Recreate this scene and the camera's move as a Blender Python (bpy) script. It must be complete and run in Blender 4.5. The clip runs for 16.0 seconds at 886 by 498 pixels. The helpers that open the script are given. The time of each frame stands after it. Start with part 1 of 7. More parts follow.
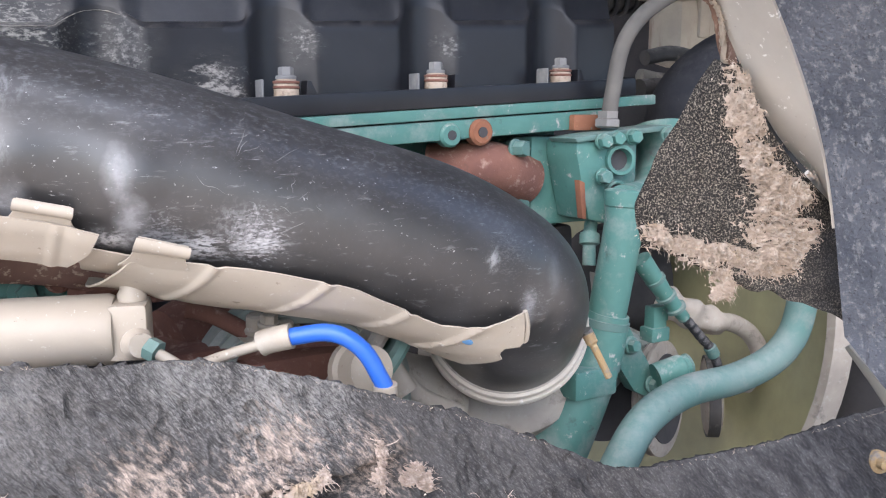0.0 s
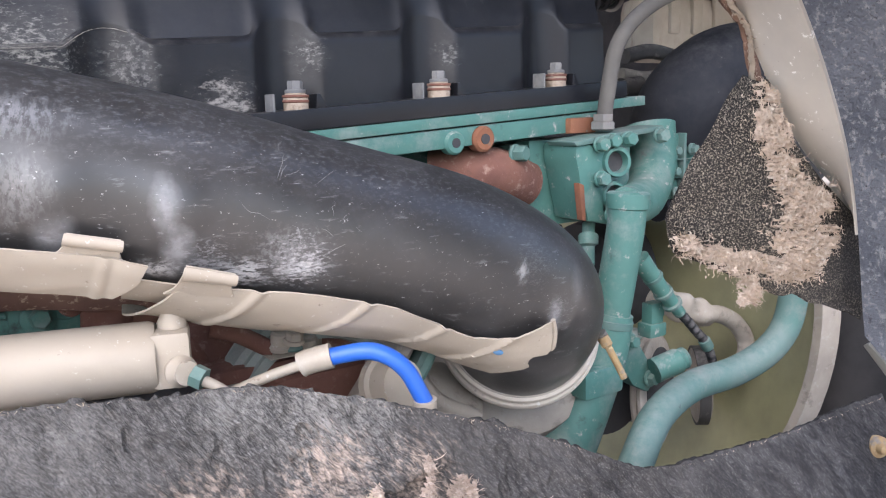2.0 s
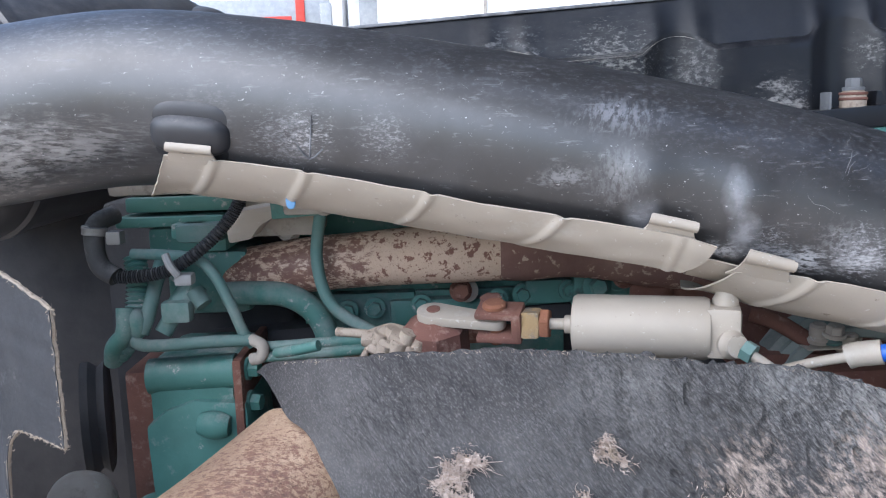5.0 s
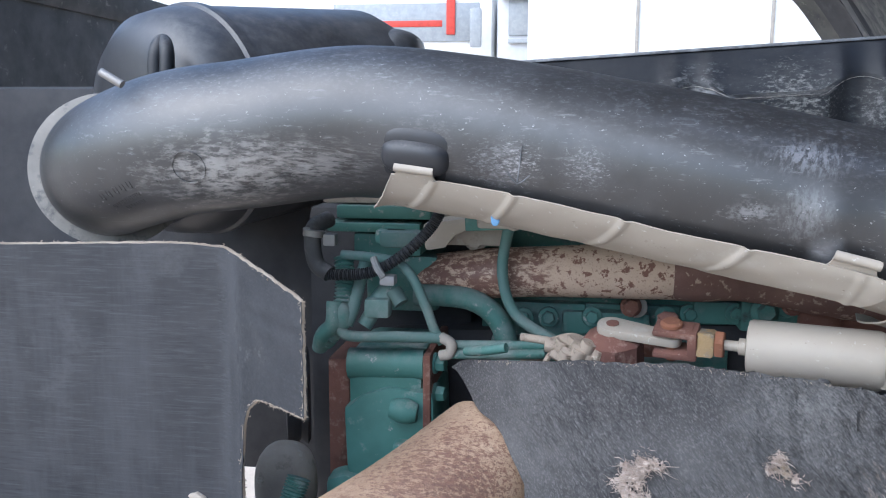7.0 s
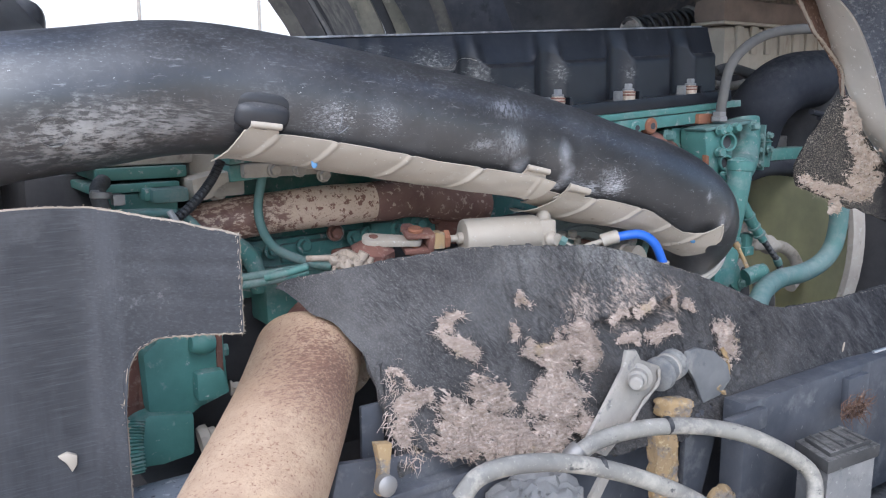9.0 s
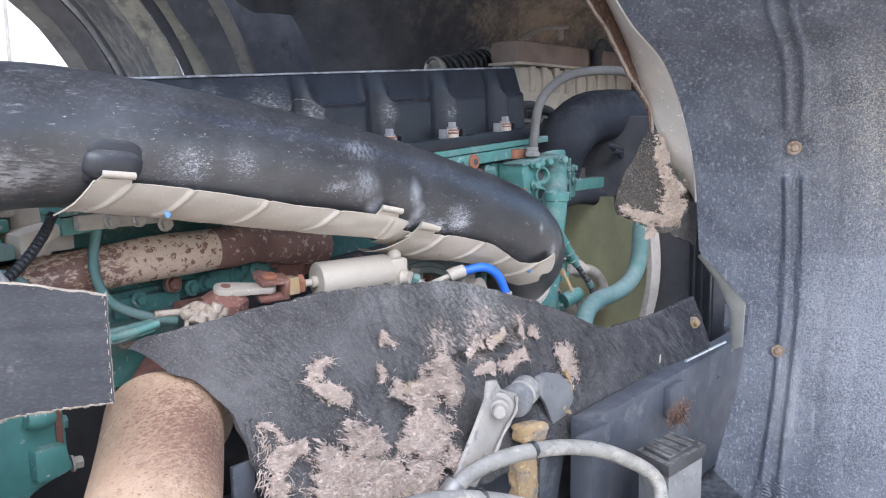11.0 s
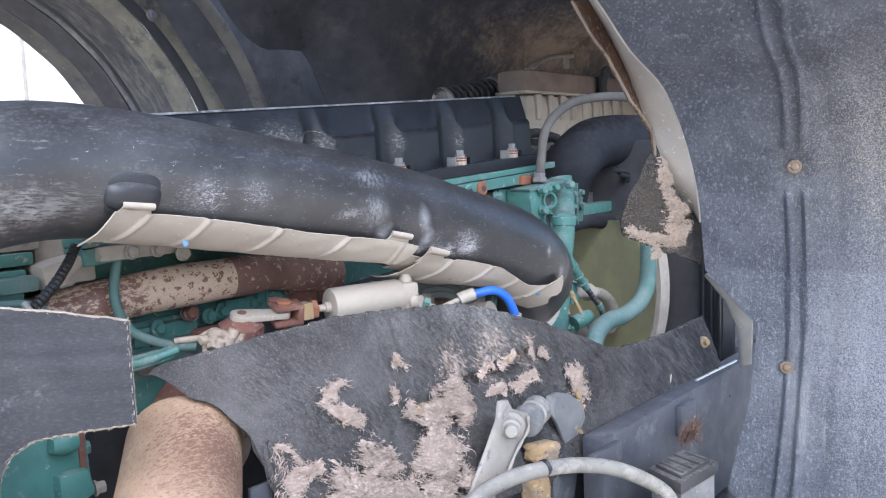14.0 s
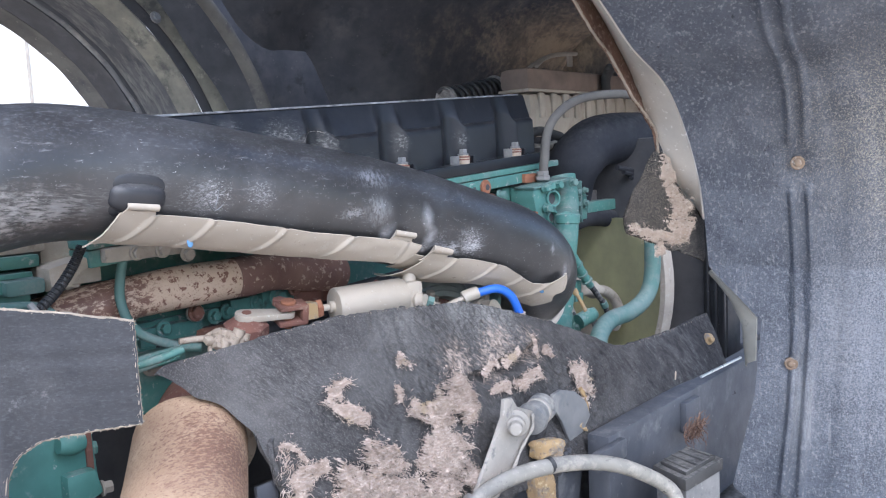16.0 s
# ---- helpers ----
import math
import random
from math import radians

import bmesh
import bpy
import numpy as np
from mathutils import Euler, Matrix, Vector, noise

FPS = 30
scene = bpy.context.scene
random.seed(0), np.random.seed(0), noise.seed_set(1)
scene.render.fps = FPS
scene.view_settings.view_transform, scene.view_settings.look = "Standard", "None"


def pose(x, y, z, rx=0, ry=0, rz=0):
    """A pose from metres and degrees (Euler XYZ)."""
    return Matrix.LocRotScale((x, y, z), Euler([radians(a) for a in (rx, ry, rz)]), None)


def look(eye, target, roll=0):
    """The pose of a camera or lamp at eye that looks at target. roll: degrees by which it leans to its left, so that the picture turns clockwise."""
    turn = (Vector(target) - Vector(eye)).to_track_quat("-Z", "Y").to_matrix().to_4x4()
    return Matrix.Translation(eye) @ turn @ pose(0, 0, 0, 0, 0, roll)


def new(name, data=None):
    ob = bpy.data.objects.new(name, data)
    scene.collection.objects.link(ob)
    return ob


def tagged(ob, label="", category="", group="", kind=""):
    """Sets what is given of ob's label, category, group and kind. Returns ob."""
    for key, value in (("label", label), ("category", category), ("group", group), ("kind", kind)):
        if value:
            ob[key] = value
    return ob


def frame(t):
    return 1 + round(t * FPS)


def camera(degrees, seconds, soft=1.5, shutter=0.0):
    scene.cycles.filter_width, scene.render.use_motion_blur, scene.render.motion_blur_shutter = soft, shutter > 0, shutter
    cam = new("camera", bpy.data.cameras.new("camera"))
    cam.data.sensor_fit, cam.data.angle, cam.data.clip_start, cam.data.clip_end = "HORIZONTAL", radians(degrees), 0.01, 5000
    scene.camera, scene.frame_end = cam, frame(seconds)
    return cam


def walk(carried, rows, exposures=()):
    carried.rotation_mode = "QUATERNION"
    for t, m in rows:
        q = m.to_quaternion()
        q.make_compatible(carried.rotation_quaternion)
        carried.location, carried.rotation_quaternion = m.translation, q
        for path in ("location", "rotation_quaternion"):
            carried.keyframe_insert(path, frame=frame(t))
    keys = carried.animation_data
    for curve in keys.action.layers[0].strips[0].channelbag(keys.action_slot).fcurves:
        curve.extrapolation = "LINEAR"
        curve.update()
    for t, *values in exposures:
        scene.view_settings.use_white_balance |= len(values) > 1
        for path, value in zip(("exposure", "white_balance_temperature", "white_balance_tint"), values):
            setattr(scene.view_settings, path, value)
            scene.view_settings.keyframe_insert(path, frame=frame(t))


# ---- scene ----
cam = camera(56.3, 16.0, soft=1.15)
PATH = [
    (0, (0.000, 0.000, 1.420), (0.990, 1.709, 1.107), 0.05),
    (0.5, (0.001, 0.027, 1.387), (1.052, 1.698, 1.066), -0.45),
    (1, (-0.006, 0.031, 1.382), (1.065, 1.687, 1.053), -0.80),
    (1.5, (-0.018, 0.029, 1.398), (1.065, 1.677, 1.063), -1.03),
    (2, (-0.061, 0.031, 1.444), (1.037, 1.667, 1.099), -1.18),
    (2.5, (-0.100, 0.008, 1.478), (1.007, 1.636, 1.126), -1.48),
    (3, (-0.114, -0.005, 1.483), (1.002, 1.615, 1.125), -1.59),
    (3.5, (-0.131, -0.010, 1.476), (0.893, 1.670, 1.116), -1.85),
    (4, (-0.149, -0.020, 1.469), (0.585, 1.808, 1.121), -2.43),
    (4.3, (-0.154, -0.018, 1.456), (0.376, 1.882, 1.127), -2.38),
    (4.5, (-0.150, -0.021, 1.454), (0.232, 1.913, 1.118), -2.26),
    (5, (-0.134, -0.024, 1.447), (-0.114, 1.950, 1.126), -1.82),
    (5.2, (-0.123, -0.025, 1.445), (-0.259, 1.944, 1.122), -1.69),
    (5.7, (-0.112, -0.035, 1.444), (-0.506, 1.900, 1.124), -1.20),
    (6.25, (-0.128, -0.062, 1.452), (-0.622, 1.850, 1.136), -0.50),
    (6.8, (-0.168, -0.095, 1.466), (-0.545, 1.844, 1.153), 0.10),
    (7.3, (-0.229, -0.137, 1.476), (-0.346, 1.836, 1.168), 0.61),
    (7.4, (-0.253, -0.155, 1.473), (-0.293, 1.820, 1.163), 0.74),
    (7.5, (-0.278, -0.171, 1.473), (-0.236, 1.802, 1.150), 0.50),
    (8, (-0.405, -0.275, 1.432), (0.020, 1.656, 1.133), 0.33),
    (8.2, (-0.449, -0.323, 1.458), (0.111, 1.562, 1.092), 0.34),
    (8.5, (-0.551, -0.347, 1.446), (0.253, 1.452, 1.101), 0.06),
    (9, (-0.687, -0.243, 1.458), (0.444, 1.366, 1.096), -0.17),
    (9.5, (-0.754, -0.185, 1.440), (0.644, 1.195, 1.068), -0.82),
    (9.7, (-0.758, -0.179, 1.444), (0.684, 1.152, 1.059), -0.78),
    (11.8, (-0.764, -0.170, 1.472), (0.774, 1.087, 1.242), -1.64),
    (12, (-0.768, -0.183, 1.470), (0.765, 1.082, 1.246), -1.93),
    (12.5, (-0.780, -0.183, 1.471), (0.752, 1.085, 1.256), -1.95),
    (13, (-0.785, -0.181, 1.467), (0.740, 1.096, 1.256), -2.11),
    (13.5, (-0.780, -0.188, 1.468), (0.741, 1.092, 1.251), -2.14),
    (14, (-0.780, -0.194, 1.463), (0.736, 1.092, 1.249), -2.28),
    (14.5, (-0.782, -0.199, 1.464), (0.730, 1.092, 1.250), -2.36),
    (15, (-0.784, -0.198, 1.462), (0.724, 1.098, 1.249), -2.50),
    (15.5, (-0.783, -0.198, 1.461), (0.723, 1.101, 1.248), -2.71),
    (16, (-0.781, -0.198, 1.463), (0.727, 1.098, 1.247), -2.74),
]
walk(cam, [(t, look(eye, target, roll)) for t, eye, target, roll in PATH], exposures=[(0.0, 1.6, 6060, 15), (3.0, 1.45, 6150, 16), (4.0, 1.4, 5950, 14), (5.0, 1.1, 5550, 11), (7.5, 1.0, 5450, 9), (9.0, 1.1, 5600, 11), (9.7, 1.25, 5650, 12), (12.0, 1.45, 5550, 12), (16.0, 1.35, 5550, 12)])

# ---- light ----
world = bpy.data.worlds.new("world")
scene.world = world
world.use_nodes = True
sky = world.node_tree.nodes.new("ShaderNodeTexSky")
sky.sky_type, sky.sun_disc = "NISHITA", False
sky.sun_elevation, sky.sun_rotation = radians(46), radians(219)
sky.air_density, sky.dust_density = 1.2, 2.2
world.node_tree.nodes["Background"].inputs["Strength"].default_value = 0.13
world.node_tree.links.new(sky.outputs["Color"], world.node_tree.nodes["Background"].inputs["Color"])
sun = new("sun", bpy.data.lights.new("sun", "SUN"))
sun.data.energy, sun.data.angle, sun.data.color = 1.65, radians(80), (1.0, 0.97, 0.93)
sun.matrix_world = look((-1.8, -2.2, 2.95), (0, 0, 0))


# ---- materials ----
def ramp(nt, fac, stops):
    node = nt.nodes.new("ShaderNodeValToRGB")
    el = node.color_ramp.elements
    el[0].position, el[0].color = stops[0][0], (*stops[0][1], 1)
    el[1].position, el[1].color = stops[-1][0], (*stops[-1][1], 1)
    for p, c in stops[1:-1]:
        e = el.new(p)
        e.color = (*c, 1)
    nt.links.new(fac, node.inputs["Fac"])
    return node.outputs["Color"]


def noise_tex(nt, vec, scale, detail=6, rough=0.6, stretch=None, distort=0.0):
    if stretch:
        mp = nt.nodes.new("ShaderNodeMapping")
        mp.inputs["Scale"].default_value = stretch[:3]
        if len(stretch) > 3:
            mp.vector_type = "TEXTURE"
            mp.inputs["Scale"].default_value = [1 / q for q in stretch[:3]]
            mp.inputs["Rotation"].default_value = (0, radians(stretch[3]), 0)
        nt.links.new(vec, mp.inputs["Vector"])
        vec = mp.outputs["Vector"]
    n = nt.nodes.new("ShaderNodeTexNoise")
    n.inputs["Scale"].default_value, n.inputs["Detail"].default_value = scale, detail
    n.inputs["Roughness"].default_value, n.inputs["Distortion"].default_value = rough, distort
    nt.links.new(vec, n.inputs["Vector"])
    return n.outputs["Fac"]


def mixc(nt, fac, a, b):
    m = nt.nodes.new("ShaderNodeMix")
    m.data_type = "RGBA"
    for sock, v in ((m.inputs[0], fac), (m.inputs[6], a), (m.inputs[7], b)):
        if isinstance(v, tuple):
            sock.default_value = (*v, 1)
        elif isinstance(v, (int, float)):
            sock.default_value = v
        else:
            nt.links.new(v, sock)
    return m.outputs[2]


def mathn(nt, op, a, b=0.0, clamp=False):
    m = nt.nodes.new("ShaderNodeMath")
    m.operation, m.use_clamp = op, clamp
    for sock, v in ((m.inputs[0], a), (m.inputs[1], b)):
        if isinstance(v, (int, float)):
            sock.default_value = v
        else:
            nt.links.new(v, sock)
    return m.outputs[0]


def step(nt, fac, lo, hi):
    m = nt.nodes.new("ShaderNodeMapRange")
    m.inputs["From Min"].default_value, m.inputs["From Max"].default_value = lo, hi
    nt.links.new(fac, m.inputs["Value"])
    return m.outputs["Result"]


def material(name, base, base2=None, layers=(), rough=0.6, rough2=None, metal=0.0, bump=(40, 0.2), fine=(400, 0.1), stretch=None, up_dust=0.0, dust_col=(0.42, 0.40, 0.38), dust_scale=60, dust_step=(0.40, 0.66), dust_stretch=None, spec=0.5, spots=(), smears=()):
    """base and base2 mix in broad noise; layers: (colour, scale, low, high, stretch, rough) by thresholded noise; bump and fine: noise scale and strength."""
    mat = bpy.data.materials.new(name)
    mat.use_nodes = True
    nt = mat.node_tree
    bsdf = nt.nodes["Principled BSDF"]
    geo = nt.nodes.new("ShaderNodeTexCoord")
    vec = geo.outputs["Object"]
    col = mixc(nt, step(nt, noise_tex(nt, vec, 14, 5, 0.6), 0.35, 0.65), base, base2 or tuple(c * 0.75 for c in base))
    r = step(nt, noise_tex(nt, vec, 30, 4), 0.3, 0.7)
    mr = nt.nodes.new("ShaderNodeMapRange")
    nt.links.new(r, mr.inputs["Value"])
    mr.inputs["To Min"].default_value, mr.inputs["To Max"].default_value = rough, rough2 if rough2 is not None else min(1, rough + 0.15)
    rsock = mr.outputs["Result"]
    for colour, scale, lo, hi, st, lr in layers:
        f = step(nt, noise_tex(nt, vec, scale, 8, 0.68, st), lo, hi)
        col = mixc(nt, f, col, colour)
        rm = nt.nodes.new("ShaderNodeMix")
        nt.links.new(f, rm.inputs[0])
        nt.links.new(rsock, rm.inputs[2])
        rm.inputs[3].default_value = lr
        rsock = rm.outputs[0]
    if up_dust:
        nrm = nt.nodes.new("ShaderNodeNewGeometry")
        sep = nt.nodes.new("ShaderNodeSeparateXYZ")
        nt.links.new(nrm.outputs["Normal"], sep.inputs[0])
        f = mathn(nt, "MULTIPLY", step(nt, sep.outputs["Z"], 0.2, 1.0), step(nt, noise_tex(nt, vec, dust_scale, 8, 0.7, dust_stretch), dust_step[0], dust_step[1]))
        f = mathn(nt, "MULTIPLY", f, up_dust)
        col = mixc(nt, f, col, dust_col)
    for place, radius, colour, scale, soft in spots:
        d = nt.nodes.new("ShaderNodeVectorMath")
        d.operation = "DISTANCE"
        nt.links.new(vec, d.inputs[0])
        d.inputs[1].default_value = place
        near = nt.nodes.new("ShaderNodeMapRange")
        near.inputs["From Min"].default_value, near.inputs["From Max"].default_value = 0.0, radius
        near.inputs["To Min"].default_value, near.inputs["To Max"].default_value = 1.0, 0.0
        nt.links.new(d.outputs["Value"], near.inputs["Value"])
        grain = noise_tex(nt, vec, scale, 8, 0.78, (0.45, 1, 1) if spec > 0.2 else (1.4, 1, 0.8))
        f = step(nt, mathn(nt, "ADD", grain, mathn(nt, "MULTIPLY", near.outputs["Result"], 0.20)), 0.61, 0.61 + soft * 0.5 + 0.03)
        f = mathn(nt, "MULTIPLY", f, mathn(nt, "MINIMUM", mathn(nt, "MULTIPLY", near.outputs["Result"], 2.0), 1.0))
        haze = mathn(nt, "MULTIPLY", mathn(nt, "MULTIPLY", near.outputs["Result"], 0.28), step(nt, noise_tex(nt, vec, 70, 8, 0.7, (0.4, 1, 1) if spec > 0.2 else (1.4, 1, 0.8)), 0.40, 0.7))
        f = mathn(nt, "MAXIMUM", f, haze)
        rm = nt.nodes.new("ShaderNodeMix")
        nt.links.new(near.outputs["Result"], rm.inputs[0])
        nt.links.new(rsock, rm.inputs[2])
        rm.inputs[3].default_value = 0.46
        rsock = rm.outputs[0]
        col = mixc(nt, f, col, colour)
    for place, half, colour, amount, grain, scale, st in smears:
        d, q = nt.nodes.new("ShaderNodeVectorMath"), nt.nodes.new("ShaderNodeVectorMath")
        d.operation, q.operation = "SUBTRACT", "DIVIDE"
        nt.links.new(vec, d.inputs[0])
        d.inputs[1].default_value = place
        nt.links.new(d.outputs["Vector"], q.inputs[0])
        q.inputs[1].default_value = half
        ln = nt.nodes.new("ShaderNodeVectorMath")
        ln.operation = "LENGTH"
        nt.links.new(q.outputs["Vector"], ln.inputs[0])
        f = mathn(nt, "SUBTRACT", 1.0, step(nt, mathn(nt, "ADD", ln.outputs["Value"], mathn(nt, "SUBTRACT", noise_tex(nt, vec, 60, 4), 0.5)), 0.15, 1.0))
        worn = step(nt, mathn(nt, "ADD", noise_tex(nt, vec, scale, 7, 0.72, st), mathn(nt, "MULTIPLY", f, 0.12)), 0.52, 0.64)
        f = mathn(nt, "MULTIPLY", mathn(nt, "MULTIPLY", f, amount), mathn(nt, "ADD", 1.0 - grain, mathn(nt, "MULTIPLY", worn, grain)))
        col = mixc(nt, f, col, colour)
    nt.links.new(col, bsdf.inputs["Base Color"])
    nt.links.new(rsock, bsdf.inputs["Roughness"])
    bsdf.inputs["Metallic"].default_value = metal
    bsdf.inputs["Specular IOR Level"].default_value = spec
    prev = None
    for (scale, strength), dist in ((bump, 0.004), (fine, 0.001)):
        if strength <= 0:
            continue
        b = nt.nodes.new("ShaderNodeBump")
        b.inputs["Strength"].default_value, b.inputs["Distance"].default_value = strength, dist
        nt.links.new(noise_tex(nt, vec, scale, 6, 0.65, stretch), b.inputs["Height"])
        if prev:
            nt.links.new(prev, b.inputs["Normal"])
        prev = b.outputs["Normal"]
    if prev:
        nt.links.new(prev, bsdf.inputs["Normal"])
    return mat


TANKM = material("aged_cream_plastic", (0.46, 0.415, 0.345), (0.36, 0.32, 0.265), [((0.19, 0.125, 0.10), 12, 0.55, 0.75, (2, 2, 0.4), 0.8)], rough=0.6, bump=(30, 0.05))
GREYBROWN = material("brown_dust_film", (0.25, 0.195, 0.16), (0.18, 0.14, 0.118), rough=0.9, bump=(60, 0.15))
PALE = (0.15, 0.153, 0.165)
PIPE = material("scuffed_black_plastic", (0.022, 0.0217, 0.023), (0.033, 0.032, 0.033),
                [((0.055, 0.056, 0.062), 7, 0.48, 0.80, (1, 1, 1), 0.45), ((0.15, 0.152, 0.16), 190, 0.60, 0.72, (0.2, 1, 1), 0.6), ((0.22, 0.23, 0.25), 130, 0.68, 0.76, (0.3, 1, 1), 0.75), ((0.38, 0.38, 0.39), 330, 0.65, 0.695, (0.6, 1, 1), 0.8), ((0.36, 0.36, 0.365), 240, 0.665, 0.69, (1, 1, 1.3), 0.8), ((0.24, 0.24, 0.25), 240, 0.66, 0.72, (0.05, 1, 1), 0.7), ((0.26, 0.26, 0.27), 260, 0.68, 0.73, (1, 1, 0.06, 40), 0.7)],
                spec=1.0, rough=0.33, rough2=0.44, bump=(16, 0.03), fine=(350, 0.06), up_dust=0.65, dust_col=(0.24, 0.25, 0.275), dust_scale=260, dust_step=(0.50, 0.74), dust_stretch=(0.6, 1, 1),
                spots=[((-0.25, 0.612, 1.428), 0.045, PALE, 500, 0.2), ((-0.231, 0.600, 1.431), 0.04, (0.32, 0.32, 0.33), 480, 0.15), ((-0.171, 0.600, 1.430), 0.035, (0.22, 0.22, 0.23), 480, 0.2),
                       ((-0.312, 0.610, 1.453), 0.05, (0.13, 0.13, 0.14), 300, 0.5), ((0.178, 0.566, 1.336), 0.036, (0.36, 0.36, 0.38), 420, 0.2), ((0.114, 0.580, 1.340), 0.03, (0.2, 0.2, 0.215), 420, 0.15),
                       ((0.405, 0.552, 1.268), 0.024, (0.12, 0.12, 0.126), 600, 0.2), ((0.38, 0.56, 1.31), 0.04, (0.08, 0.08, 0.083), 600, 0.2)],
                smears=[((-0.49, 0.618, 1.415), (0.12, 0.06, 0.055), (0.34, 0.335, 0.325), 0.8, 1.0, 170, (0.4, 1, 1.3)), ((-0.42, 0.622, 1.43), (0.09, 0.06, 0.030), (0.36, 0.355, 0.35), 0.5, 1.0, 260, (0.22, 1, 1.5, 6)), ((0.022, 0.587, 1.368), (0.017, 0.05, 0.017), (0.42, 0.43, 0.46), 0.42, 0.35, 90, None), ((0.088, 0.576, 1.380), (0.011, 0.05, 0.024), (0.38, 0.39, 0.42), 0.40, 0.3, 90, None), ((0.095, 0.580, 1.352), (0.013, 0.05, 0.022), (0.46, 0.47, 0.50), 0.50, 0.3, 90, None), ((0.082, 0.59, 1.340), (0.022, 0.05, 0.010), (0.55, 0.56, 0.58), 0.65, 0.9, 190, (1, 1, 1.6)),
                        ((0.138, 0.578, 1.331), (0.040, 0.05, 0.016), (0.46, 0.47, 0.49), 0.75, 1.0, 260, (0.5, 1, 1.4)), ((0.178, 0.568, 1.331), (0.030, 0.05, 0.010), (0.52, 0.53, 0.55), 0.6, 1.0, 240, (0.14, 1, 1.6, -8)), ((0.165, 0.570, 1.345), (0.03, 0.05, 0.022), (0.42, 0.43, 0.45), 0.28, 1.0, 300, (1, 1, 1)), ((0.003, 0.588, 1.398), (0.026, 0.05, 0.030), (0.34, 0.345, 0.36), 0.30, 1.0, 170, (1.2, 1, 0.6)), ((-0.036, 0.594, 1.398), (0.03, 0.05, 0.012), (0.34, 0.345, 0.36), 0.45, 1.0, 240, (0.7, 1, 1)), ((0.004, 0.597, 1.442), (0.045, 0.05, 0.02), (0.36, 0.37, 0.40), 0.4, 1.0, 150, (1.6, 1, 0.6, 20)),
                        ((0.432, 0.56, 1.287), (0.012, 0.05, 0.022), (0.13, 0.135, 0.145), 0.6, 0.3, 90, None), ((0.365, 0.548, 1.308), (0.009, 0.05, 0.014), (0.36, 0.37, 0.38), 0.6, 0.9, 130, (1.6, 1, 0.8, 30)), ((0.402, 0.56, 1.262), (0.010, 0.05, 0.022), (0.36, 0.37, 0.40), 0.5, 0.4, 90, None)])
BOSS = material("smooth_moulded_plastic", (0.020, 0.021, 0.025), (0.030, 0.031, 0.036), [((0.12, 0.12, 0.125), 160, 0.66, 0.76, (0.3, 1, 1), 0.7)], spec=0.6, rough=0.40, bump=(30, 0.02), fine=(500, 0.05), up_dust=0.3)
PALESCRATCH = material("pale_scratched_plastic", (0.26, 0.26, 0.265), (0.18, 0.18, 0.185), rough=0.8, bump=(300, 0.1))
WORN = material("rubbed_grey_plastic", (0.06, 0.062, 0.068), (0.22, 0.23, 0.25), [((0.42, 0.43, 0.45), 40, 0.5, 0.75, (1, 1, 0.5), 0.8)], rough=0.5, bump=(40, 0.05))
PLASTIC = material("black_moulded_plastic", (0.013, 0.014, 0.017), (0.022, 0.023, 0.027),
                   [((0.30, 0.29, 0.28), 12, 0.66, 0.80, None, 0.8), ((0.38, 0.37, 0.36), 110, 0.68, 0.74, None, 0.85)], rough=0.4, rough2=0.6, bump=(40, 0.06), fine=(500, 0.06), up_dust=0.3)
CHARGE = material("black_hose_rubber", (0.018, 0.020, 0.027), (0.028, 0.030, 0.037), [((0.055, 0.056, 0.062), 8, 0.52, 0.85, None, 0.8), ((0.09, 0.09, 0.095), 120, 0.64, 0.74, None, 0.9)], rough=0.7, rough2=0.85, bump=(20, 0.05), spec=0.3, up_dust=0.15)
FILTER = material("smooth_black_plastic", (0.030, 0.031, 0.035), (0.045, 0.046, 0.052), [((0.10, 0.105, 0.115), 5, 0.50, 0.85, None, 0.6)], spec=0.7, rough=0.36, rough2=0.46, bump=(16, 0.02), fine=(400, 0.05), up_dust=0.2)
RUBBER = material("grey_black_rubber", (0.035, 0.035, 0.036), (0.07, 0.068, 0.066), [((0.28, 0.26, 0.24), 40, 0.6, 0.8, None, 0.9)], rough=0.65, bump=(60, 0.1), up_dust=0.4)
VENT = material("brown_grey_rubber", (0.135, 0.127, 0.115), (0.095, 0.09, 0.085), rough=0.7, bump=(60, 0.08), up_dust=0.3)
HOSE = material("dusty_rubber_hose", (0.23, 0.22, 0.195), (0.15, 0.145, 0.135), [((0.36, 0.335, 0.29), 22, 0.50, 0.66, None, 0.9), ((0.05, 0.05, 0.052), 55, 0.60, 0.66, (0.5, 1, 1), 0.8), ((0.42, 0.40, 0.36), 240, 0.62, 0.70, None, 0.9)], rough=0.7, bump=(60, 0.15), up_dust=0.3)
BEIGE = material("beige_painted_metal", (0.415, 0.368, 0.308), (0.372, 0.328, 0.272), [((0.48, 0.455, 0.41), 18, 0.6, 0.75, None, 0.6), ((0.52, 0.50, 0.465), 170, 0.63, 0.66, None, 0.6), ((0.25, 0.215, 0.18), 75, 0.655, 0.68, (0.6, 1, 1), 0.7), ((0.11, 0.095, 0.085), 300, 0.685, 0.71, (0.5, 1, 1), 0.8), ((0.345, 0.31, 0.265), 9, 0.52, 0.78, (0.6, 1, 1.6), 0.7), ((0.34, 0.295, 0.245), 240, 0.66, 0.70, None, 0.7)],
                 rough=0.45, bump=(30, 0.06), fine=(300, 0.08))
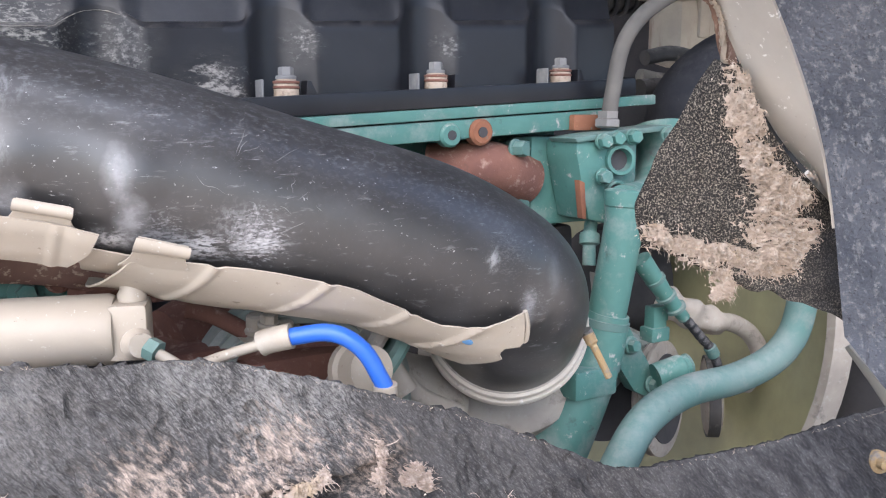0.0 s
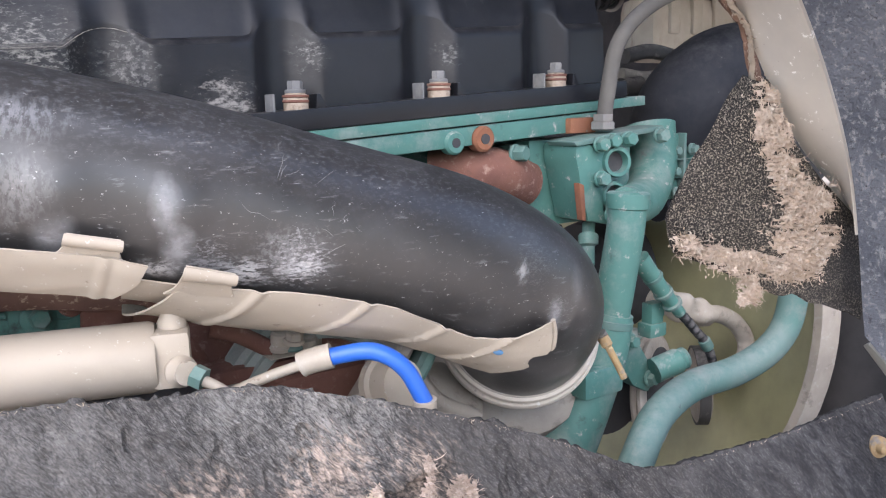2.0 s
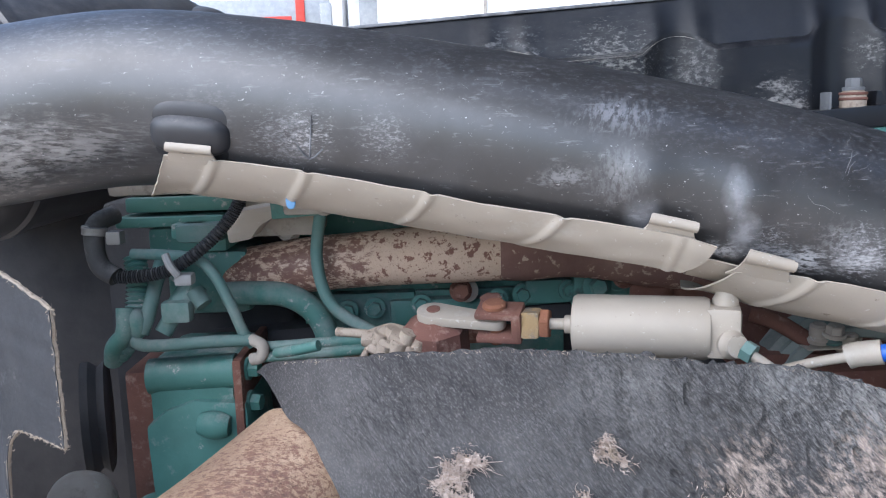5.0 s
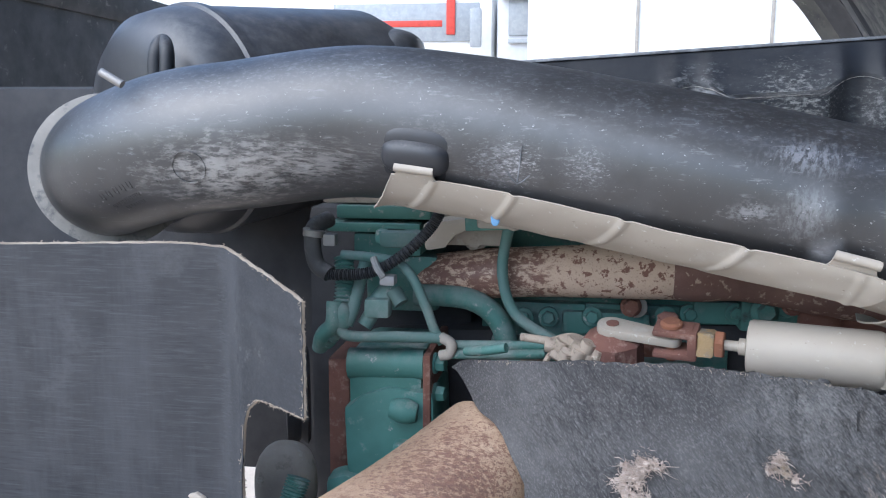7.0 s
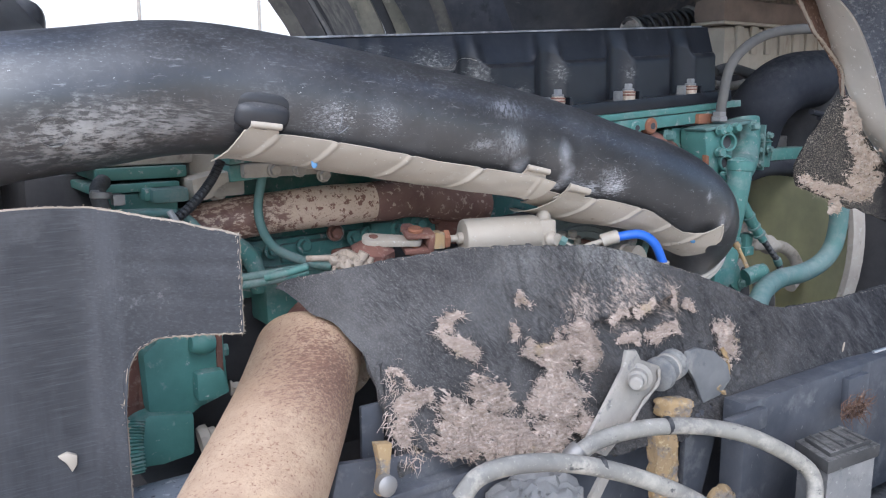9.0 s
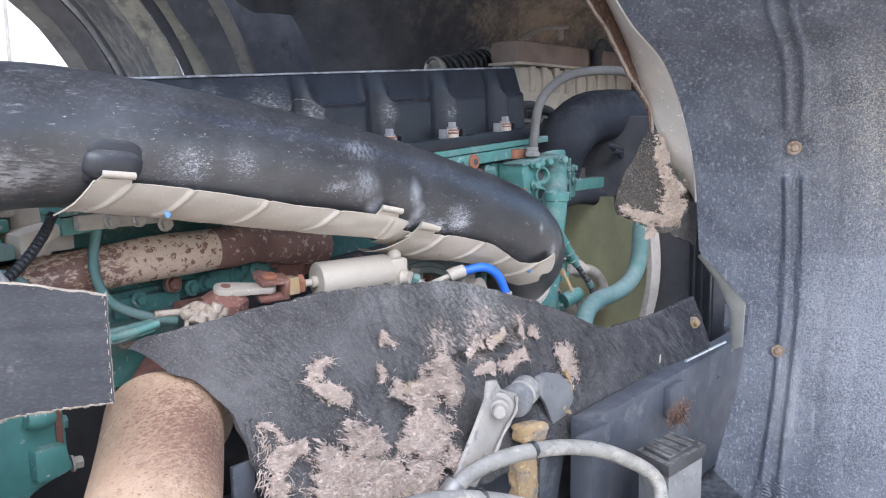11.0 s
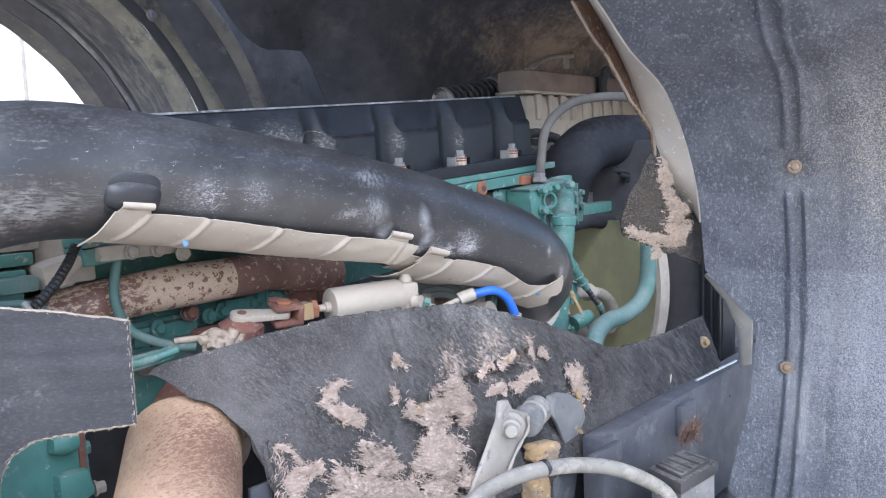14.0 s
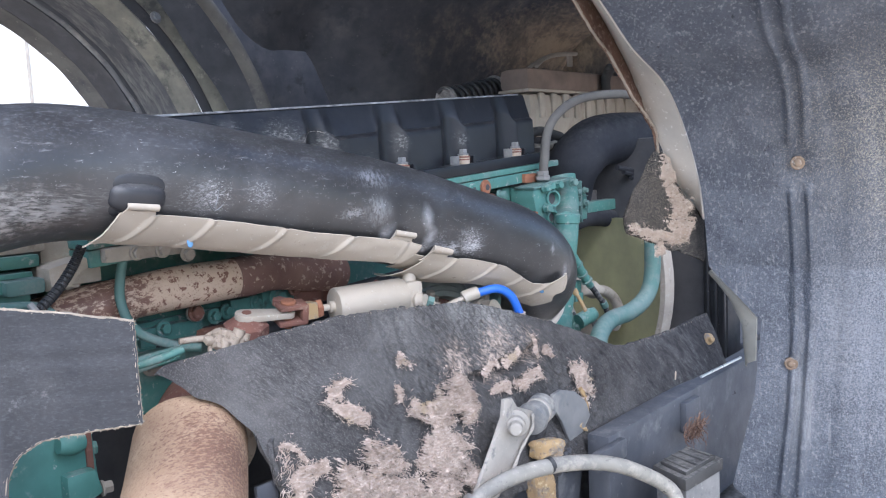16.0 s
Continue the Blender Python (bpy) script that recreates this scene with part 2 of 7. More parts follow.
GREEN = material("green_engine_paint", (0.080, 0.205, 0.180), (0.055, 0.150, 0.132),
                 [((0.27, 0.32, 0.30), 14, 0.50, 0.76, None, 0.8), ((0.38, 0.37, 0.35), 70, 0.60, 0.68, None, 0.85), ((0.04, 0.055, 0.05), 30, 0.62, 0.76, None, 0.7), ((0.21, 0.085, 0.05), 35, 0.72, 0.78, None, 0.85)],
                 rough=0.5, bump=(45, 0.12), fine=(350, 0.12), up_dust=0.45)
CHIPPED = material("chipped_green_paint", (0.085, 0.225, 0.20), (0.062, 0.17, 0.15), [((0.32, 0.36, 0.34), 18, 0.56, 0.66, None, 0.8), ((0.44, 0.43, 0.41), 60, 0.64, 0.68, None, 0.85), ((0.17, 0.085, 0.055), 26, 0.68, 0.74, None, 0.85)], rough=0.5, bump=(30, 0.2), fine=(350, 0.12), up_dust=0.4)
PALEGREEN = material("faded_green_paint", (0.078, 0.168, 0.152), (0.12, 0.185, 0.172), [((0.24, 0.25, 0.235), 22, 0.52, 0.78, None, 0.85), ((0.05, 0.06, 0.06), 90, 0.66, 0.72, None, 0.7)], rough=0.6, bump=(45, 0.12), up_dust=0.3)
DUSTGREEN = material("dusty_pale_green_paint", (0.27, 0.30, 0.28), (0.20, 0.235, 0.22), [((0.36, 0.35, 0.33), 24, 0.5, 0.7, None, 0.9), ((0.10, 0.10, 0.095), 60, 0.64, 0.72, None, 0.8)], rough=0.7, bump=(60, 0.15))
RUST = material("brown_rust", (0.20, 0.095, 0.068), (0.13, 0.06, 0.048), [((0.30, 0.20, 0.16), 90, 0.55, 0.70, None, 0.9), ((0.06, 0.04, 0.035), 25, 0.60, 0.8, None, 0.9), ((0.36, 0.27, 0.22), 300, 0.64, 0.72, None, 0.9)], rough=0.85, bump=(70, 0.35), fine=(400, 0.2))
ORANGE = material("orange_rust", (0.27, 0.115, 0.062), (0.19, 0.08, 0.048), [((0.10, 0.19, 0.165), 60, 0.64, 0.70, None, 0.7), ((0.36, 0.21, 0.13), 140, 0.6, 0.7, None, 0.9)], rough=0.85, bump=(110, 0.4))
SPOTTED = material("flaking_scale_on_rust", (0.64, 0.49, 0.38), (0.56, 0.42, 0.315), [((0.22, 0.115, 0.085), 95, 0.555, 0.575, None, 0.9), ((0.11, 0.06, 0.045), 75, 0.64, 0.67, None, 0.9), ((0.28, 0.17, 0.13), 300, 0.58, 0.66, None, 0.9)], rough=0.85, bump=(75, 0.3), fine=(300, 0.2), spots=[((-0.27, 0.83, 1.295), 0.12, (0.20, 0.11, 0.085), 160, 0.04), ((-0.33, 0.84, 1.29), 0.10, (0.17, 0.09, 0.07), 160, 0.04)])
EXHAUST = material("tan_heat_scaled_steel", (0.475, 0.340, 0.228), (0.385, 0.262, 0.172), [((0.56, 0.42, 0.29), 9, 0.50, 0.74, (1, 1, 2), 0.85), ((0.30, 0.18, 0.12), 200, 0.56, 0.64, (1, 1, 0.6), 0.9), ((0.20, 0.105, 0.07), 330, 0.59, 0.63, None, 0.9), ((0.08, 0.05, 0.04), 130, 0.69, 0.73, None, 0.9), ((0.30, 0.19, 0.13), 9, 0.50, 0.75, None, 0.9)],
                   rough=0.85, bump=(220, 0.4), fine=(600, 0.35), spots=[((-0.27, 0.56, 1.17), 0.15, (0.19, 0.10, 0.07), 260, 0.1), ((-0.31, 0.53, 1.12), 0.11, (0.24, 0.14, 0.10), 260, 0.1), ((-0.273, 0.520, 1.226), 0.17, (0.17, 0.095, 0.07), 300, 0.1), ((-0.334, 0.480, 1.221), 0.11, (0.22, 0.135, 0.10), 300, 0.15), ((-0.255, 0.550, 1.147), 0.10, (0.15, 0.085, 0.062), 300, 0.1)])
FELT_DUST = [((0.58, 0.47, 1.07), 0.20, (0.034, 0.033, 0.035), 60, 0.5), ((0.74, 0.46, 1.07), 0.24, (0.034, 0.033, 0.035), 60, 0.5), ((0.182, 0.538, 1.222), 0.09, (0.26, 0.255, 0.25), 420, 0.5), ((0.017, 0.561, 1.248), 0.09, (0.17, 0.167, 0.165), 420, 0.5), ((0.213, 0.539, 1.233), 0.06, (0.22, 0.215, 0.21), 420, 0.4), ((0.111, 0.552, 1.246), 0.06, (0.23, 0.228, 0.225), 420, 0.5), ((0.177, 0.543, 1.234), 0.06, (0.24, 0.235, 0.23), 420, 0.5), ((0.177, 0.528, 1.191), 0.05, (0.40, 0.33, 0.285), 150, 0.3), ((0.241, 0.516, 1.173), 0.05, (0.40, 0.33, 0.285), 150, 0.3), ((0.155, 0.521, 1.167), 0.05, (0.40, 0.33, 0.285), 150, 0.3), ((0.086, 0.532, 1.183), 0.05, (0.40, 0.33, 0.285), 150, 0.3)]


def felt_material():
    """Matted black felt: leathery creases that run on a slant, speckled with pale lint and dust."""
    mat = bpy.data.materials.new("black_felt_mat")
    mat.use_nodes = True
    nt = mat.node_tree
    bsdf = nt.nodes["Principled BSDF"]
    vec = nt.nodes.new("ShaderNodeTexCoord").outputs["Object"]

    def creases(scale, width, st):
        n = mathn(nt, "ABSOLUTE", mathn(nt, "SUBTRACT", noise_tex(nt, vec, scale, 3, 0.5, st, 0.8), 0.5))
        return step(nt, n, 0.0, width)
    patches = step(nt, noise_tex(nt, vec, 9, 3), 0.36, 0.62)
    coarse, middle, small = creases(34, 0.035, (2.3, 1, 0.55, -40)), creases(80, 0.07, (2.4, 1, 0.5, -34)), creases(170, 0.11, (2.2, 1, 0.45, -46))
    lint = noise_tex(nt, vec, 560, 5, 0.7, (1.5, 1, 0.55, -40))
    col = mixc(nt, step(nt, noise_tex(nt, vec, 12, 5), 0.35, 0.65), (0.049, 0.0475, 0.049), (0.084, 0.0815, 0.082))
    col = mixc(nt, mathn(nt, "MULTIPLY", step(nt, lint, 0.50, 0.70), 0.7), col, (0.21, 0.203, 0.20))
    col = mixc(nt, mathn(nt, "MULTIPLY", step(nt, noise_tex(nt, vec, 7, 4), 0.48, 0.8), 0.5), col, (0.16, 0.158, 0.158))
    for place, radius, colour, scale, soft in FELT_DUST:
        d = nt.nodes.new("ShaderNodeVectorMath")
        d.operation = "DISTANCE"
        nt.links.new(vec, d.inputs[0])
        d.inputs[1].default_value = place
        near = mathn(nt, "SUBTRACT", 1.0, step(nt, d.outputs["Value"], 0.0, radius))
        f = step(nt, mathn(nt, "ADD", noise_tex(nt, vec, scale, 7, 0.75, (1.7, 1, 0.55, -38)), mathn(nt, "MULTIPLY", near, 0.22)), 0.58, 0.66 + soft * 0.3)
        col = mixc(nt, mathn(nt, "MULTIPLY", f, mathn(nt, "MINIMUM", mathn(nt, "MULTIPLY", near, 2.2), 1.0)), col, colour)
    # crease lines are darkened in the colour too, as the shade inside them
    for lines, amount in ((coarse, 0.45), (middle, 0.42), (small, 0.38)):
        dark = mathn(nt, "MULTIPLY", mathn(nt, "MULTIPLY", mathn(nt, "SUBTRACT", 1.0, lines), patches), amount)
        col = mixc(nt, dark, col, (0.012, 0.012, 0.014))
    nt.links.new(col, bsdf.inputs["Base Color"])
    bsdf.inputs["Roughness"].default_value, bsdf.inputs["Specular IOR Level"].default_value = 0.9, 0.15
    height = mathn(nt, "ADD", mathn(nt, "MULTIPLY", coarse, 0.5), mathn(nt, "ADD", mathn(nt, "MULTIPLY", middle, 0.4), mathn(nt, "ADD", mathn(nt, "MULTIPLY", small, 0.22), mathn(nt, "MULTIPLY", lint, 0.5))))
    b = nt.nodes.new("ShaderNodeBump")
    b.inputs["Strength"].default_value, b.inputs["Distance"].default_value = 0.50, 0.0024
    nt.links.new(height, b.inputs["Height"])
    nt.links.new(b.outputs["Normal"], bsdf.inputs["Normal"])
    return mat


FELT = felt_material()
FIBRE = material("pinkish_torn_fibre", (0.54, 0.445, 0.385), (0.43, 0.345, 0.295), [((0.66, 0.57, 0.505), 240, 0.48, 0.64, (0.4, 1, 1.5), 0.95), ((0.50, 0.40, 0.26), 18, 0.60, 0.74, None, 0.95), ((0.26, 0.20, 0.165), 150, 0.60, 0.68, (1, 1, 0.6), 0.95), ((0.09, 0.08, 0.075), 70, 0.64, 0.69, (0.5, 1, 1.6, 30), 0.95)], rough=0.95, bump=(300, 0.9), fine=(900, 0.6), spec=0.08)
FRINGE = material("cream_torn_fibre", (0.62, 0.51, 0.42), (0.50, 0.40, 0.32), [((0.68, 0.60, 0.52), 180, 0.50, 0.66, None, 0.95), ((0.50, 0.36, 0.19), 34, 0.60, 0.72, None, 0.95), ((0.26, 0.19, 0.15), 160, 0.60, 0.68, None, 0.95)], rough=0.95, bump=(300, 0.9), fine=(900, 0.6), spec=0.08)
BROWNFELT = material("brown_matted_fibre", (0.20, 0.125, 0.09), (0.12, 0.075, 0.058), [((0.33, 0.24, 0.19), 150, 0.54, 0.68, None, 0.95)], rough=0.95, bump=(160, 1.0), fine=(600, 0.5), spec=0.1)
CARPET = material("speckled_black_carpet", (0.022, 0.021, 0.021), (0.035, 0.033, 0.032), [((0.30, 0.265, 0.22), 800, 0.50, 0.62, None, 0.95), ((0.42, 0.37, 0.30), 420, 0.64, 0.70, None, 0.95)], rough=0.95, bump=(300, 0.7), fine=(700, 0.4), spec=0.15, smears=[((0.560, 0.385, 1.315), (0.055, 0.10, 0.085), (0.024, 0.023, 0.023), 0.85, 0.0, 90, None)])
PANEL = material("matt_black_panel", (0.024, 0.025, 0.029), (0.036, 0.037, 0.042), [((0.10, 0.10, 0.105), 8, 0.60, 0.85, (1, 1, 1), 0.8), ((0.075, 0.077, 0.084), 260, 0.50, 0.8, (0.10, 1, 2), 0.8), ((0.014, 0.015, 0.018), 240, 0.56, 0.72, (0.10, 1, 2), 0.7), ((0.07, 0.072, 0.08), 5, 0.5, 0.8, (2.5, 1, 0.3), 0.8), ((0.4, 0.39, 0.38), 160, 0.74, 0.78, None, 0.9)], rough=0.6, bump=(20, 0.05), fine=(500, 0.2),
                 spots=[((-0.447, 0.634, 1.266), 0.07, (0.17, 0.17, 0.175), 120, 0.3), ((-0.410, 0.634, 1.280), 0.05, (0.15, 0.15, 0.155), 120, 0.3), ((-0.429, 0.600, 1.264), 0.04, (0.22, 0.21, 0.2), 120, 0.3)])
CUT = material("frayed_cut_edge", (0.42, 0.36, 0.29), (0.28, 0.23, 0.18), rough=0.95, bump=(300, 0.8))
LINER = material("weathered_black_liner", (0.064, 0.073, 0.094), (0.096, 0.107, 0.132),
                 [((0.15, 0.16, 0.185), 7, 0.46, 0.80, None, 0.75), ((0.23, 0.236, 0.25), 210, 0.53, 0.64, (1, 1, 0.7), 0.9), ((0.27, 0.275, 0.285), 26, 0.60, 0.72, (3.0, 3.0, 0.35), 0.9), ((0.033, 0.036, 0.045), 30, 0.62, 0.70, (4, 4, 0.35), 0.8), ((0.05, 0.054, 0.064), 420, 0.58, 0.64, None, 0.7), ((0.36, 0.355, 0.34), 520, 0.66, 0.70, None, 0.9)],
                 rough=0.52, bump=(190, 0.85), fine=(700, 0.5),
                 spots=[((0.657, -0.016, 1.158), 0.44, (0.22, 0.232, 0.26), 420, 0.0), ((0.647, 0.018, 1.560), 0.38, (0.36, 0.34, 0.29), 420, 0.0)],
                 smears=[((0.618, 0.110, 1.56), (0.08, 0.075, 0.30), (0.50, 0.46, 0.36), 1.0, 1.0, 240, None), ((0.63, 0.07, 1.40), (0.06, 0.07, 0.16), (0.05, 0.05, 0.052), 0.7, 1.0, 180, None), ((0.583, 0.22, 1.04), (0.02, 0.035, 0.14), (0.34, 0.345, 0.36), 0.5, 0.6, 90, (3, 3, 0.3)), ((0.60, 0.17, 1.18), (0.03, 0.05, 0.2), (0.26, 0.265, 0.28), 0.5, 0.9, 200, None), ((0.574, 0.255, 1.50), (0.006, 0.012, 0.06), (0.02, 0.022, 0.028), 0.8, 0.5, 60, None), ((0.583, 0.228, 1.50), (0.006, 0.010, 0.05), (0.02, 0.022, 0.028), 0.7, 0.5, 60, None)])
CREAM = material("cream_painted_edge", (0.54, 0.50, 0.435), (0.45, 0.415, 0.36), [((0.80, 0.78, 0.73), 90, 0.62, 0.65, None, 0.7), ((0.36, 0.31, 0.26), 20, 0.62, 0.8, None, 0.7), ((0.30, 0.26, 0.22), 160, 0.66, 0.70, None, 0.8)], rough=0.6, bump=(40, 0.05))
FRAME = material("dusty_blue_grey_steel", (0.048, 0.053, 0.066), (0.075, 0.08, 0.095), [((0.20, 0.20, 0.205), 16, 0.56, 0.80, None, 0.85), ((0.30, 0.29, 0.28), 150, 0.64, 0.74, (1, 1, 0.5), 0.9), ((0.26, 0.17, 0.10), 34, 0.70, 0.78, None, 0.9)], rough=0.55, bump=(40, 0.12), up_dust=0.12)
LIP = material("grey_olive_lip", (0.30, 0.29, 0.255), (0.22, 0.215, 0.195), [((0.10, 0.095, 0.085), 30, 0.62, 0.75, None, 0.8)], rough=0.6, bump=(30, 0.1))
DULL = material("aged_grey_seal", (0.185, 0.187, 0.19), (0.115, 0.12, 0.128), [((0.38, 0.365, 0.33), 9, 0.52, 0.75, None, 0.8), ((0.07, 0.072, 0.078), 26, 0.62, 0.72, None, 0.8)], rough=0.7, bump=(40, 0.1))
CHIPBLUE = material("chipped_blue_grey_paint", (0.11, 0.125, 0.155), (0.16, 0.18, 0.215), [((0.36, 0.37, 0.39), 70, 0.55, 0.64, None, 0.8), ((0.035, 0.037, 0.045), 95, 0.58, 0.64, None, 0.8)], rough=0.6, bump=(80, 0.3))
OCHRE = material("ochre_rust_crust", (0.36, 0.25, 0.125), (0.27, 0.195, 0.115), [((0.20, 0.185, 0.17), 45, 0.50, 0.62, None, 0.9), ((0.46, 0.37, 0.22), 130, 0.56, 0.68, None, 0.9), ((0.13, 0.08, 0.05), 90, 0.60, 0.70, None, 0.9)], rough=0.9, bump=(120, 0.6))
# pocket spots: real dust, plus the pillars' gloss highlights put into the colour
COVER = material("black_cover_plastic", (0.009, 0.0098, 0.013), (0.014, 0.0152, 0.020), [((0.10, 0.10, 0.105), 9, 0.66, 0.85, (1, 1, 0.4), 0.7), ((0.36, 0.35, 0.34), 190, 0.70, 0.75, None, 0.85)], spec=0.36, rough=0.33, rough2=0.45, bump=(40, 0.04), fine=(500, 0.06), up_dust=0.12,
                 spots=[((0.138, 0.835, 1.485), 0.045, (0.22, 0.215, 0.21), 200, 0.4), ((0.05, 0.83, 1.49), 0.075, (0.24, 0.235, 0.22), 320, 0.25), ((0.22, 0.82, 1.445), 0.05, (0.26, 0.25, 0.24), 120, 0.2), ((-0.05, 0.83, 1.50), 0.06, (0.24, 0.24, 0.24), 80, 0.3), ((0.310, 0.820, 1.498), 0.035, (0.26, 0.255, 0.25), 200, 0.4), ((0.482, 0.820, 1.500), 0.030, (0.22, 0.22, 0.22), 200, 0.4)])
FLAKED = material("rust_with_pale_network", (0.25, 0.15, 0.12), (0.18, 0.10, 0.083), [((0.46, 0.345, 0.27), 95, 0.57, 0.61, None, 0.9), ((0.06, 0.035, 0.03), 60, 0.68, 0.74, None, 0.9)], rough=0.85, bump=(90, 0.3), fine=(400, 0.2))
RIVETM = material("rusted_rivet", (0.27, 0.20, 0.14), (0.17, 0.12, 0.085), [((0.36, 0.33, 0.29), 160, 0.55, 0.66, None, 0.9)], rough=0.85, bump=(200, 0.4))
DUSTSTEEL = material("dust_caked_steel", (0.37, 0.345, 0.31), (0.25, 0.235, 0.215), [((0.11, 0.115, 0.125), 35, 0.55, 0.68, None, 0.8), ((0.42, 0.40, 0.37), 120, 0.62, 0.72, None, 0.9)], rough=0.7, bump=(70, 0.25), fine=(420, 0.3))
BARE = material("scraped_bare_steel", (0.75, 0.76, 0.78), (0.6, 0.6, 0.62), rough=0.25, metal=0.9, bump=(60, 0.02))
STEEL = material("dirty_bare_steel", (0.30, 0.29, 0.28), (0.22, 0.21, 0.20), [((0.12, 0.10, 0.09), 60, 0.58, 0.74, None, 0.8)], rough=0.5, metal=0.6, bump=(60, 0.1), up_dust=0.3)
GREYDUST = material("dust_coated_casting", (0.42, 0.385, 0.335), (0.31, 0.28, 0.245), [((0.12, 0.11, 0.10), 30, 0.58, 0.75, None, 0.9), ((0.42, 0.40, 0.36), 70, 0.56, 0.70, None, 0.9)], rough=0.85, bump=(60, 0.3))
CAKED = material("grey_dust_cake", (0.23, 0.225, 0.22), (0.16, 0.16, 0.16), [((0.09, 0.09, 0.092), 30, 0.56, 0.72, None, 0.9), ((0.32, 0.31, 0.295), 110, 0.60, 0.70, None, 0.9)], rough=0.85, bump=(60, 0.3))
CREAMRING = material("pale_dusty_band", (0.58, 0.53, 0.46), (0.47, 0.43, 0.37), [((0.28, 0.265, 0.245), 40, 0.60, 0.70, None, 0.8), ((0.70, 0.69, 0.67), 60, 0.58, 0.68, None, 0.7)], rough=0.6, bump=(60, 0.1))
BLUE = material("blue_silicone_hose", (0.018, 0.10, 0.50), (0.03, 0.13, 0.55), rough=0.35, rough2=0.45, bump=(60, 0.03), fine=(400, 0.03))
BLUEMARK = material("faded_blue_mark", (0.07, 0.22, 0.48), (0.16, 0.30, 0.48), rough=0.6)
YELLOWED = material("yellowed_plastic", (0.36, 0.35, 0.20), (0.28, 0.28, 0.17), rough=0.5, bump=(20, 0.05))
DARK = material("dark_casting", (0.040, 0.041, 0.046), (0.062, 0.061, 0.064), rough=0.8, bump=(40, 0.3))
# smears: tan dirt near the vent, coloured paler for the light entering there
HOOD = material("dark_hood_lining", (0.048, 0.053, 0.068), (0.080, 0.083, 0.096), [((0.15, 0.15, 0.16), 6, 0.56, 0.80, None, 0.9), ((0.022, 0.024, 0.032), 11, 0.58, 0.72, None, 0.7), ((0.20, 0.20, 0.205), 60, 0.64, 0.76, None, 0.9)], rough=0.75, bump=(22, 0.5),
                smears=[((1.80, 1.45, 1.84), (0.40, 0.42, 0.16), (0.50, 0.39, 0.275), 0.9, 0.4, 14, None), ((1.40, 1.25, 1.84), (0.45, 0.50, 0.14), (0.34, 0.275, 0.20), 0.5, 0.8, 14, None), ((1.85, 0.8, 1.7), (0.3, 0.4, 0.2), (0.36, 0.285, 0.20), 0.6, 0.6, 14, None)])
RIMDUST = material("tan_dust_on_black", (0.15, 0.143, 0.132), (0.095, 0.093, 0.089), [((0.07, 0.07, 0.075), 24, 0.54, 0.70, None, 0.8), ((0.34, 0.32, 0.28), 60, 0.62, 0.74, None, 0.9)], rough=0.8, bump=(60, 0.15))
SEAL = material("black_seal_rubber", (0.028, 0.030, 0.037), (0.046, 0.049, 0.058), [((0.12, 0.12, 0.125), 10, 0.58, 0.80, None, 0.7)], rough=0.5, bump=(40, 0.05), up_dust=0.2)
STREAKED = material("streaked_grey_dust", (0.10, 0.102, 0.105), (0.06, 0.062, 0.068), [((0.20, 0.193, 0.18), 14, 0.48, 0.66, (0.6, 2.4, 0.6), 0.9), ((0.045, 0.048, 0.056), 20, 0.56, 0.68, (0.6, 2.6, 0.6), 0.8)], rough=0.75, bump=(50, 0.12))
CREAMDUST = material("olive_cream_dust", (0.26, 0.25, 0.205), (0.15, 0.145, 0.127), [((0.06, 0.062, 0.065), 9, 0.54, 0.68, None, 0.8), ((0.52, 0.49, 0.42), 16, 0.58, 0.74, None, 0.9)], rough=0.8, bump=(50, 0.12))
HOODBAND = material("scuffed_black_panel", (0.042, 0.045, 0.054), (0.070, 0.073, 0.083), [((0.17, 0.17, 0.17), 18, 0.60, 0.76, None, 0.9), ((0.28, 0.27, 0.25), 160, 0.68, 0.74, None, 0.9)], rough=0.7, bump=(60, 0.2))
CLIPM = material("dirty_white_plastic", (0.33, 0.33, 0.325), (0.24, 0.24, 0.238), rough=0.5, bump=(60, 0.05))
ROPE = material("tan_tie", (0.40, 0.335, 0.27), (0.31, 0.25, 0.195), [((0.20, 0.155, 0.12), 90, 0.54, 0.66, None, 0.9), ((0.52, 0.47, 0.40), 140, 0.60, 0.70, None, 0.8)], rough=0.6, bump=(200, 0.3))
WHITE = material("white_cladding", (0.78, 0.78, 0.77), (0.72, 0.72, 0.71), rough=0.6, bump=(5, 0.02))
GROUND = material("sandy_yard", (0.66, 0.55, 0.43), (0.58, 0.48, 0.375), rough=0.9, bump=(8, 0.2))
REDP = material("red_paint", (0.60, 0.06, 0.04), rough=0.4)
GREYP = material("pale_grey_cab_paint", (0.55, 0.56, 0.58), (0.50, 0.51, 0.53), rough=0.4)
GLASSY = material("grey_reflecting_glass", (0.30, 0.32, 0.34), (0.36, 0.38, 0.40), rough=0.15)


# ---- mesh helpers ----
def link(name, bm, mat, parent=None, label="", smooth=True):
    me = bpy.data.meshes.new(name)
    bmesh.ops.recalc_face_normals(bm, faces=bm.faces)
    bm.to_mesh(me)
    bm.free()
    me.materials.append(mat)
    if smooth:
        me.polygons.foreach_set("use_smooth", [True] * len(me.polygons))
        me.set_sharp_from_angle(angle=radians(38))
    ob = new(name, me)
    if parent is not None:
        ob.parent = parent
    if label:
        ob["label"] = label
    return ob


def part(name, bm, mat, parent, label=""):
    return link(name, bm, mat, parent, label)


def thing(name, label, category, group="", kind=""):
    return tagged(new(name), label, category, group, kind)


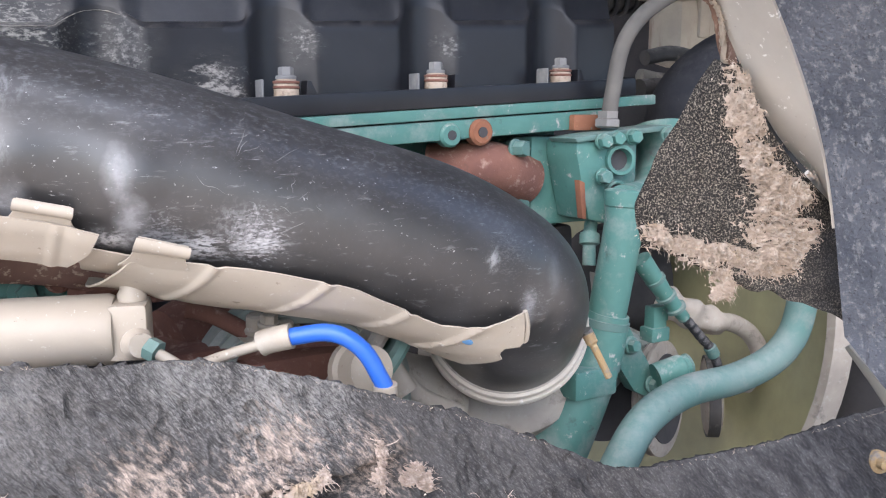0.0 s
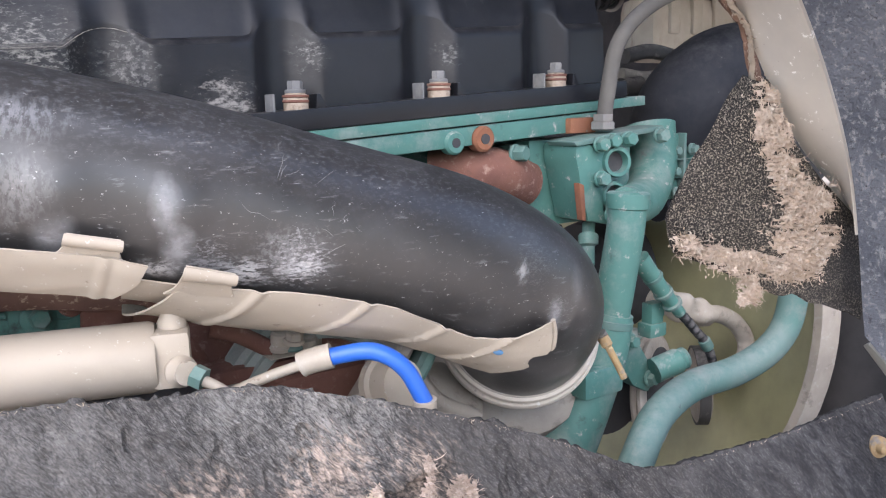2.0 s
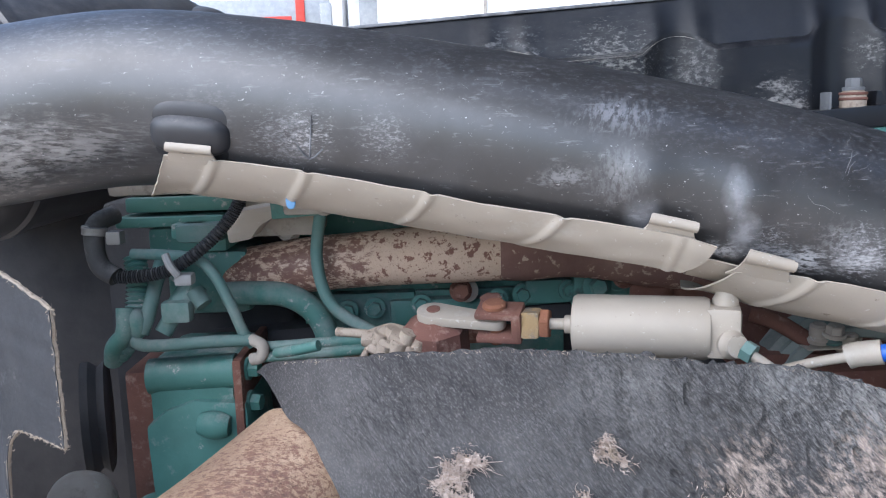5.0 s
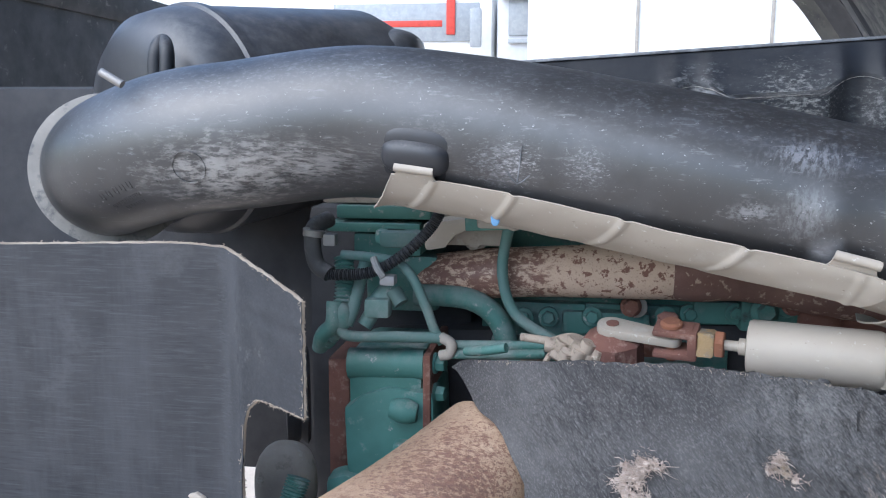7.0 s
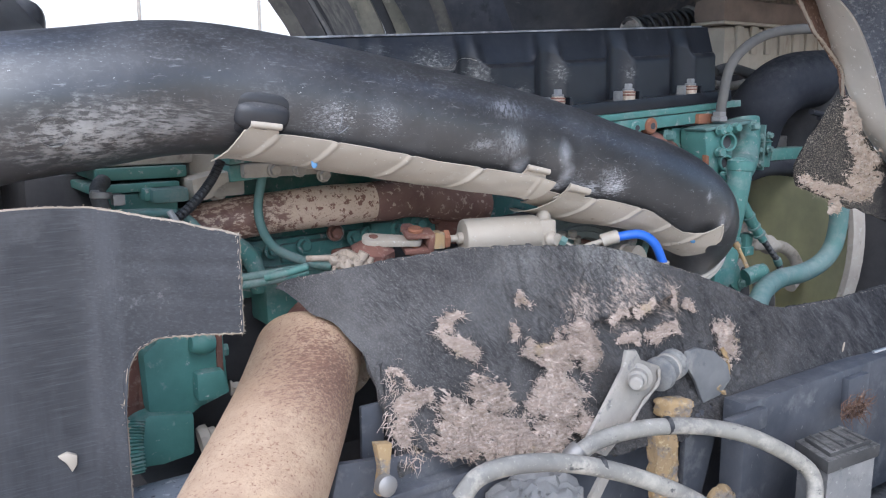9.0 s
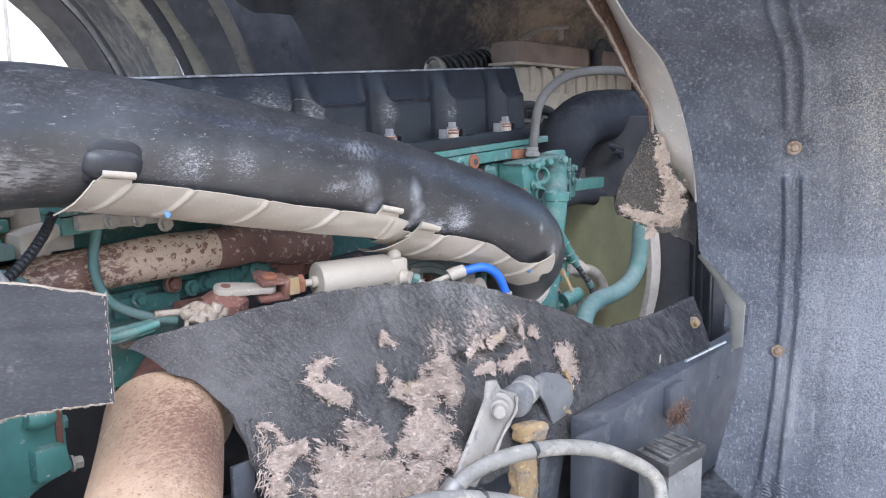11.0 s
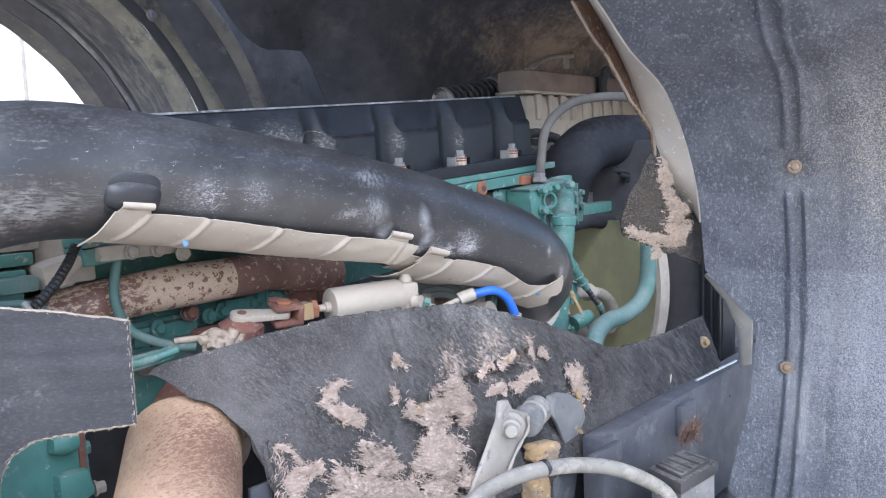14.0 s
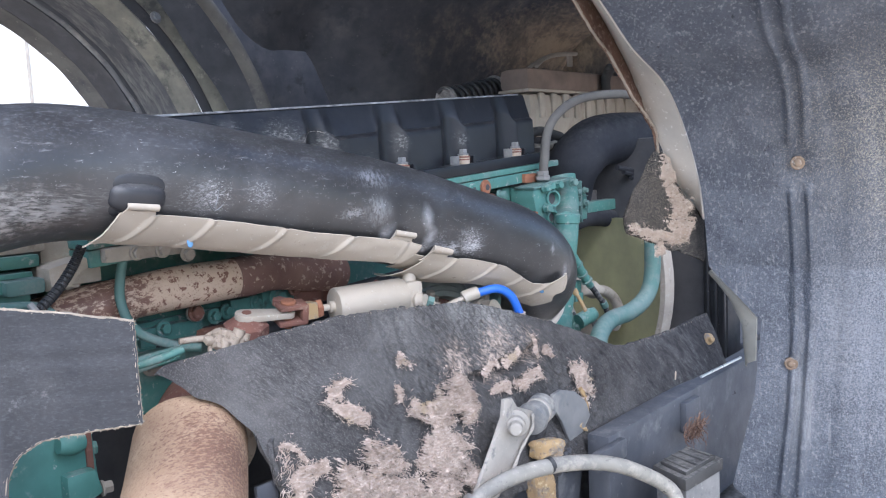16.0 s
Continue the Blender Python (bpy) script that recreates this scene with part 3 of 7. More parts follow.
def spline(pts, n=8):
    P = [Vector(p) for p in pts]
    if len(P) == 2:
        return [P[0].lerp(P[1], k / n) for k in range(n + 1)]
    Q = [2 * P[0] - P[1], *P, 2 * P[-1] - P[-2]]
    out = []
    for i in range(1, len(Q) - 2):
        a, b, c, d = Q[i - 1:i + 3]
        for k in range(n):
            t = k / n
            out.append(0.5 * ((2 * b) + (c - a) * t + (2 * a - 5 * b + 4 * c - d) * t * t + (3 * b - a - 3 * c + d) * t ** 3))
    out.append(P[-1])
    return out


def frames(line):
    """Tangent and two normals along a line, carried without twist."""
    out, n = [], None
    for i, p in enumerate(line):
        t = (line[min(i + 1, len(line) - 1)] - line[max(i - 1, 0)]).normalized()
        if n is None:
            n = t.cross(Vector((0, 0, 1)))
            n = n.normalized() if n.length > 0.1 else t.orthogonal().normalized()
        n = (n - t * n.dot(t)).normalized()
        out.append((p, t, n, t.cross(n)))
    return out


def sweep(bm, line, radius, seg=20, cap=True, bump=None):
    """A round bar along a line; radius may be a function of 0..1; bump(s, angle) adds to it."""
    rings, last = [], len(line) - 1
    for i, (p, t, n, b) in enumerate(frames(line)):
        s = i / last
        r = radius(s) if callable(radius) else radius
        ring = []
        for k in range(seg):
            a = 2 * math.pi * k / seg
            rr = r + (bump(s, a) if bump else 0)
            ring.append(bm.verts.new(p + (n * math.cos(a) + b * math.sin(a)) * rr))
        rings.append(ring)
    for r0, r1 in zip(rings, rings[1:]):
        for k in range(seg):
            bm.faces.new((r0[k], r0[(k + 1) % seg], r1[(k + 1) % seg], r1[k]))
    if cap:
        bm.faces.new(rings[0][::-1])
        bm.faces.new(rings[-1])
    return bm


def tube(pts, radius, seg=16, n=8, cap=True, bump=None):
    return sweep(bmesh.new(), spline(pts, n), radius, seg, cap, bump)


def ribbed(pts, radius, ribs, depth=0.0012, seg=14):
    """A corrugated conduit."""
    return sweep(bmesh.new(), spline(pts, 30), lambda s: radius + depth * math.sin(2 * math.pi * ribs * s), seg)


def lathe(profile, a, axis, seg=24, cap=True):
    """Turned solid: profile of (distance along axis, radius) from the point a."""
    bm, axis, a = bmesh.new(), Vector(axis).normalized(), Vector(a)
    n = axis.orthogonal().normalized()
    b = axis.cross(n)
    rings = [[bm.verts.new(a + axis * d + (n * math.cos(2 * math.pi * k / seg) + b * math.sin(2 * math.pi * k / seg)) * r) for k in range(seg)] for d, r in profile]
    for r0, r1 in zip(rings, rings[1:]):
        for k in range(seg):
            bm.faces.new((r0[k], r0[(k + 1) % seg], r1[(k + 1) % seg], r1[k]))
    if cap:
        bm.faces.new(rings[0][::-1])
        bm.faces.new(rings[-1])
    else:
        bmesh.ops.remove_doubles(bm, verts=bm.verts, dist=1e-6)
    return bm


def block(lo, hi, bevel=0.003, m=None, bm=None):
    """A bevelled box from corner to corner, turned by m."""
    own = bmesh.new()
    lo, hi = [Vector([f(a, b) for a, b in zip(lo, hi)]) for f in (min, max)]
    size = hi - lo
    bmesh.ops.create_cube(own, size=1.0, matrix=Matrix.Translation((hi + lo) / 2) @ Matrix.Diagonal((*size, 1)))
    if bevel:
        bmesh.ops.bevel(own, geom=own.edges[:], offset=min(bevel, min(size) * 0.45), segments=2, affect="EDGES", profile=0.6)
    if m:
        own.transform(m)
    return own


def join(*parts_):
    """Joins bmeshes into one."""
    out = bmesh.new()
    for bm in parts_:
        me = bpy.data.meshes.new("tmp")
        bm.to_mesh(me)
        bm.free()
        out.from_mesh(me)
        bpy.data.meshes.remove(me)
    return out


def sheet(fn, us, vs, thick, push=None):
    """A sheet with thickness: fn(u, v) gives the face point; back is pushed along the normal."""
    bm = bmesh.new()
    grid = [[fn(u, v) for v in vs] for u in us]
    nu, nv = len(us), len(vs)

    def normal(i, j):
        if push:
            return push
        a = grid[min(i + 1, nu - 1)][j] - grid[max(i - 1, 0)][j]
        b = grid[i][min(j + 1, nv - 1)] - grid[i][max(j - 1, 0)]
        c = a.cross(b)
        return c.normalized() if c.length > 1e-12 else Vector((0, 1, 0))
    front = [[bm.verts.new(grid[i][j]) for j in range(nv)] for i in range(nu)]
    back = [[bm.verts.new(grid[i][j] - normal(i, j) * thick) for j in range(nv)] for i in range(nu)]
    for i in range(nu - 1):
        for j in range(nv - 1):
            bm.faces.new((front[i][j], front[i + 1][j], front[i + 1][j + 1], front[i][j + 1]))
            bm.faces.new((back[i][j], back[i][j + 1], back[i + 1][j + 1], back[i + 1][j]))
    for i in range(nu - 1):
        for j in (0, nv - 1):
            bm.faces.new((front[i][j], back[i][j], back[i + 1][j], front[i + 1][j]))
    for j in range(nv - 1):
        for i in (0, nu - 1):
            bm.faces.new((front[i][j], front[i][j + 1], back[i][j + 1], back[i][j]))
    return bm


def plate(pts, depth, bevel=0.002):
    """A flat piece cut to an outline and given depth into the engine."""
    bm = bmesh.new()
    face = bm.faces.new([bm.verts.new(p) for p in pts])
    back = bmesh.ops.extrude_face_region(bm, geom=[face])
    for v in back["geom"]:
        if isinstance(v, bmesh.types.BMVert):
            v.co.y += depth
    if bevel:
        bmesh.ops.recalc_face_normals(bm, faces=bm.faces)
        bmesh.ops.bevel(bm, geom=bm.edges[:], offset=bevel, segments=2, affect="EDGES", profile=0.6)
    return bm


def poly_at(pts, s):
    k = min(len(pts) - 2, int(s * (len(pts) - 1)))
    return pts[k].lerp(pts[k + 1], s * (len(pts) - 1) - k)


def lerps(table, x):
    """Linear reading of a table of (x, value)."""
    if x <= table[0][0]:
        return table[0][1]
    for (a, va), (b, vb) in zip(table, table[1:]):
        if x <= b:
            return va + (vb - va) * (x - a) / (b - a)
    return table[-1][1]


def spread(a, b, n):
    return [a + (b - a) * k / (n - 1) for k in range(n)]


def hexbolt(at, axis, r=0.008, head=0.006, flange=0.0, mat=None, parent=None, name="bolt", label=""):
    """A hexagon bolt head with an optional washer flange, standing on its seat."""
    axis, at = Vector(axis).normalized(), Vector(at)
    bm = lathe([(0, r), (head * 0.85, r), (head, r * 0.86)], at + axis * (0.002 if flange else 0), axis, 6)
    if flange:
        bm = join(bm, lathe([(-0.001, flange), (0.0015, flange), (0.0025, flange * 0.9)], at, axis, 20))
    return part(name, bm, mat or GREEN, parent, label)


# ---- the engine ----
SLOPE = 0.061


def deck(x):
    """Height of the cover bolts along the engine, which rises to the front."""
    return 1.458 + SLOPE * (x - 0.456)


engine = thing("engine", "green-painted diesel engine with a black valve cover, rusty and dusty", "engine")
BOLTS = [0.456 + 0.171 * k for k in range(-4, 2)]


def cover_face(x, v):
    """The cover's front face: v from the flange (0) over the wall and the slope (1) to the top."""
    z0 = deck(x) - 0.006
    # smooth hollows round the bolts, which rise into the slope above
    d = min(abs(x - b - 0.003) for b in BOLTS)
    w = math.cos(math.pi / 2 * min(1.0, d / 0.038)) ** 1.2
    fade = min(1.0, max(0.0, (x - 0.05) / 0.22))
    wall = 0.811 + 0.012 * fade + (0.026 - 0.008 * fade) * w
    edge = max(0.833, wall + 0.003)
    rise = 0.016 * w ** 0.8
    if v < 0.5:
        k = v / 0.5
        y, z = wall + 0.003 * k, z0 + (0.068 + rise) * k
    elif v < 0.62:
        k = (v - 0.5) / 0.12
        y, z = wall + 0.003 + (edge - wall - 0.003) * k, z0 + 0.068 + rise + 0.007 * math.sin(k * math.pi / 2)
    else:
        k = (v - 0.62) / 0.38
        y, z = edge + (0.849 - edge) * k, z0 + 0.075 + rise + (0.049 - rise) * k
    return Vector((x, y, z))


xs = [k * 0.004 - 0.30 for k in range(258)]
vs = [0, 0.1, 0.2, 0.3, 0.4, 0.46, 0.5, 0.53, 0.56, 0.59, 0.62, 0.7, 0.85, 1.0]
bm = bmesh.new()
grid = [[bm.verts.new(cover_face(x, v)) for v in vs] + [bm.verts.new((x, 0.856, deck(x) + 0.121)), bm.verts.new((x, 1.15, deck(x) + 0.121)), bm.verts.new((x, 1.17, deck(x) - 0.006))] for x in xs]
for c0, c1 in zip(grid, grid[1:]):
    for j in range(len(c0) - 1):
        bm.faces.new((c0[j], c1[j], c1[j + 1], c0[j + 1]))
bm.faces.new(grid[-1])
bm.faces.new(grid[0][::-1])
cover = part("valve_cover", bm, COVER, engine, "black plastic valve cover with dust and painted-in sheen in its bolt pockets")
TURN = Matrix.Rotation(-math.atan(SLOPE), 4, "Y")


def along(lo, hi, bevel=0.002):
    """A box laid along the sloping engine: x from lo to hi, z counted from the deck."""
    m = Matrix.Translation((0.456, 0, 1.458)) @ TURN @ Matrix.Translation((-0.456, 0, 0))
    return block(lo, hi, bevel, m)


part("cover_flange", along((-0.30, 0.789, -0.027), (0.735, 0.84, -0.006)), COVER, engine)
part("cover_seam", along((-0.30, 0.846, 0.118), (0.715, 0.850, 0.1212), 0.001), WORN, engine, "rubbed pale upper edge")
line = [cover_face(-0.28 + 0.003 * k, 0.52) + Vector((0, -0.0008, 0.0006)) for k in range(140)]
part("dust_line", sweep(bmesh.new(), line, 0.0006, 6, True, lambda s, a: 0.0008 * noise.noise((s * 60, a, 3)) - 0.0005 * s), DUSTSTEEL, cover, "dust caught along the ledge")
part("head_rail", along((-0.30, 0.791, -0.040), (0.77, 0.86, -0.0275)), GREEN, engine)
part("head_rail", along((-0.30, 0.794, -0.063), (0.70, 0.86, -0.0415)), GREEN, engine)
for b in BOLTS:
    seat = part("bolt_sleeve", lathe([(-0.006, 0.0125), (0.004, 0.0125), (0.005, 0.0118), (0.006, 0.0125), (0.011, 0.0122), (0.012, 0.010), (0.014, 0.010)], (b, 0.803, deck(b) - 0.003), (0, 0, 1)), ROPE, engine, "rust-stained spacer sleeve")
    for dz in (0.0045, 0.0095):
        part("rust_band", lathe([(0.0, 0.0127), (0.0006, 0.0133), (0.0022, 0.0133), (0.0028, 0.0127)], (b, 0.803, deck(b) - 0.003 + dz - 0.001), (0, 0, 1)), RUST, seat)
    hexbolt((b, 0.803, deck(b) + 0.011), (0, 0, 1), 0.0078, 0.009, 0.0105, DULL, engine)
    part("cover_rib", block((b - 0.029, 0.791, deck(b) - 0.010), (b - 0.0265, 0.812, deck(b) + 0.009), 0.001), DULL, engine)
    part("cover_rib", plate([(b + 0.017, 0.792, deck(b) - 0.008), (b + 0.031, 0.792, deck(b) - 0.008), (b + 0.022, 0.792, deck(b) + 0.009), (b + 0.018, 0.792, deck(b) + 0.009)], 0.018, 0.001), COVER, engine)

# cylinder block behind the pipes
part("cylinder_head", along((-0.30, 0.912, -0.22), (0.70, 1.15, -0.06)), GREEN, engine)
part("cylinder_block", along((-0.42, 0.90, -0.62), (0.72, 1.15, -0.2), 0.01), DARK, engine, "dark lower cylinder block")

# ---- intake pipe ----
pipe = thing("intake_pipe", "large scuffed black plastic intake pipe with elbows and dust", "pipe")
PIPE_LINE = [(-0.720, 0.900, 1.406), (-0.712, 0.830, 1.408), (-0.694, 0.768, 1.413), (-0.644, 0.716, 1.427), (-0.577, 0.693, 1.445), (-0.502, 0.690, 1.455), (-0.388, 0.695, 1.468), (-0.269, 0.690, 1.457), (-0.145, 0.679, 1.436),
             (-0.019, 0.664, 1.411), (0.105, 0.647, 1.382), (0.221, 0.634, 1.347), (0.332, 0.6245, 1.313), (0.400, 0.6240, 1.280), (0.4440, 0.6416, 1.249), (0.4748, 0.6883, 1.212)]
PIPE_R = 0.0733
LINE = spline(PIPE_LINE, 24)


def on_pipe(x):
    """Centre, tangent, front and down of the pipe's round at a place along the engine."""
    k = min(range(1, len(LINE) - 1), key=lambda i: abs(LINE[i].x - x) + (10 if i > len(LINE) - 44 and x < 0.4 else 0))
    c, t = LINE[k].copy(), (LINE[k + 1] - LINE[k - 1]).normalized()
    if abs(t.x) > 0.2:
        c = c + t * ((x - c.x) / t.x)
    f = Vector((0, -1, 0))
    f = (f - t * f.dot(t)).normalized()
    d = t.cross(f).normalized()
    return c, t, f, d if d.z < 0 else -d


def pipe_spot(x, deg, lift=0.0):
    """A place on the pipe's skin: deg from straight ahead (0) down to the underside (90)."""
    c, t, f, d = on_pipe(x)
    a = radians(deg)
    way = f * math.cos(a) + d * math.sin(a)
    return c + way * (PIPE_R + lift), way, t


def lump(at, axes, n=14, power=2.6):
    """A soft rounded boss with half sizes along three axes."""
    bm = bmesh.new()
    bmesh.ops.create_uvsphere(bm, u_segments=n * 2, v_segments=n, radius=1.0)
    for v in bm.verts:
        q = (abs(v.co.x) ** power + abs(v.co.y) ** power + abs(v.co.z) ** power) ** (1 / power)
        c = v.co / q
        v.co = Vector(at) + axes[0] * c.x + axes[1] * c.y + axes[2] * c.z
    return bm


bm = sweep(bmesh.new(), spline(PIPE_LINE, 40), lambda s: PIPE_R + 0.0035 * max(0, (s - 0.72) / 0.28) + 0.003 * max(0, 1 - s / 0.2), 200)
for x, deg, wide, out, tall in ((0.036, 8, 0.019, 0.004, 0.024), (0.108, 10, 0.020, 0.005, 0.030), (0.412, 12, 0.012, 0.003, 0.012)):
    p, way, t = pipe_spot(x, deg)
    across = t.cross(way)
    for v in bm.verts:
        d = v.co - p
        if d.length < 0.08 and d.dot(way) > -0.03:
            v.co += way * out * math.exp(-abs(d.dot(t) / wide) ** 2 - abs(d.dot(across) / tall) ** 2)
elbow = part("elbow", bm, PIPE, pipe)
p, way, t = pipe_spot(-0.313, 21, -0.007)
across = t.cross(way).normalized()
part("clip_boss", lump(p, (t * 0.032, way * 0.0185, across * 0.0165), 22, 3.0), BOSS, elbow, "smooth moulded boss behind the clip")
part("boss_root", lump(p - way * 0.004, (t * 0.041, way * 0.0125, across * 0.027), 22, 3.0), BOSS, elbow)
# a moulded arrow and maker's marks
p, way, t = pipe_spot(-0.217, 17)
across = t.cross(way)
if across.z < 0:
    across = -across
part("arrow_mark", join(tube([p + across * 0.022, p - across * 0.012], 0.0007, 6, 2), tube([p - across * 0.012 + t * 0.010 + across * 0.008, p - across * 0.014, p - across * 0.012 - t * 0.010 + across * 0.008], 0.0007, 6, 2)), WORN, elbow)
for x, deg, count, wide, tall in ((-0.607, 26, 5, 0.0074, 0.0075), (-0.604, 36, 7, 0.0048, 0.0050), (-0.600, 42, 4, 0.0060, 0.0042), (-0.559, 27, 3, 0.0050, 0.0040)):
    bars = []
    for k in range(count):
        p, way, t = pipe_spot(x + (k - (count - 1) / 2) * wide, deg + 1.5 * (count / 2 - k) * 0.4, 0.0)
        m = Matrix.Translation(p) @ Matrix((t, way, t.cross(way))).transposed().to_4x4()
        bars.append(block((-wide * 0.40, -0.001, -tall / 2), (-wide * 0.22, 0.0005, tall / 2), 0.0002, m))
        bars.append(block((wide * 0.16, -0.001, -tall / 2), (wide * 0.34, 0.0005, tall / 2), 0.0002, m))
        bars.append(block((-wide * 0.40, -0.001, tall * 0.28), (wide * 0.34, 0.0005, tall / 2), 0.0002, m))
    part("moulded_mark", join(*bars), PIPE, elbow)
p, way, t = pipe_spot(-0.535, 20, 0.0)
part("moulded_ring", lathe([(-0.001, 0.0165), (0.0006, 0.0165), (0.0006, 0.0150), (-0.001, 0.0150)], p, way, 32, False), PIPE, elbow)
rng = random.Random(3)
marks = []
for k in range(130):
    x, deg = (rng.uniform(0.16, 0.40), rng.uniform(-45, 15)) if k < 70 else (rng.uniform(0.36, 0.41), rng.uniform(-40, 32))
    dx, dd, pts = rng.uniform(-0.007, 0.007), rng.uniform(-6, 6), []
    for _ in range(rng.randint(3, 5)):
        pts.append(pipe_spot(min(0.412, x), deg, 0.0)[0])
        x, deg = x + dx + rng.uniform(-0.003, 0.003), deg + dd + rng.uniform(-3, 3)
    wide = rng.uniform(0.00012, 0.00026)
    marks.append(tube(pts, lambda s: wide * math.sin(math.pi * min(0.95, max(0.05, s))) + 0.00003, 5, 4))
part("scratches", join(*marks), PALESCRATCH, elbow, "fine pale scratches")
# clamps at both ends
p0, t0 = LINE[46], (LINE[47] - LINE[45]).normalized()
clamp = part("hose_clamp", lathe([(-0.009, PIPE_R + 0.004), (-0.008, PIPE_R + 0.011), (0.005, PIPE_R + 0.011), (0.006, PIPE_R + 0.004)], p0, t0, 96), DULL, pipe, "dusty steel band clamp")
for d in (-0.0085, 0.0045):
    part("rolled_edge", lathe([(d, PIPE_R + 0.009), (d + 0.001, PIPE_R + 0.0135), (d + 0.003, PIPE_R + 0.0135), (d + 0.004, PIPE_R + 0.009)], p0, t0, 96), DUSTSTEEL, clamp)
part("coupling", lathe([(-0.07, PIPE_R + 0.012), (-0.02, PIPE_R + 0.008), (-0.006, PIPE_R + 0.008)], p0, t0, 64), RUBBER, pipe, "rubber coupling to the air filter")
part("clamp_screw", tube([(-0.620, 0.630, 1.514), (-0.599, 0.630, 1.502)], 0.004, 10, 2), STEEL, pipe)
p1, t1 = LINE[-1], (LINE[-1] - LINE[-3]).normalized()
turbo = thing("turbo_inlet", "dusty grey compressor inlet with a pale clamp ring", "turbocharger")
TC, TA = Vector((0.258, 0.705, 1.160)), Vector((-0.25, -0.95, 0.15))
part("turbine_ring", lathe([(-0.012, 0.070), (0.010, 0.073), (0.012, 0.082), (0.008, 0.084), (0.008, 0.091), (0.002, 0.093), (0.002, 0.100), (-0.012, 0.107), (-0.05, 0.107)], TC, TA, 72, False), DUSTGREEN, turbo, "dusty pale green turbine flange")
part("turbine_mouth", lathe([(-0.012, 0.071), (-0.020, 0.060), (-0.022, 0.020), (-0.022, 0.001)], TC, TA, 48), RUST, turbo, "rusty turbine outlet")
sleeve = part("sleeve", lathe([(-0.010, 0.0760), (-0.009, 0.0782), (0.020, 0.0782)], p1, t1, 80), GREYDUST, turbo, "grey rubber sleeve")
part("clamp_ring", lathe([(0.003, 0.0785), (0.004, 0.0842), (0.006, 0.0855), (0.009, 0.0845), (0.012, 0.0855), (0.014, 0.0842), (0.015, 0.0785)], p1, t1, 80), CREAMRING, turbo, "pale band clamp")
part("collar", lathe([(-0.0075, 0.0775), (-0.0065, 0.0815), (-0.0025, 0.0828), (-0.0005, 0.0785)], p1, t1, 80), CREAMRING, sleeve)
part("inlet_cone", lathe([(0.012, 0.0800), (0.026, 0.0795), (0.028, 0.0760), (0.040, 0.0745), (0.042, 0.0700), (0.062, 0.0665), (0.064, 0.0620), (0.10, 0.058)], p1, t1, 64), GREYDUST, turbo)
part("compressor_cover", lathe([(0.085, 0.055), (0.088, 0.084), (0.10, 0.098), (0.13, 0.100), (0.15, 0.085)], p1, t1, 64), GREYDUST, turbo)
part("housing", tube([(0.295, 0.775, 1.188), (0.327, 0.765, 1.150), (0.379, 0.765, 1.120), (0.439, 0.765, 1.100)], 0.055, 36), GREYDUST, turbo)
part("housing_rib", tube([(0.349, 0.715, 1.214), (0.350, 0.700, 1.185), (0.372, 0.692, 1.150), (0.419, 0.690, 1.122)], 0.010, 12), GREYDUST, turbo)
part("housing_rib", tube([(0.316, 0.700, 1.225), (0.330, 0.680, 1.195), (0.346, 0.665, 1.164)], 0.012, 12), GREYDUST, turbo)
part("housing_ring", lathe([(0, 0.050), (0.004, 0.054), (0.012, 0.054), (0.016, 0.050)], (0.308, 0.700, 1.215), (0.75, -0.25, -0.6), 40), DUSTSTEEL, turbo)
part("housing_ring", lathe([(0, 0.055), (0.004, 0.059), (0.010, 0.059), (0.014, 0.055)], (0.322, 0.690, 1.202), (0.75, -0.25, -0.6), 40), PALEGREEN, turbo)
part("outlet_flange", lathe([(0, 0.026), (0.008, 0.026), (0.010, 0.022), (0.03, 0.021)], (0.281, 0.640, 1.203), (0.15, -1, 0.25), 28), BEIGE, turbo)

# ---- heat shields under the pipe ----


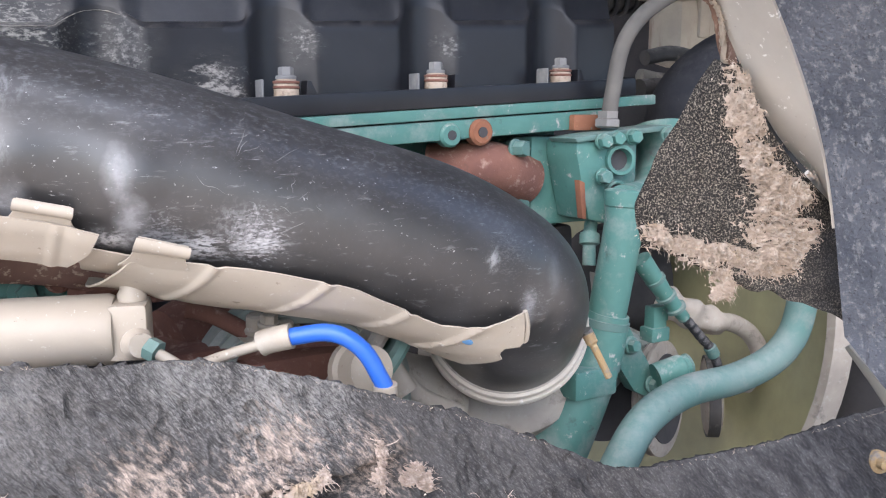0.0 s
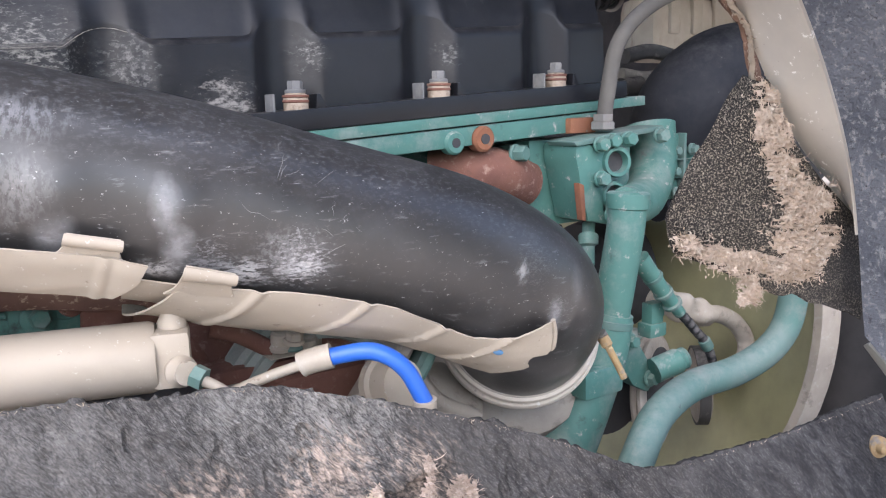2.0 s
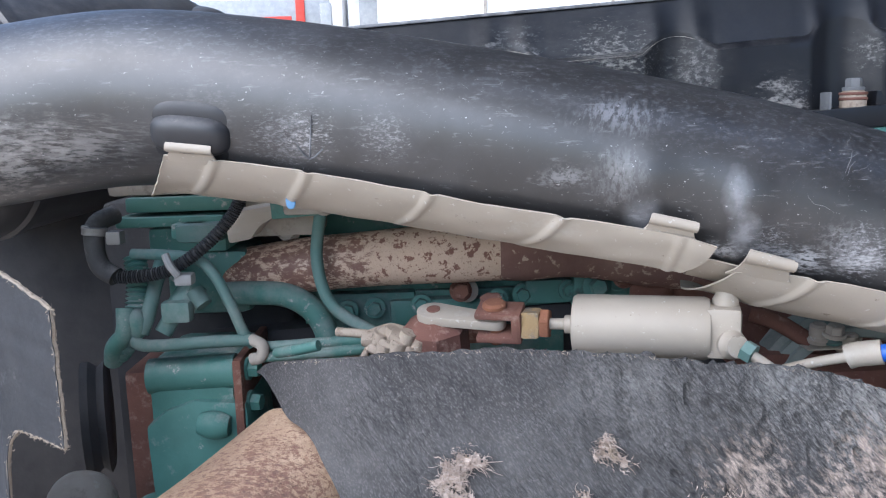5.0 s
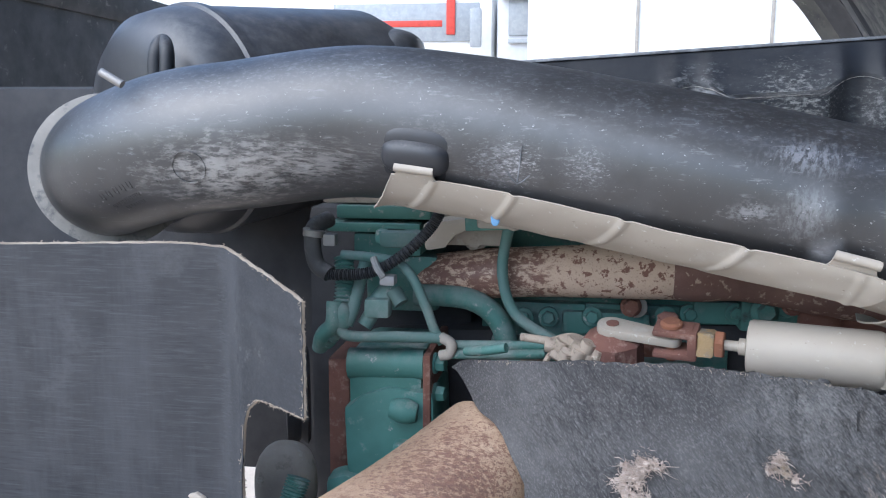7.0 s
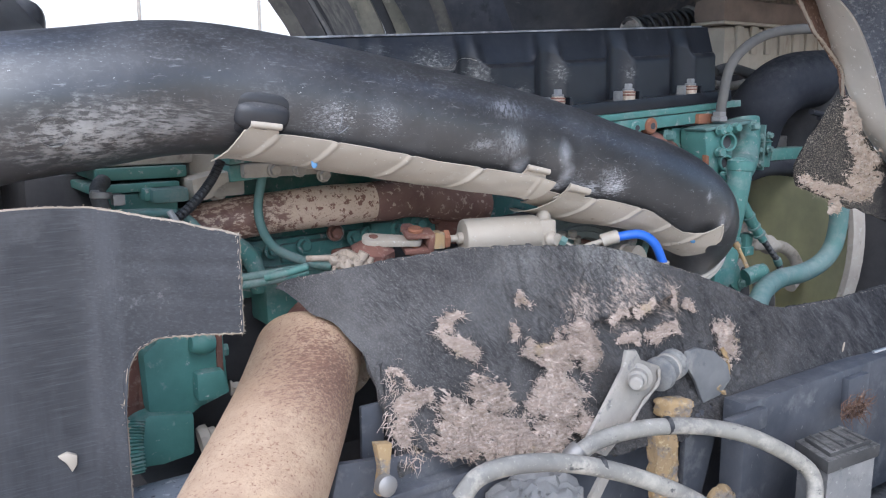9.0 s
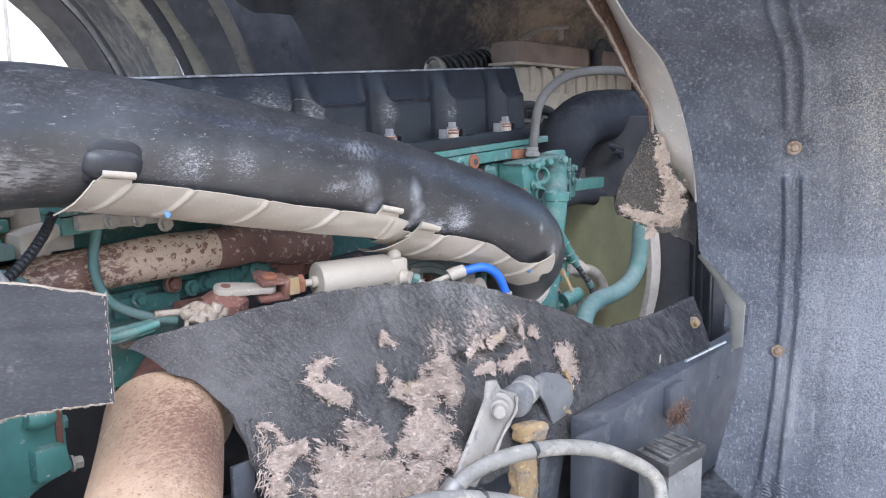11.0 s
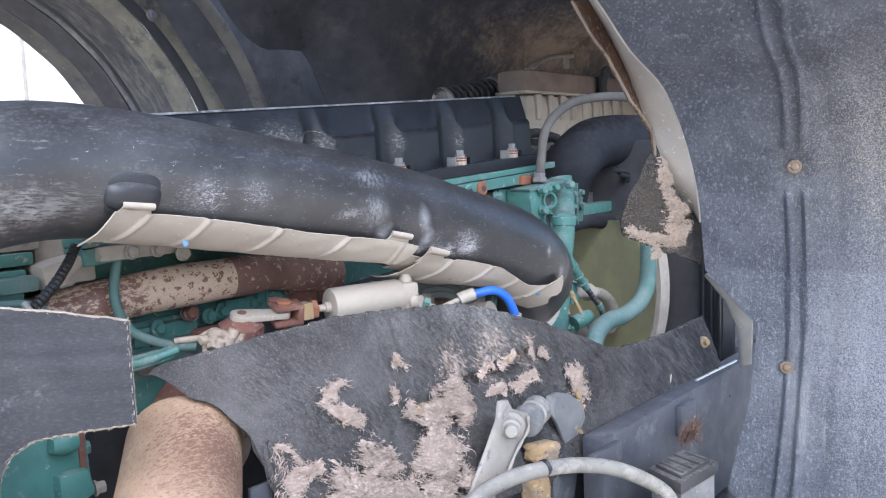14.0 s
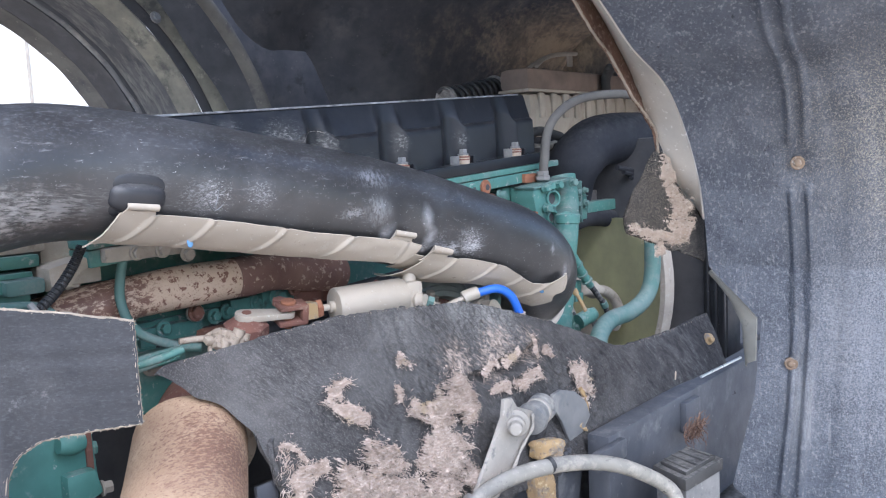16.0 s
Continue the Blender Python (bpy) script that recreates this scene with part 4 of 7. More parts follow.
def heat_shield(start, end, a0, a1, ridges, r, flare, tabs, lip, scoop):
    """A pressed trough that wraps the pipe's underside; start and end: its cut ends across the sheet; a0 and a1: its upper and lower edge in degrees along the engine; flare: how far its lower edge hangs away."""
    ob = thing("heat_shield", "beige painted pressed heat shield clipped under the intake pipe", "heat shield", "heat shields under the intake pipe")

    def point(u, v):
        x = lerps(start, v) + (lerps(end, v) - lerps(start, v)) * u
        c, t, f, d = on_pipe(x)
        lo, hi = lerps(a0, x), lerps(a1, x)
        a = radians(lo + (hi - lo) * v)
        rr = r + 0.0012 * noise.noise((x * 30, v * 3, 2)) + lerps(flare, x) * v
        for q in ridges:
            s = (x + 0.030 * (v - 0.5) + 0.010 * (v - 0.5) ** 2 - q) / 0.0036
            rr += 0.0025 * math.exp(-s * s) * (1 - v ** 6) + 0.0008 * (1 / (1 + math.exp(-max(-30, min(30, s * 2)))) - 0.5)
        rr += scoop * (0.35 + 0.65 * v) * math.exp(-(x - lerps(start, v)) / 0.009)
        if lip:
            w = (x - lip) / 0.004
            rr += 0.0015 * math.exp(-((w + 2.2) / 0.8) ** 2) + 0.0026 / (1 + math.exp(-max(-30, min(30, w * 1.6))))
        return c + (f * math.cos(a) + d * math.sin(a)) * rr
    part("trough", sheet(point, spread(0, 1, 240), spread(0, 1, 18), 0.0016), BEIGE, ob)
    for tx, w, top in tabs:
        def tab(u, v, tx=tx, w=w, top=top):
            x = tx - w / 2 + w * u
            c, t, f, d = on_pipe(x)
            base = lerps(a0, x) + 4
            a = radians(base + (top - base) * v)
            wide = 1 + 0.45 * (1 - v) ** 3
            return c + t * (u - 0.5) * w * (wide - 1) + (f * math.cos(a) + d * math.sin(a)) * (r + 0.001 + 0.0015 * v)
        tb = part("clip_tab", sheet(tab, spread(0, 1, 9), spread(0, 1, 9), 0.0016), BEIGE, ob)
        fold = sheet(lambda u, v, tab=tab: tab(u, 1.0 - 0.34 * v) + (tab(u, 1.0) - on_pipe(tx)[0]).normalized() * (0.0012 + 0.0026 * math.sin(math.pi * min(1.0, v * 1.05)) ** 0.6), spread(-0.03, 1.03, 14), spread(0, 1, 10), 0.0014)
        part("rolled_edge", fold, BEIGE, tb)
    return ob


heat_shield([(0, -0.334), (0.5, -0.346), (1, -0.362)], [(0, 0.094), (0.5, 0.091), (1, 0.080)], [(-0.350, 31), (-0.29, 32), (-0.20, 33), (-0.11, 34), (-0.08, 35), (-0.02, 33), (0.04, 31), (0.07, 30), (0.094, 31)], [(-0.350, 68), (-0.32, 70), (-0.26, 73), (-0.20, 75), (-0.11, 73), (-0.08, 72), (-0.02, 68), (0.01, 65), (0.04, 62), (0.07, 60), (0.09, 55)], [-0.305, -0.230, -0.132, -0.030], 0.0812, [(-0.35, 0.0), (0.09, 0.0)],
            [(-0.311, 0.034, 23), (0.060, 0.031, 21)], 0.078, 0.006)
guard = heat_shield([(0, 0.116), (0.45, 0.100), (0.75, 0.094), (1, 0.096)], [(0, 0.394), (0.10, 0.398), (0.40, 0.411), (0.46, 0.402), (0.56, 0.403), (0.66, 0.411), (1, 0.402)],
            [(0.08, 52), (0.09, 50), (0.11, 48), (0.13, 44), (0.15, 40.5), (0.17, 37.5), (0.19, 34.5), (0.21, 33.5), (0.25, 32), (0.27, 32.5), (0.29, 36), (0.31, 39), (0.33, 42), (0.35, 43), (0.37, 38), (0.385, 26), (0.395, 13), (0.411, 8)],
            [(0.08, 112), (0.11, 106), (0.14, 92), (0.19, 86), (0.21, 78), (0.23, 70), (0.25, 66), (0.29, 66), (0.31, 69), (0.33, 74), (0.35, 79), (0.37, 78), (0.39, 75), (0.411, 66)], [0.158, 0.235, 0.305, 0.366], 0.0822, [(0.08, 0.0085), (0.12, 0.0070), (0.17, 0.0050), (0.21, 0.0010), (0.25, 0.0)],
            [(0.133, 0.032, 29)], 0.0, 0.004)
part("inner_tongue", sheet(lambda u, v: pipe_spot(0.084 + 0.040 * u + 0.006 * v, 47 + 40 * v, 0.0030)[0], spread(0, 1, 14), spread(0, 1, 12), 0.0014), BEIGE, guard)
part("folded_tip", tube([pipe_spot(0.395, 13, 0.0100)[0], pipe_spot(0.402, 19, 0.0105)[0], pipe_spot(0.409, 26, 0.0105)[0], pipe_spot(0.410, 29, 0.0098)[0]], 0.0022, 10, 6), BEIGE, guard)
part("blue_mark", lump(pipe_spot(-0.234, 58, 0.0105)[0], (Vector((0.004, 0, 0)), Vector((0, 0.001, 0)), Vector((0, 0, 0.007)))), BLUEMARK, bpy.data.objects["heat_shield"])
p, way, t = pipe_spot(0.378, 46, 0.0124)
part("blue_mark", lump(p, (t * 0.0055, way * 0.0012, t.cross(way) * 0.0032)), BLUEMARK, guard)

# ---- felt mat ----
FELT_TOP = [(-0.292, 1.232), (-0.275, 1.243), (-0.22, 1.254), (-0.16, 1.265), (-0.09, 1.272), (0.0, 1.268), (0.07, 1.261), (0.13, 1.257), (0.19, 1.241), (0.27, 1.213),
            (0.34, 1.186), (0.40, 1.158), (0.44, 1.138), (0.48, 1.130), (0.56, 1.129), (0.65, 1.130), (0.78, 1.136)]
FELT_LOW = [(-0.292, 1.226), (-0.27, 1.216), (-0.237, 1.184), (-0.215, 1.152), (-0.205, 1.07), (-0.17, 1.04), (-0.1, 1.025), (0.1, 0.99), (0.3, 0.985), (0.78, 0.98)]


def felt_y(x, z):
    return 0.545 + 0.35 * (z - 1.2) - 0.08 * x + 1.6 * max(0.0, -x - 0.05) ** 2


# torn places of the mat: strokes (start, end, half width), how far the fibre swells, how many strands
TEARS = [([((0.010, 0, 1.141), (0.064, 0, 1.129), 0.027), ((0.060, 0, 1.158), (0.070, 0, 1.139), 0.024), ((-0.021, 0, 1.139), (0.037, 0, 1.118), 0.014), ((0.005, 0, 1.106), (-0.026, 0, 1.081), 0.029), ((0.026, 0, 1.083), (-0.014, 0, 1.051), 0.028), ((-0.098, 0, 1.103), (-0.078, 0, 1.094), 0.028), ((-0.136, 0, 1.085), (-0.077, 0, 1.056), 0.024), ((-0.142, 0, 1.060), (-0.028, 0, 1.036), 0.030), ((0.04, 0, 1.05), (0.05, 0, 1.03), 0.02)], 0.024, 3000),
         ([((-0.129, 0, 1.184), (-0.113, 0, 1.195), 0.0135), ((-0.131, 0, 1.174), (-0.098, 0, 1.153), 0.0125)], 0.006, 420), ([((-0.014, 0, 1.203), (-0.007, 0, 1.195), 0.010)], 0.005, 90), ([((-0.034, 0, 1.168), (-0.032, 0, 1.160), 0.008)], 0.004, 60),
         ([((0.124, 0, 1.160), (0.151, 0, 1.166), 0.008), ((0.166, 0, 1.165), (0.203, 0, 1.174), 0.009), ((0.245, 0, 1.183), (0.241, 0, 1.163), 0.010), ((0.261, 0, 1.163), (0.280, 0, 1.158), 0.007)], 0.005, 260), ([((0.132, 0, 1.131), (0.160, 0, 1.133), 0.010), ((0.179, 0, 1.133), (0.233, 0, 1.135), 0.011)], 0.005, 220),
         ([((0.327, 0, 1.117), (0.327, 0, 1.092), 0.024)], 0.009, 400), ([((-0.193, 0, 1.135), (-0.179, 0, 1.118), 0.007), ((-0.180, 0, 1.106), (-0.160, 0, 1.105), 0.013), ((-0.186, 0, 1.095), (-0.197, 0, 1.060), 0.012)], 0.008, 420)]
HOLES = [(-0.032, 1.121, 0.016), (-0.043, 1.105, 0.014), (0.007, 1.172, 0.009), (0.003, 1.156, 0.008)]


def felt_point(u, v):
    x = -0.292 + 1.072 * u
    lo, hi = lerps(FELT_LOW, x), lerps(FELT_TOP, x)
    lo += (0.012 if x < 0.25 else 0.0) * noise.noise((x * 40, 0, 8.0))
    z = lo + (hi - lo) * v
    soft = 0.3 if x > 0.42 else 1.0
    crease = noise.noise((x * 9, z * 9, 1.0)) * 0.008 + noise.noise((x * 34, z * 14, 3.0)) * 0.0035 * soft + (abs(noise.noise((x * 95 + z * 55, z * 70 - x * 30, 7.0))) * 0.006 + abs(noise.noise((x * 50 + z * 30, z * 42 - x * 15, 2.0))) * 0.005) * soft * min(1.0, max(0.25, (x + 0.12) / 0.15))
    # the fold that runs across the mat: a lip over a deep crease
    line = 1.149 + 0.12 * (x - 0.12) + 0.006 * noise.noise((x * 40, 0, 4.0))
    reach = max(0.0, min(1.0, 1.25 - abs(x - 0.19) / 0.085))
    fold = (math.exp(-((z - line) / 0.0075) ** 2) * 0.024 - math.exp(-((z - line - 0.020) / 0.012) ** 2) * 0.010 - math.exp(-((z - line + 0.018) / 0.010) ** 2) * 0.006) * reach
    return Vector((x, felt_y(x, z) + crease + fold, z + noise.noise((x * 90, 0, 5.0)) * 0.0018 * v))


felt = thing("felt_mat", "torn black felt insulation mat with pinkish fibre showing", "insulation mat")
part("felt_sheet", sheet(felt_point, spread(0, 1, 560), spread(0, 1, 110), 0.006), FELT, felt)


def strands(bm, rng, at, spread_x, spread_z, surface, count, length, width, droop=0.3, flow=None):
    """Fine torn fibres: thin bent slivers that stand off a surface; flow gives the angle in which they are matted."""
    for _ in range(count):
        a, q = rng.random() * 2 * math.pi, math.sqrt(rng.random())
        x, z = at[0] + math.cos(a) * q * spread_x, at[2] + math.sin(a) * q * spread_z
        p = surface(x, z)
        if flow is None:
            way = Vector((rng.uniform(-1, 1), rng.uniform(-0.38, 0.0), rng.uniform(-1, 0.8))).normalized()
        else:
            g = flow + rng.gauss(0, 0.6)
            way = Vector((math.cos(g), rng.uniform(-0.22, 0.14), math.sin(g))).normalized()
        side = way.cross(Vector((rng.uniform(-1, 1), rng.uniform(-1, 1), rng.uniform(-1, 1)))).normalized()
        ln, w, curl = length * rng.uniform(0.4, 1.4), width * rng.uniform(0.6, 1.6), rng.uniform(-0.30, 0.30)
        prev = None
        for k in range(5):
            s = k / 4
            c = p + way * ln * s + Vector((0, 0, -droop * ln * s * s)) + side * math.sin(s * 3.1) * ln * curl
            ww = w * (1 - 0.75 * s)
            pair = (bm.verts.new(c - side * ww), bm.verts.new(c + side * ww))
            if prev:
                bm.faces.new((prev[0], prev[1], pair[1], pair[0]))
            prev = pair


def fibre_mass(lobes, surface, parent, mat, seed, swell=0.014, cell=0.0012, count=1500, length=0.010):
    """A torn mass of fibre along some strokes (start, end, half width): uneven crumpled skin and loose strands."""
    rng = random.Random(seed)
    bm = bmesh.new()
    lobes = [(Vector((a[0], 0, a[2])), Vector((b[0], 0, b[2])), r) for a, b, r in lobes]
    x0, x1 = min(min(a.x, b.x) - 1.5 * r for a, b, r in lobes), max(max(a.x, b.x) + 1.5 * r for a, b, r in lobes)
    z0, z1 = min(min(a.z, b.z) - 1.5 * r for a, b, r in lobes), max(max(a.z, b.z) + 1.5 * r for a, b, r in lobes)

    def laid(x, z):
        """Along and across the way in which the fibre lies."""
        lie = 1.5 * noise.noise((x * 20, z * 20, seed + 11)) - 0.7
        wx, wz = x + 0.004 * noise.noise((x * 70, z * 70, seed + 1.5)), z + 0.004 * noise.noise((x * 70, z * 70, seed + 8.5))
        return wx * math.cos(lie) + wz * math.sin(lie), wz * math.cos(lie) - wx * math.sin(lie)

    def inside(x, z):
        q, best = Vector((x + 0.007 * noise.noise((x * 45, z * 45, seed + 21)), 0, z + 0.007 * noise.noise((x * 45, z * 45, seed + 24)))), -9.0
        for a, b, r in lobes:
            w = b - a
            s = min(1.0, max(0.0, (q - a).dot(w) / max(1e-9, w.length_squared)))
            best = max(best, 1 - (q - a - w * s).length / r)
        for hx, hz, hr in HOLES:
            best -= 1.6 * math.exp(-((x - hx) ** 2 + (z - hz) ** 2) / hr ** 2)
        a, b = laid(x, z)
        return best + 0.46 * noise.noise((x * 38, z * 38, seed)) + 0.50 * noise.noise((x * 110, z * 110, seed + 31)) + 0.50 * noise.noise((a * 60, b * 190, seed + 4)) + 0.38 * noise.noise((a * 120, b * 430, seed + 7))

    def top(x, z, e):
        a, b = laid(x, z)
        broad = noise.noise((x * 40, z * 48, seed + 2.0))
        cleft = math.exp(-(noise.noise((a * 26, b * 60, seed + 6.0)) / 0.07) ** 2)
        mat2 = noise.noise((a * 80, b * 300, seed + 3.0))
        mat3 = 1 - 2 * abs(noise.noise((a * 150, b * 620, seed + 5.0)))
        h = swell * min(1.0, e * 1.3) ** 0.7 * (0.60 + 0.55 * broad - 0.75 * cleft) + (0.0030 * mat2 + 0.0013 * mat3) * min(1.0, e * 3)
        return surface(x, z) + Vector((0, -0.0012 - max(-0.0005, h), 0))
    nx, nz, grid = int((x1 - x0) / cell), int((z1 - z0) / cell), {}
    seeds = []
    for i in range(nx + 1):
        for j in range(nz + 1):
            x, z = x0 + i * cell, z0 + j * cell
            e = inside(x, z)
            if e > 0.17:
                p = top(x, z, e)
                grid[i, j] = bm.verts.new(p)
                seeds.append((p, e))
    for (i, j), v in grid.items():
        if (i + 1, j) in grid and (i, j + 1) in grid and (i + 1, j + 1) in grid:
            bm.faces.new((v, grid[i + 1, j], grid[i + 1, j + 1], grid[i, j + 1]))
    bmesh.ops.delete(bm, geom=[v for v in bm.verts if not v.link_faces], context="VERTS")
    for _ in range(count * 4 if seeds else 0):
        p, e = rng.choice(seeds)
        flow = 1.5 * noise.noise((p.x * 20, p.z * 20, seed + 11)) - 0.7 + (math.pi if rng.random() < 0.4 else 0.0)
        strands(bm, rng, p + Vector((0, -0.0006, 0)), 0.0, 0.0, lambda a, b, p=p: p.copy(), 1, length * (0.28 if e < 0.4 else 0.9), 0.00034, 0.1, flow)
    return part("torn_fibre", bm, mat, parent, "frayed pinkish-beige fibre")


def felt_skin(x, z):
    return Vector((x, felt_y(x, z) - 0.004 + noise.noise((x * 9, z * 9, 1.0)) * 0.008, z))


for k, (lobes, swell, count) in enumerate(TEARS):
    fibre_mass(lobes, felt_skin, felt, FIBRE, 11 + k, swell, 0.0009, count if k == 0 else count // 2)
# the tattered lower corner that hangs free
rng = random.Random(5)


def shred(u, v):
    x = -0.208 + 0.035 * u + 0.03 * (1 - v) * u
    z = 1.145 - 0.125 * (1 - v)
    return Vector((x + 0.006 * noise.noise((z * 60, u * 3, 1)), 0.575 - 0.05 * (1 - v) + 0.02 * u + 0.008 * noise.noise((x * 50, z * 50, 2)), z))


part("shredded_corner", sheet(shred, spread(0, 1, 14), spread(0, 1, 40), 0.005), FELT, felt, "shredded corner of the mat")
bm = bmesh.new()
strands(bm, rng, (-0.185, 0, 1.085), 0.028, 0.06, lambda x, z: Vector((x, 0.548 + 0.4 * (z - 1.08), z)), 420, 0.014, 0.0007)
part("loose_fibre", bm, FIBRE, felt, "loose hanging fibre")
part("orange_plug", lathe([(-0.004, 0.011), (0.004, 0.011), (0.005, 0.006), (0.012, 0.0055), (0.013, 0.003)], (0.747, 0.447, 1.091), (-0.4, -1, 0.1), 16), OCHRE, felt, "ochre plug pushed through the mat")
part("scuff", lump((0.597, 0.446, 1.053), (Vector((0.002, 0, 0.001)), Vector((0, 0.0015, 0)), Vector((0.002, 0, 0.008))), 8), CUT, felt)
# frayed pale threads along the upper edge
bm = bmesh.new()
for k in range(300):
    x = -0.285 + 1.06 * rng.random()
    z = lerps(FELT_TOP, x)
    strands(bm, rng, (x, 0, z - 0.001), 0.001, 0.001, lambda a, b: Vector((a, felt_y(a, b) - 0.002, b)), 1, 0.0024, 0.00028, 0.0)
tagged(part("frayed_edge", bm, CUT, felt), "pale frayed edge threads", kind="stuff")

# ---- exhaust ----
exhaust = thing("exhaust_pipe", "thick tan heat-scaled steel exhaust pipe", "exhaust pipe")
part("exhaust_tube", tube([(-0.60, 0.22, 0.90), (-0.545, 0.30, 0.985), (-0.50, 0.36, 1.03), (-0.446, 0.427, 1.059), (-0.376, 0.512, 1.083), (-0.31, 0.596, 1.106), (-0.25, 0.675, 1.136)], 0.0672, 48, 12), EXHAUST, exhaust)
part("joint_flange", lathe([(-0.004, 0.055), (-0.003, 0.066), (0.005, 0.066), (0.006, 0.055)], (-0.205, 0.715, 1.120), (0.62, 0.78, 0.05), 40), ROPE, exhaust, "pale rusted flange")
part("outlet_stub", tube([(-0.255, 0.67, 1.13), (-0.20, 0.73, 1.14), (-0.14, 0.80, 1.14)], 0.058, 32), RUST, exhaust)

# ---- manifold ----
manifold = thing("exhaust_manifold", "rusty cast exhaust manifold with flaking pale scale", "manifold")
part("runner", tube([(-0.36, 0.88, 1.275), (-0.32, 0.868, 1.283), (-0.262, 0.853, 1.293), (-0.20, 0.845, 1.298), (-0.152, 0.839, 1.301), (-0.10, 0.834, 1.302), (-0.052, 0.829, 1.303)], lambda s: 0.0300 + 0.0006 * math.sin(11 * s), 32), SPOTTED, manifold)
part("sleeve", tube([(-0.066, 0.830, 1.303), (-0.040, 0.829, 1.303), (0.0, 0.832, 1.303), (0.05, 0.84, 1.296), (0.10, 0.845, 1.288), (0.16, 0.85, 1.28)], lambda s: 0.0295 + 0.0012 * math.sin(9 * s), 28), FLAKED, manifold)
part("port_flange", block((0.081, 0.855, 1.230), (0.118, 0.900, 1.278), 0.006), RUST, manifold)
part("port_flange", block((0.117, 0.850, 1.235), (0.183, 0.900, 1.273), 0.006), RUST, manifold)
part("collector", tube([(0.225, 0.800, 1.207), (0.185, 0.790, 1.223), (0.156, 0.780, 1.215)], 0.030, 24), RUST, manifold)
part("collector_arm", tube([(0.164, 0.740, 1.251), (0.186, 0.730, 1.244), (0.213, 0.720, 1.227)], 0.008, 14), RUST, manifold)
part("collector_base", block((0.142, 0.720, 1.201), (0.256, 0.800, 1.216), 0.010), RUST, manifold)
part("port_runner", tube([(0.480, 0.860, 1.360), (0.533, 0.820, 1.364), (0.598, 0.830, 1.344)], 0.030, 28), RUST, manifold)
for b in ((0.071, 0.858, 1.266), (-0.107, 0.868, 1.255)):
    hexbolt(b, (0.02, -1, 0.1), 0.010, 0.008, 0.0125, RUST, manifold)
for b in ((0.226, 0.700, 1.238), (0.218, 0.740, 1.229), (0.253, 0.720, 1.222)):
    hexbolt(b, (0, -0.2, 1), 0.008, 0.008, 0.010, BEIGE, manifold)

# ---- engine side, behind the pipes ----
part("block_ledge", block((-0.256, 0.895, 1.203), (-0.158, 0.940, 1.250), 0.004), GREEN, engine)
part("block_ledge", block((-0.159, 0.905, 1.218), (0.099, 0.950, 1.249), 0.004), GREEN, engine)
part("side_cover", block((-0.273, 0.885, 1.168), (0.010, 0.950, 1.208), 0.006), GREEN, engine)
part("block_pad", block((-0.033, 0.885, 1.233), (0.024, 0.940, 1.260), 0.003), GREEN, engine)
for b in ((-0.203, 0.884, 1.235), (-0.036, 0.893, 1.243), (0.051, 0.893, 1.248), (-0.233, 0.880, 1.234)):
    hexbolt(b, (0, -1, 0.05), 0.008, 0.008, 0.0125, GREEN, engine)
part("port_block", block((-0.060, 0.860, 1.272), (0.023, 0.920, 1.282), 0.008), RUST, engine)
part("block_pad", block((0.018, 0.872, 1.229), (0.090, 0.920, 1.271), 0.004), GREEN, engine)
hexbolt((0.043, 0.866, 1.255), (0.05, -1, 0.1), 0.010, 0.012, 0.016, GREEN, engine)
part("core_plug", lathe([(0, 0.016), (0.002, 0.018), (0.006, 0.018)], (0.068, 0.868, 1.266), (0, 1, 0), 28), GREEN, engine)
part("port_column", tube([(0.099, 0.860, 1.221), (0.102, 0.860, 1.245), (0.103, 0.860, 1.269)], lambda u: 0.024 + (0.004 if u > 0.8 else 0.0), 24), RUST, engine)
part("port_column", tube([(0.194, 0.800, 1.253), (0.201, 0.780, 1.244), (0.226, 0.740, 1.231)], 0.014, 16), RUST, engine)
part("turbo_flange", block((0.153, 0.730, 1.200), (0.232, 0.790, 1.217), 0.010), RUST, engine)
part("turbo_flange", block((0.239, 0.710, 1.182), (0.306, 0.780, 1.182), 0.006), ORANGE, engine)
part("clamp_strap", block((0.203, 0.700, 1.224), (0.252, 0.730, 1.225), 0.004), BEIGE, engine)
for b in ((0.218, 0.715, 1.228), (0.243, 0.710, 1.220)):
    part("stud", lathe([(0, 0.010), (0.004, 0.011), (0.006, 0.0085), (0.016, 0.0085), (0.018, 0.006)], b, (0, -0.15, 1), 12), BEIGE, engine)
part("turbo_foot", block((0.205, 0.700, 1.165), (0.307, 0.770, 1.205), 0.012), RUST, engine)
hexbolt((0.229, 0.715, 1.232), (0, -0.4, 1), 0.010, 0.010, 0.013, PALEGREEN, engine)
part("turbo_base", block((0.198, 0.720, 1.142), (0.321, 0.790, 1.158), 0.010), RUST, engine)
part("green_bracket", tube([(0.307, 0.780, 1.212), (0.312, 0.770, 1.189), (0.317, 0.760, 1.168)], 0.009, 10), PALEGREEN, engine)
part("plug_boss", lathe([(0, 0.013), (0.010, 0.013), (0.012, 0.010)], (-0.100, 0.885, 1.252), (0.0, -1, 0.1), 20), GREYDUST, engine)
part("side_pad", block((-0.187, 0.888, 1.213), (-0.082, 0.920, 1.242), 0.006), GREEN, engine)
for b in ((-0.151, 0.884, 1.237), (-0.065, 0.884, 1.241), (0.015, 0.884, 1.248)):
    hexbolt(b, (0, -1, 0.1), 0.008, 0.008, 0.0125, GREEN, engine)
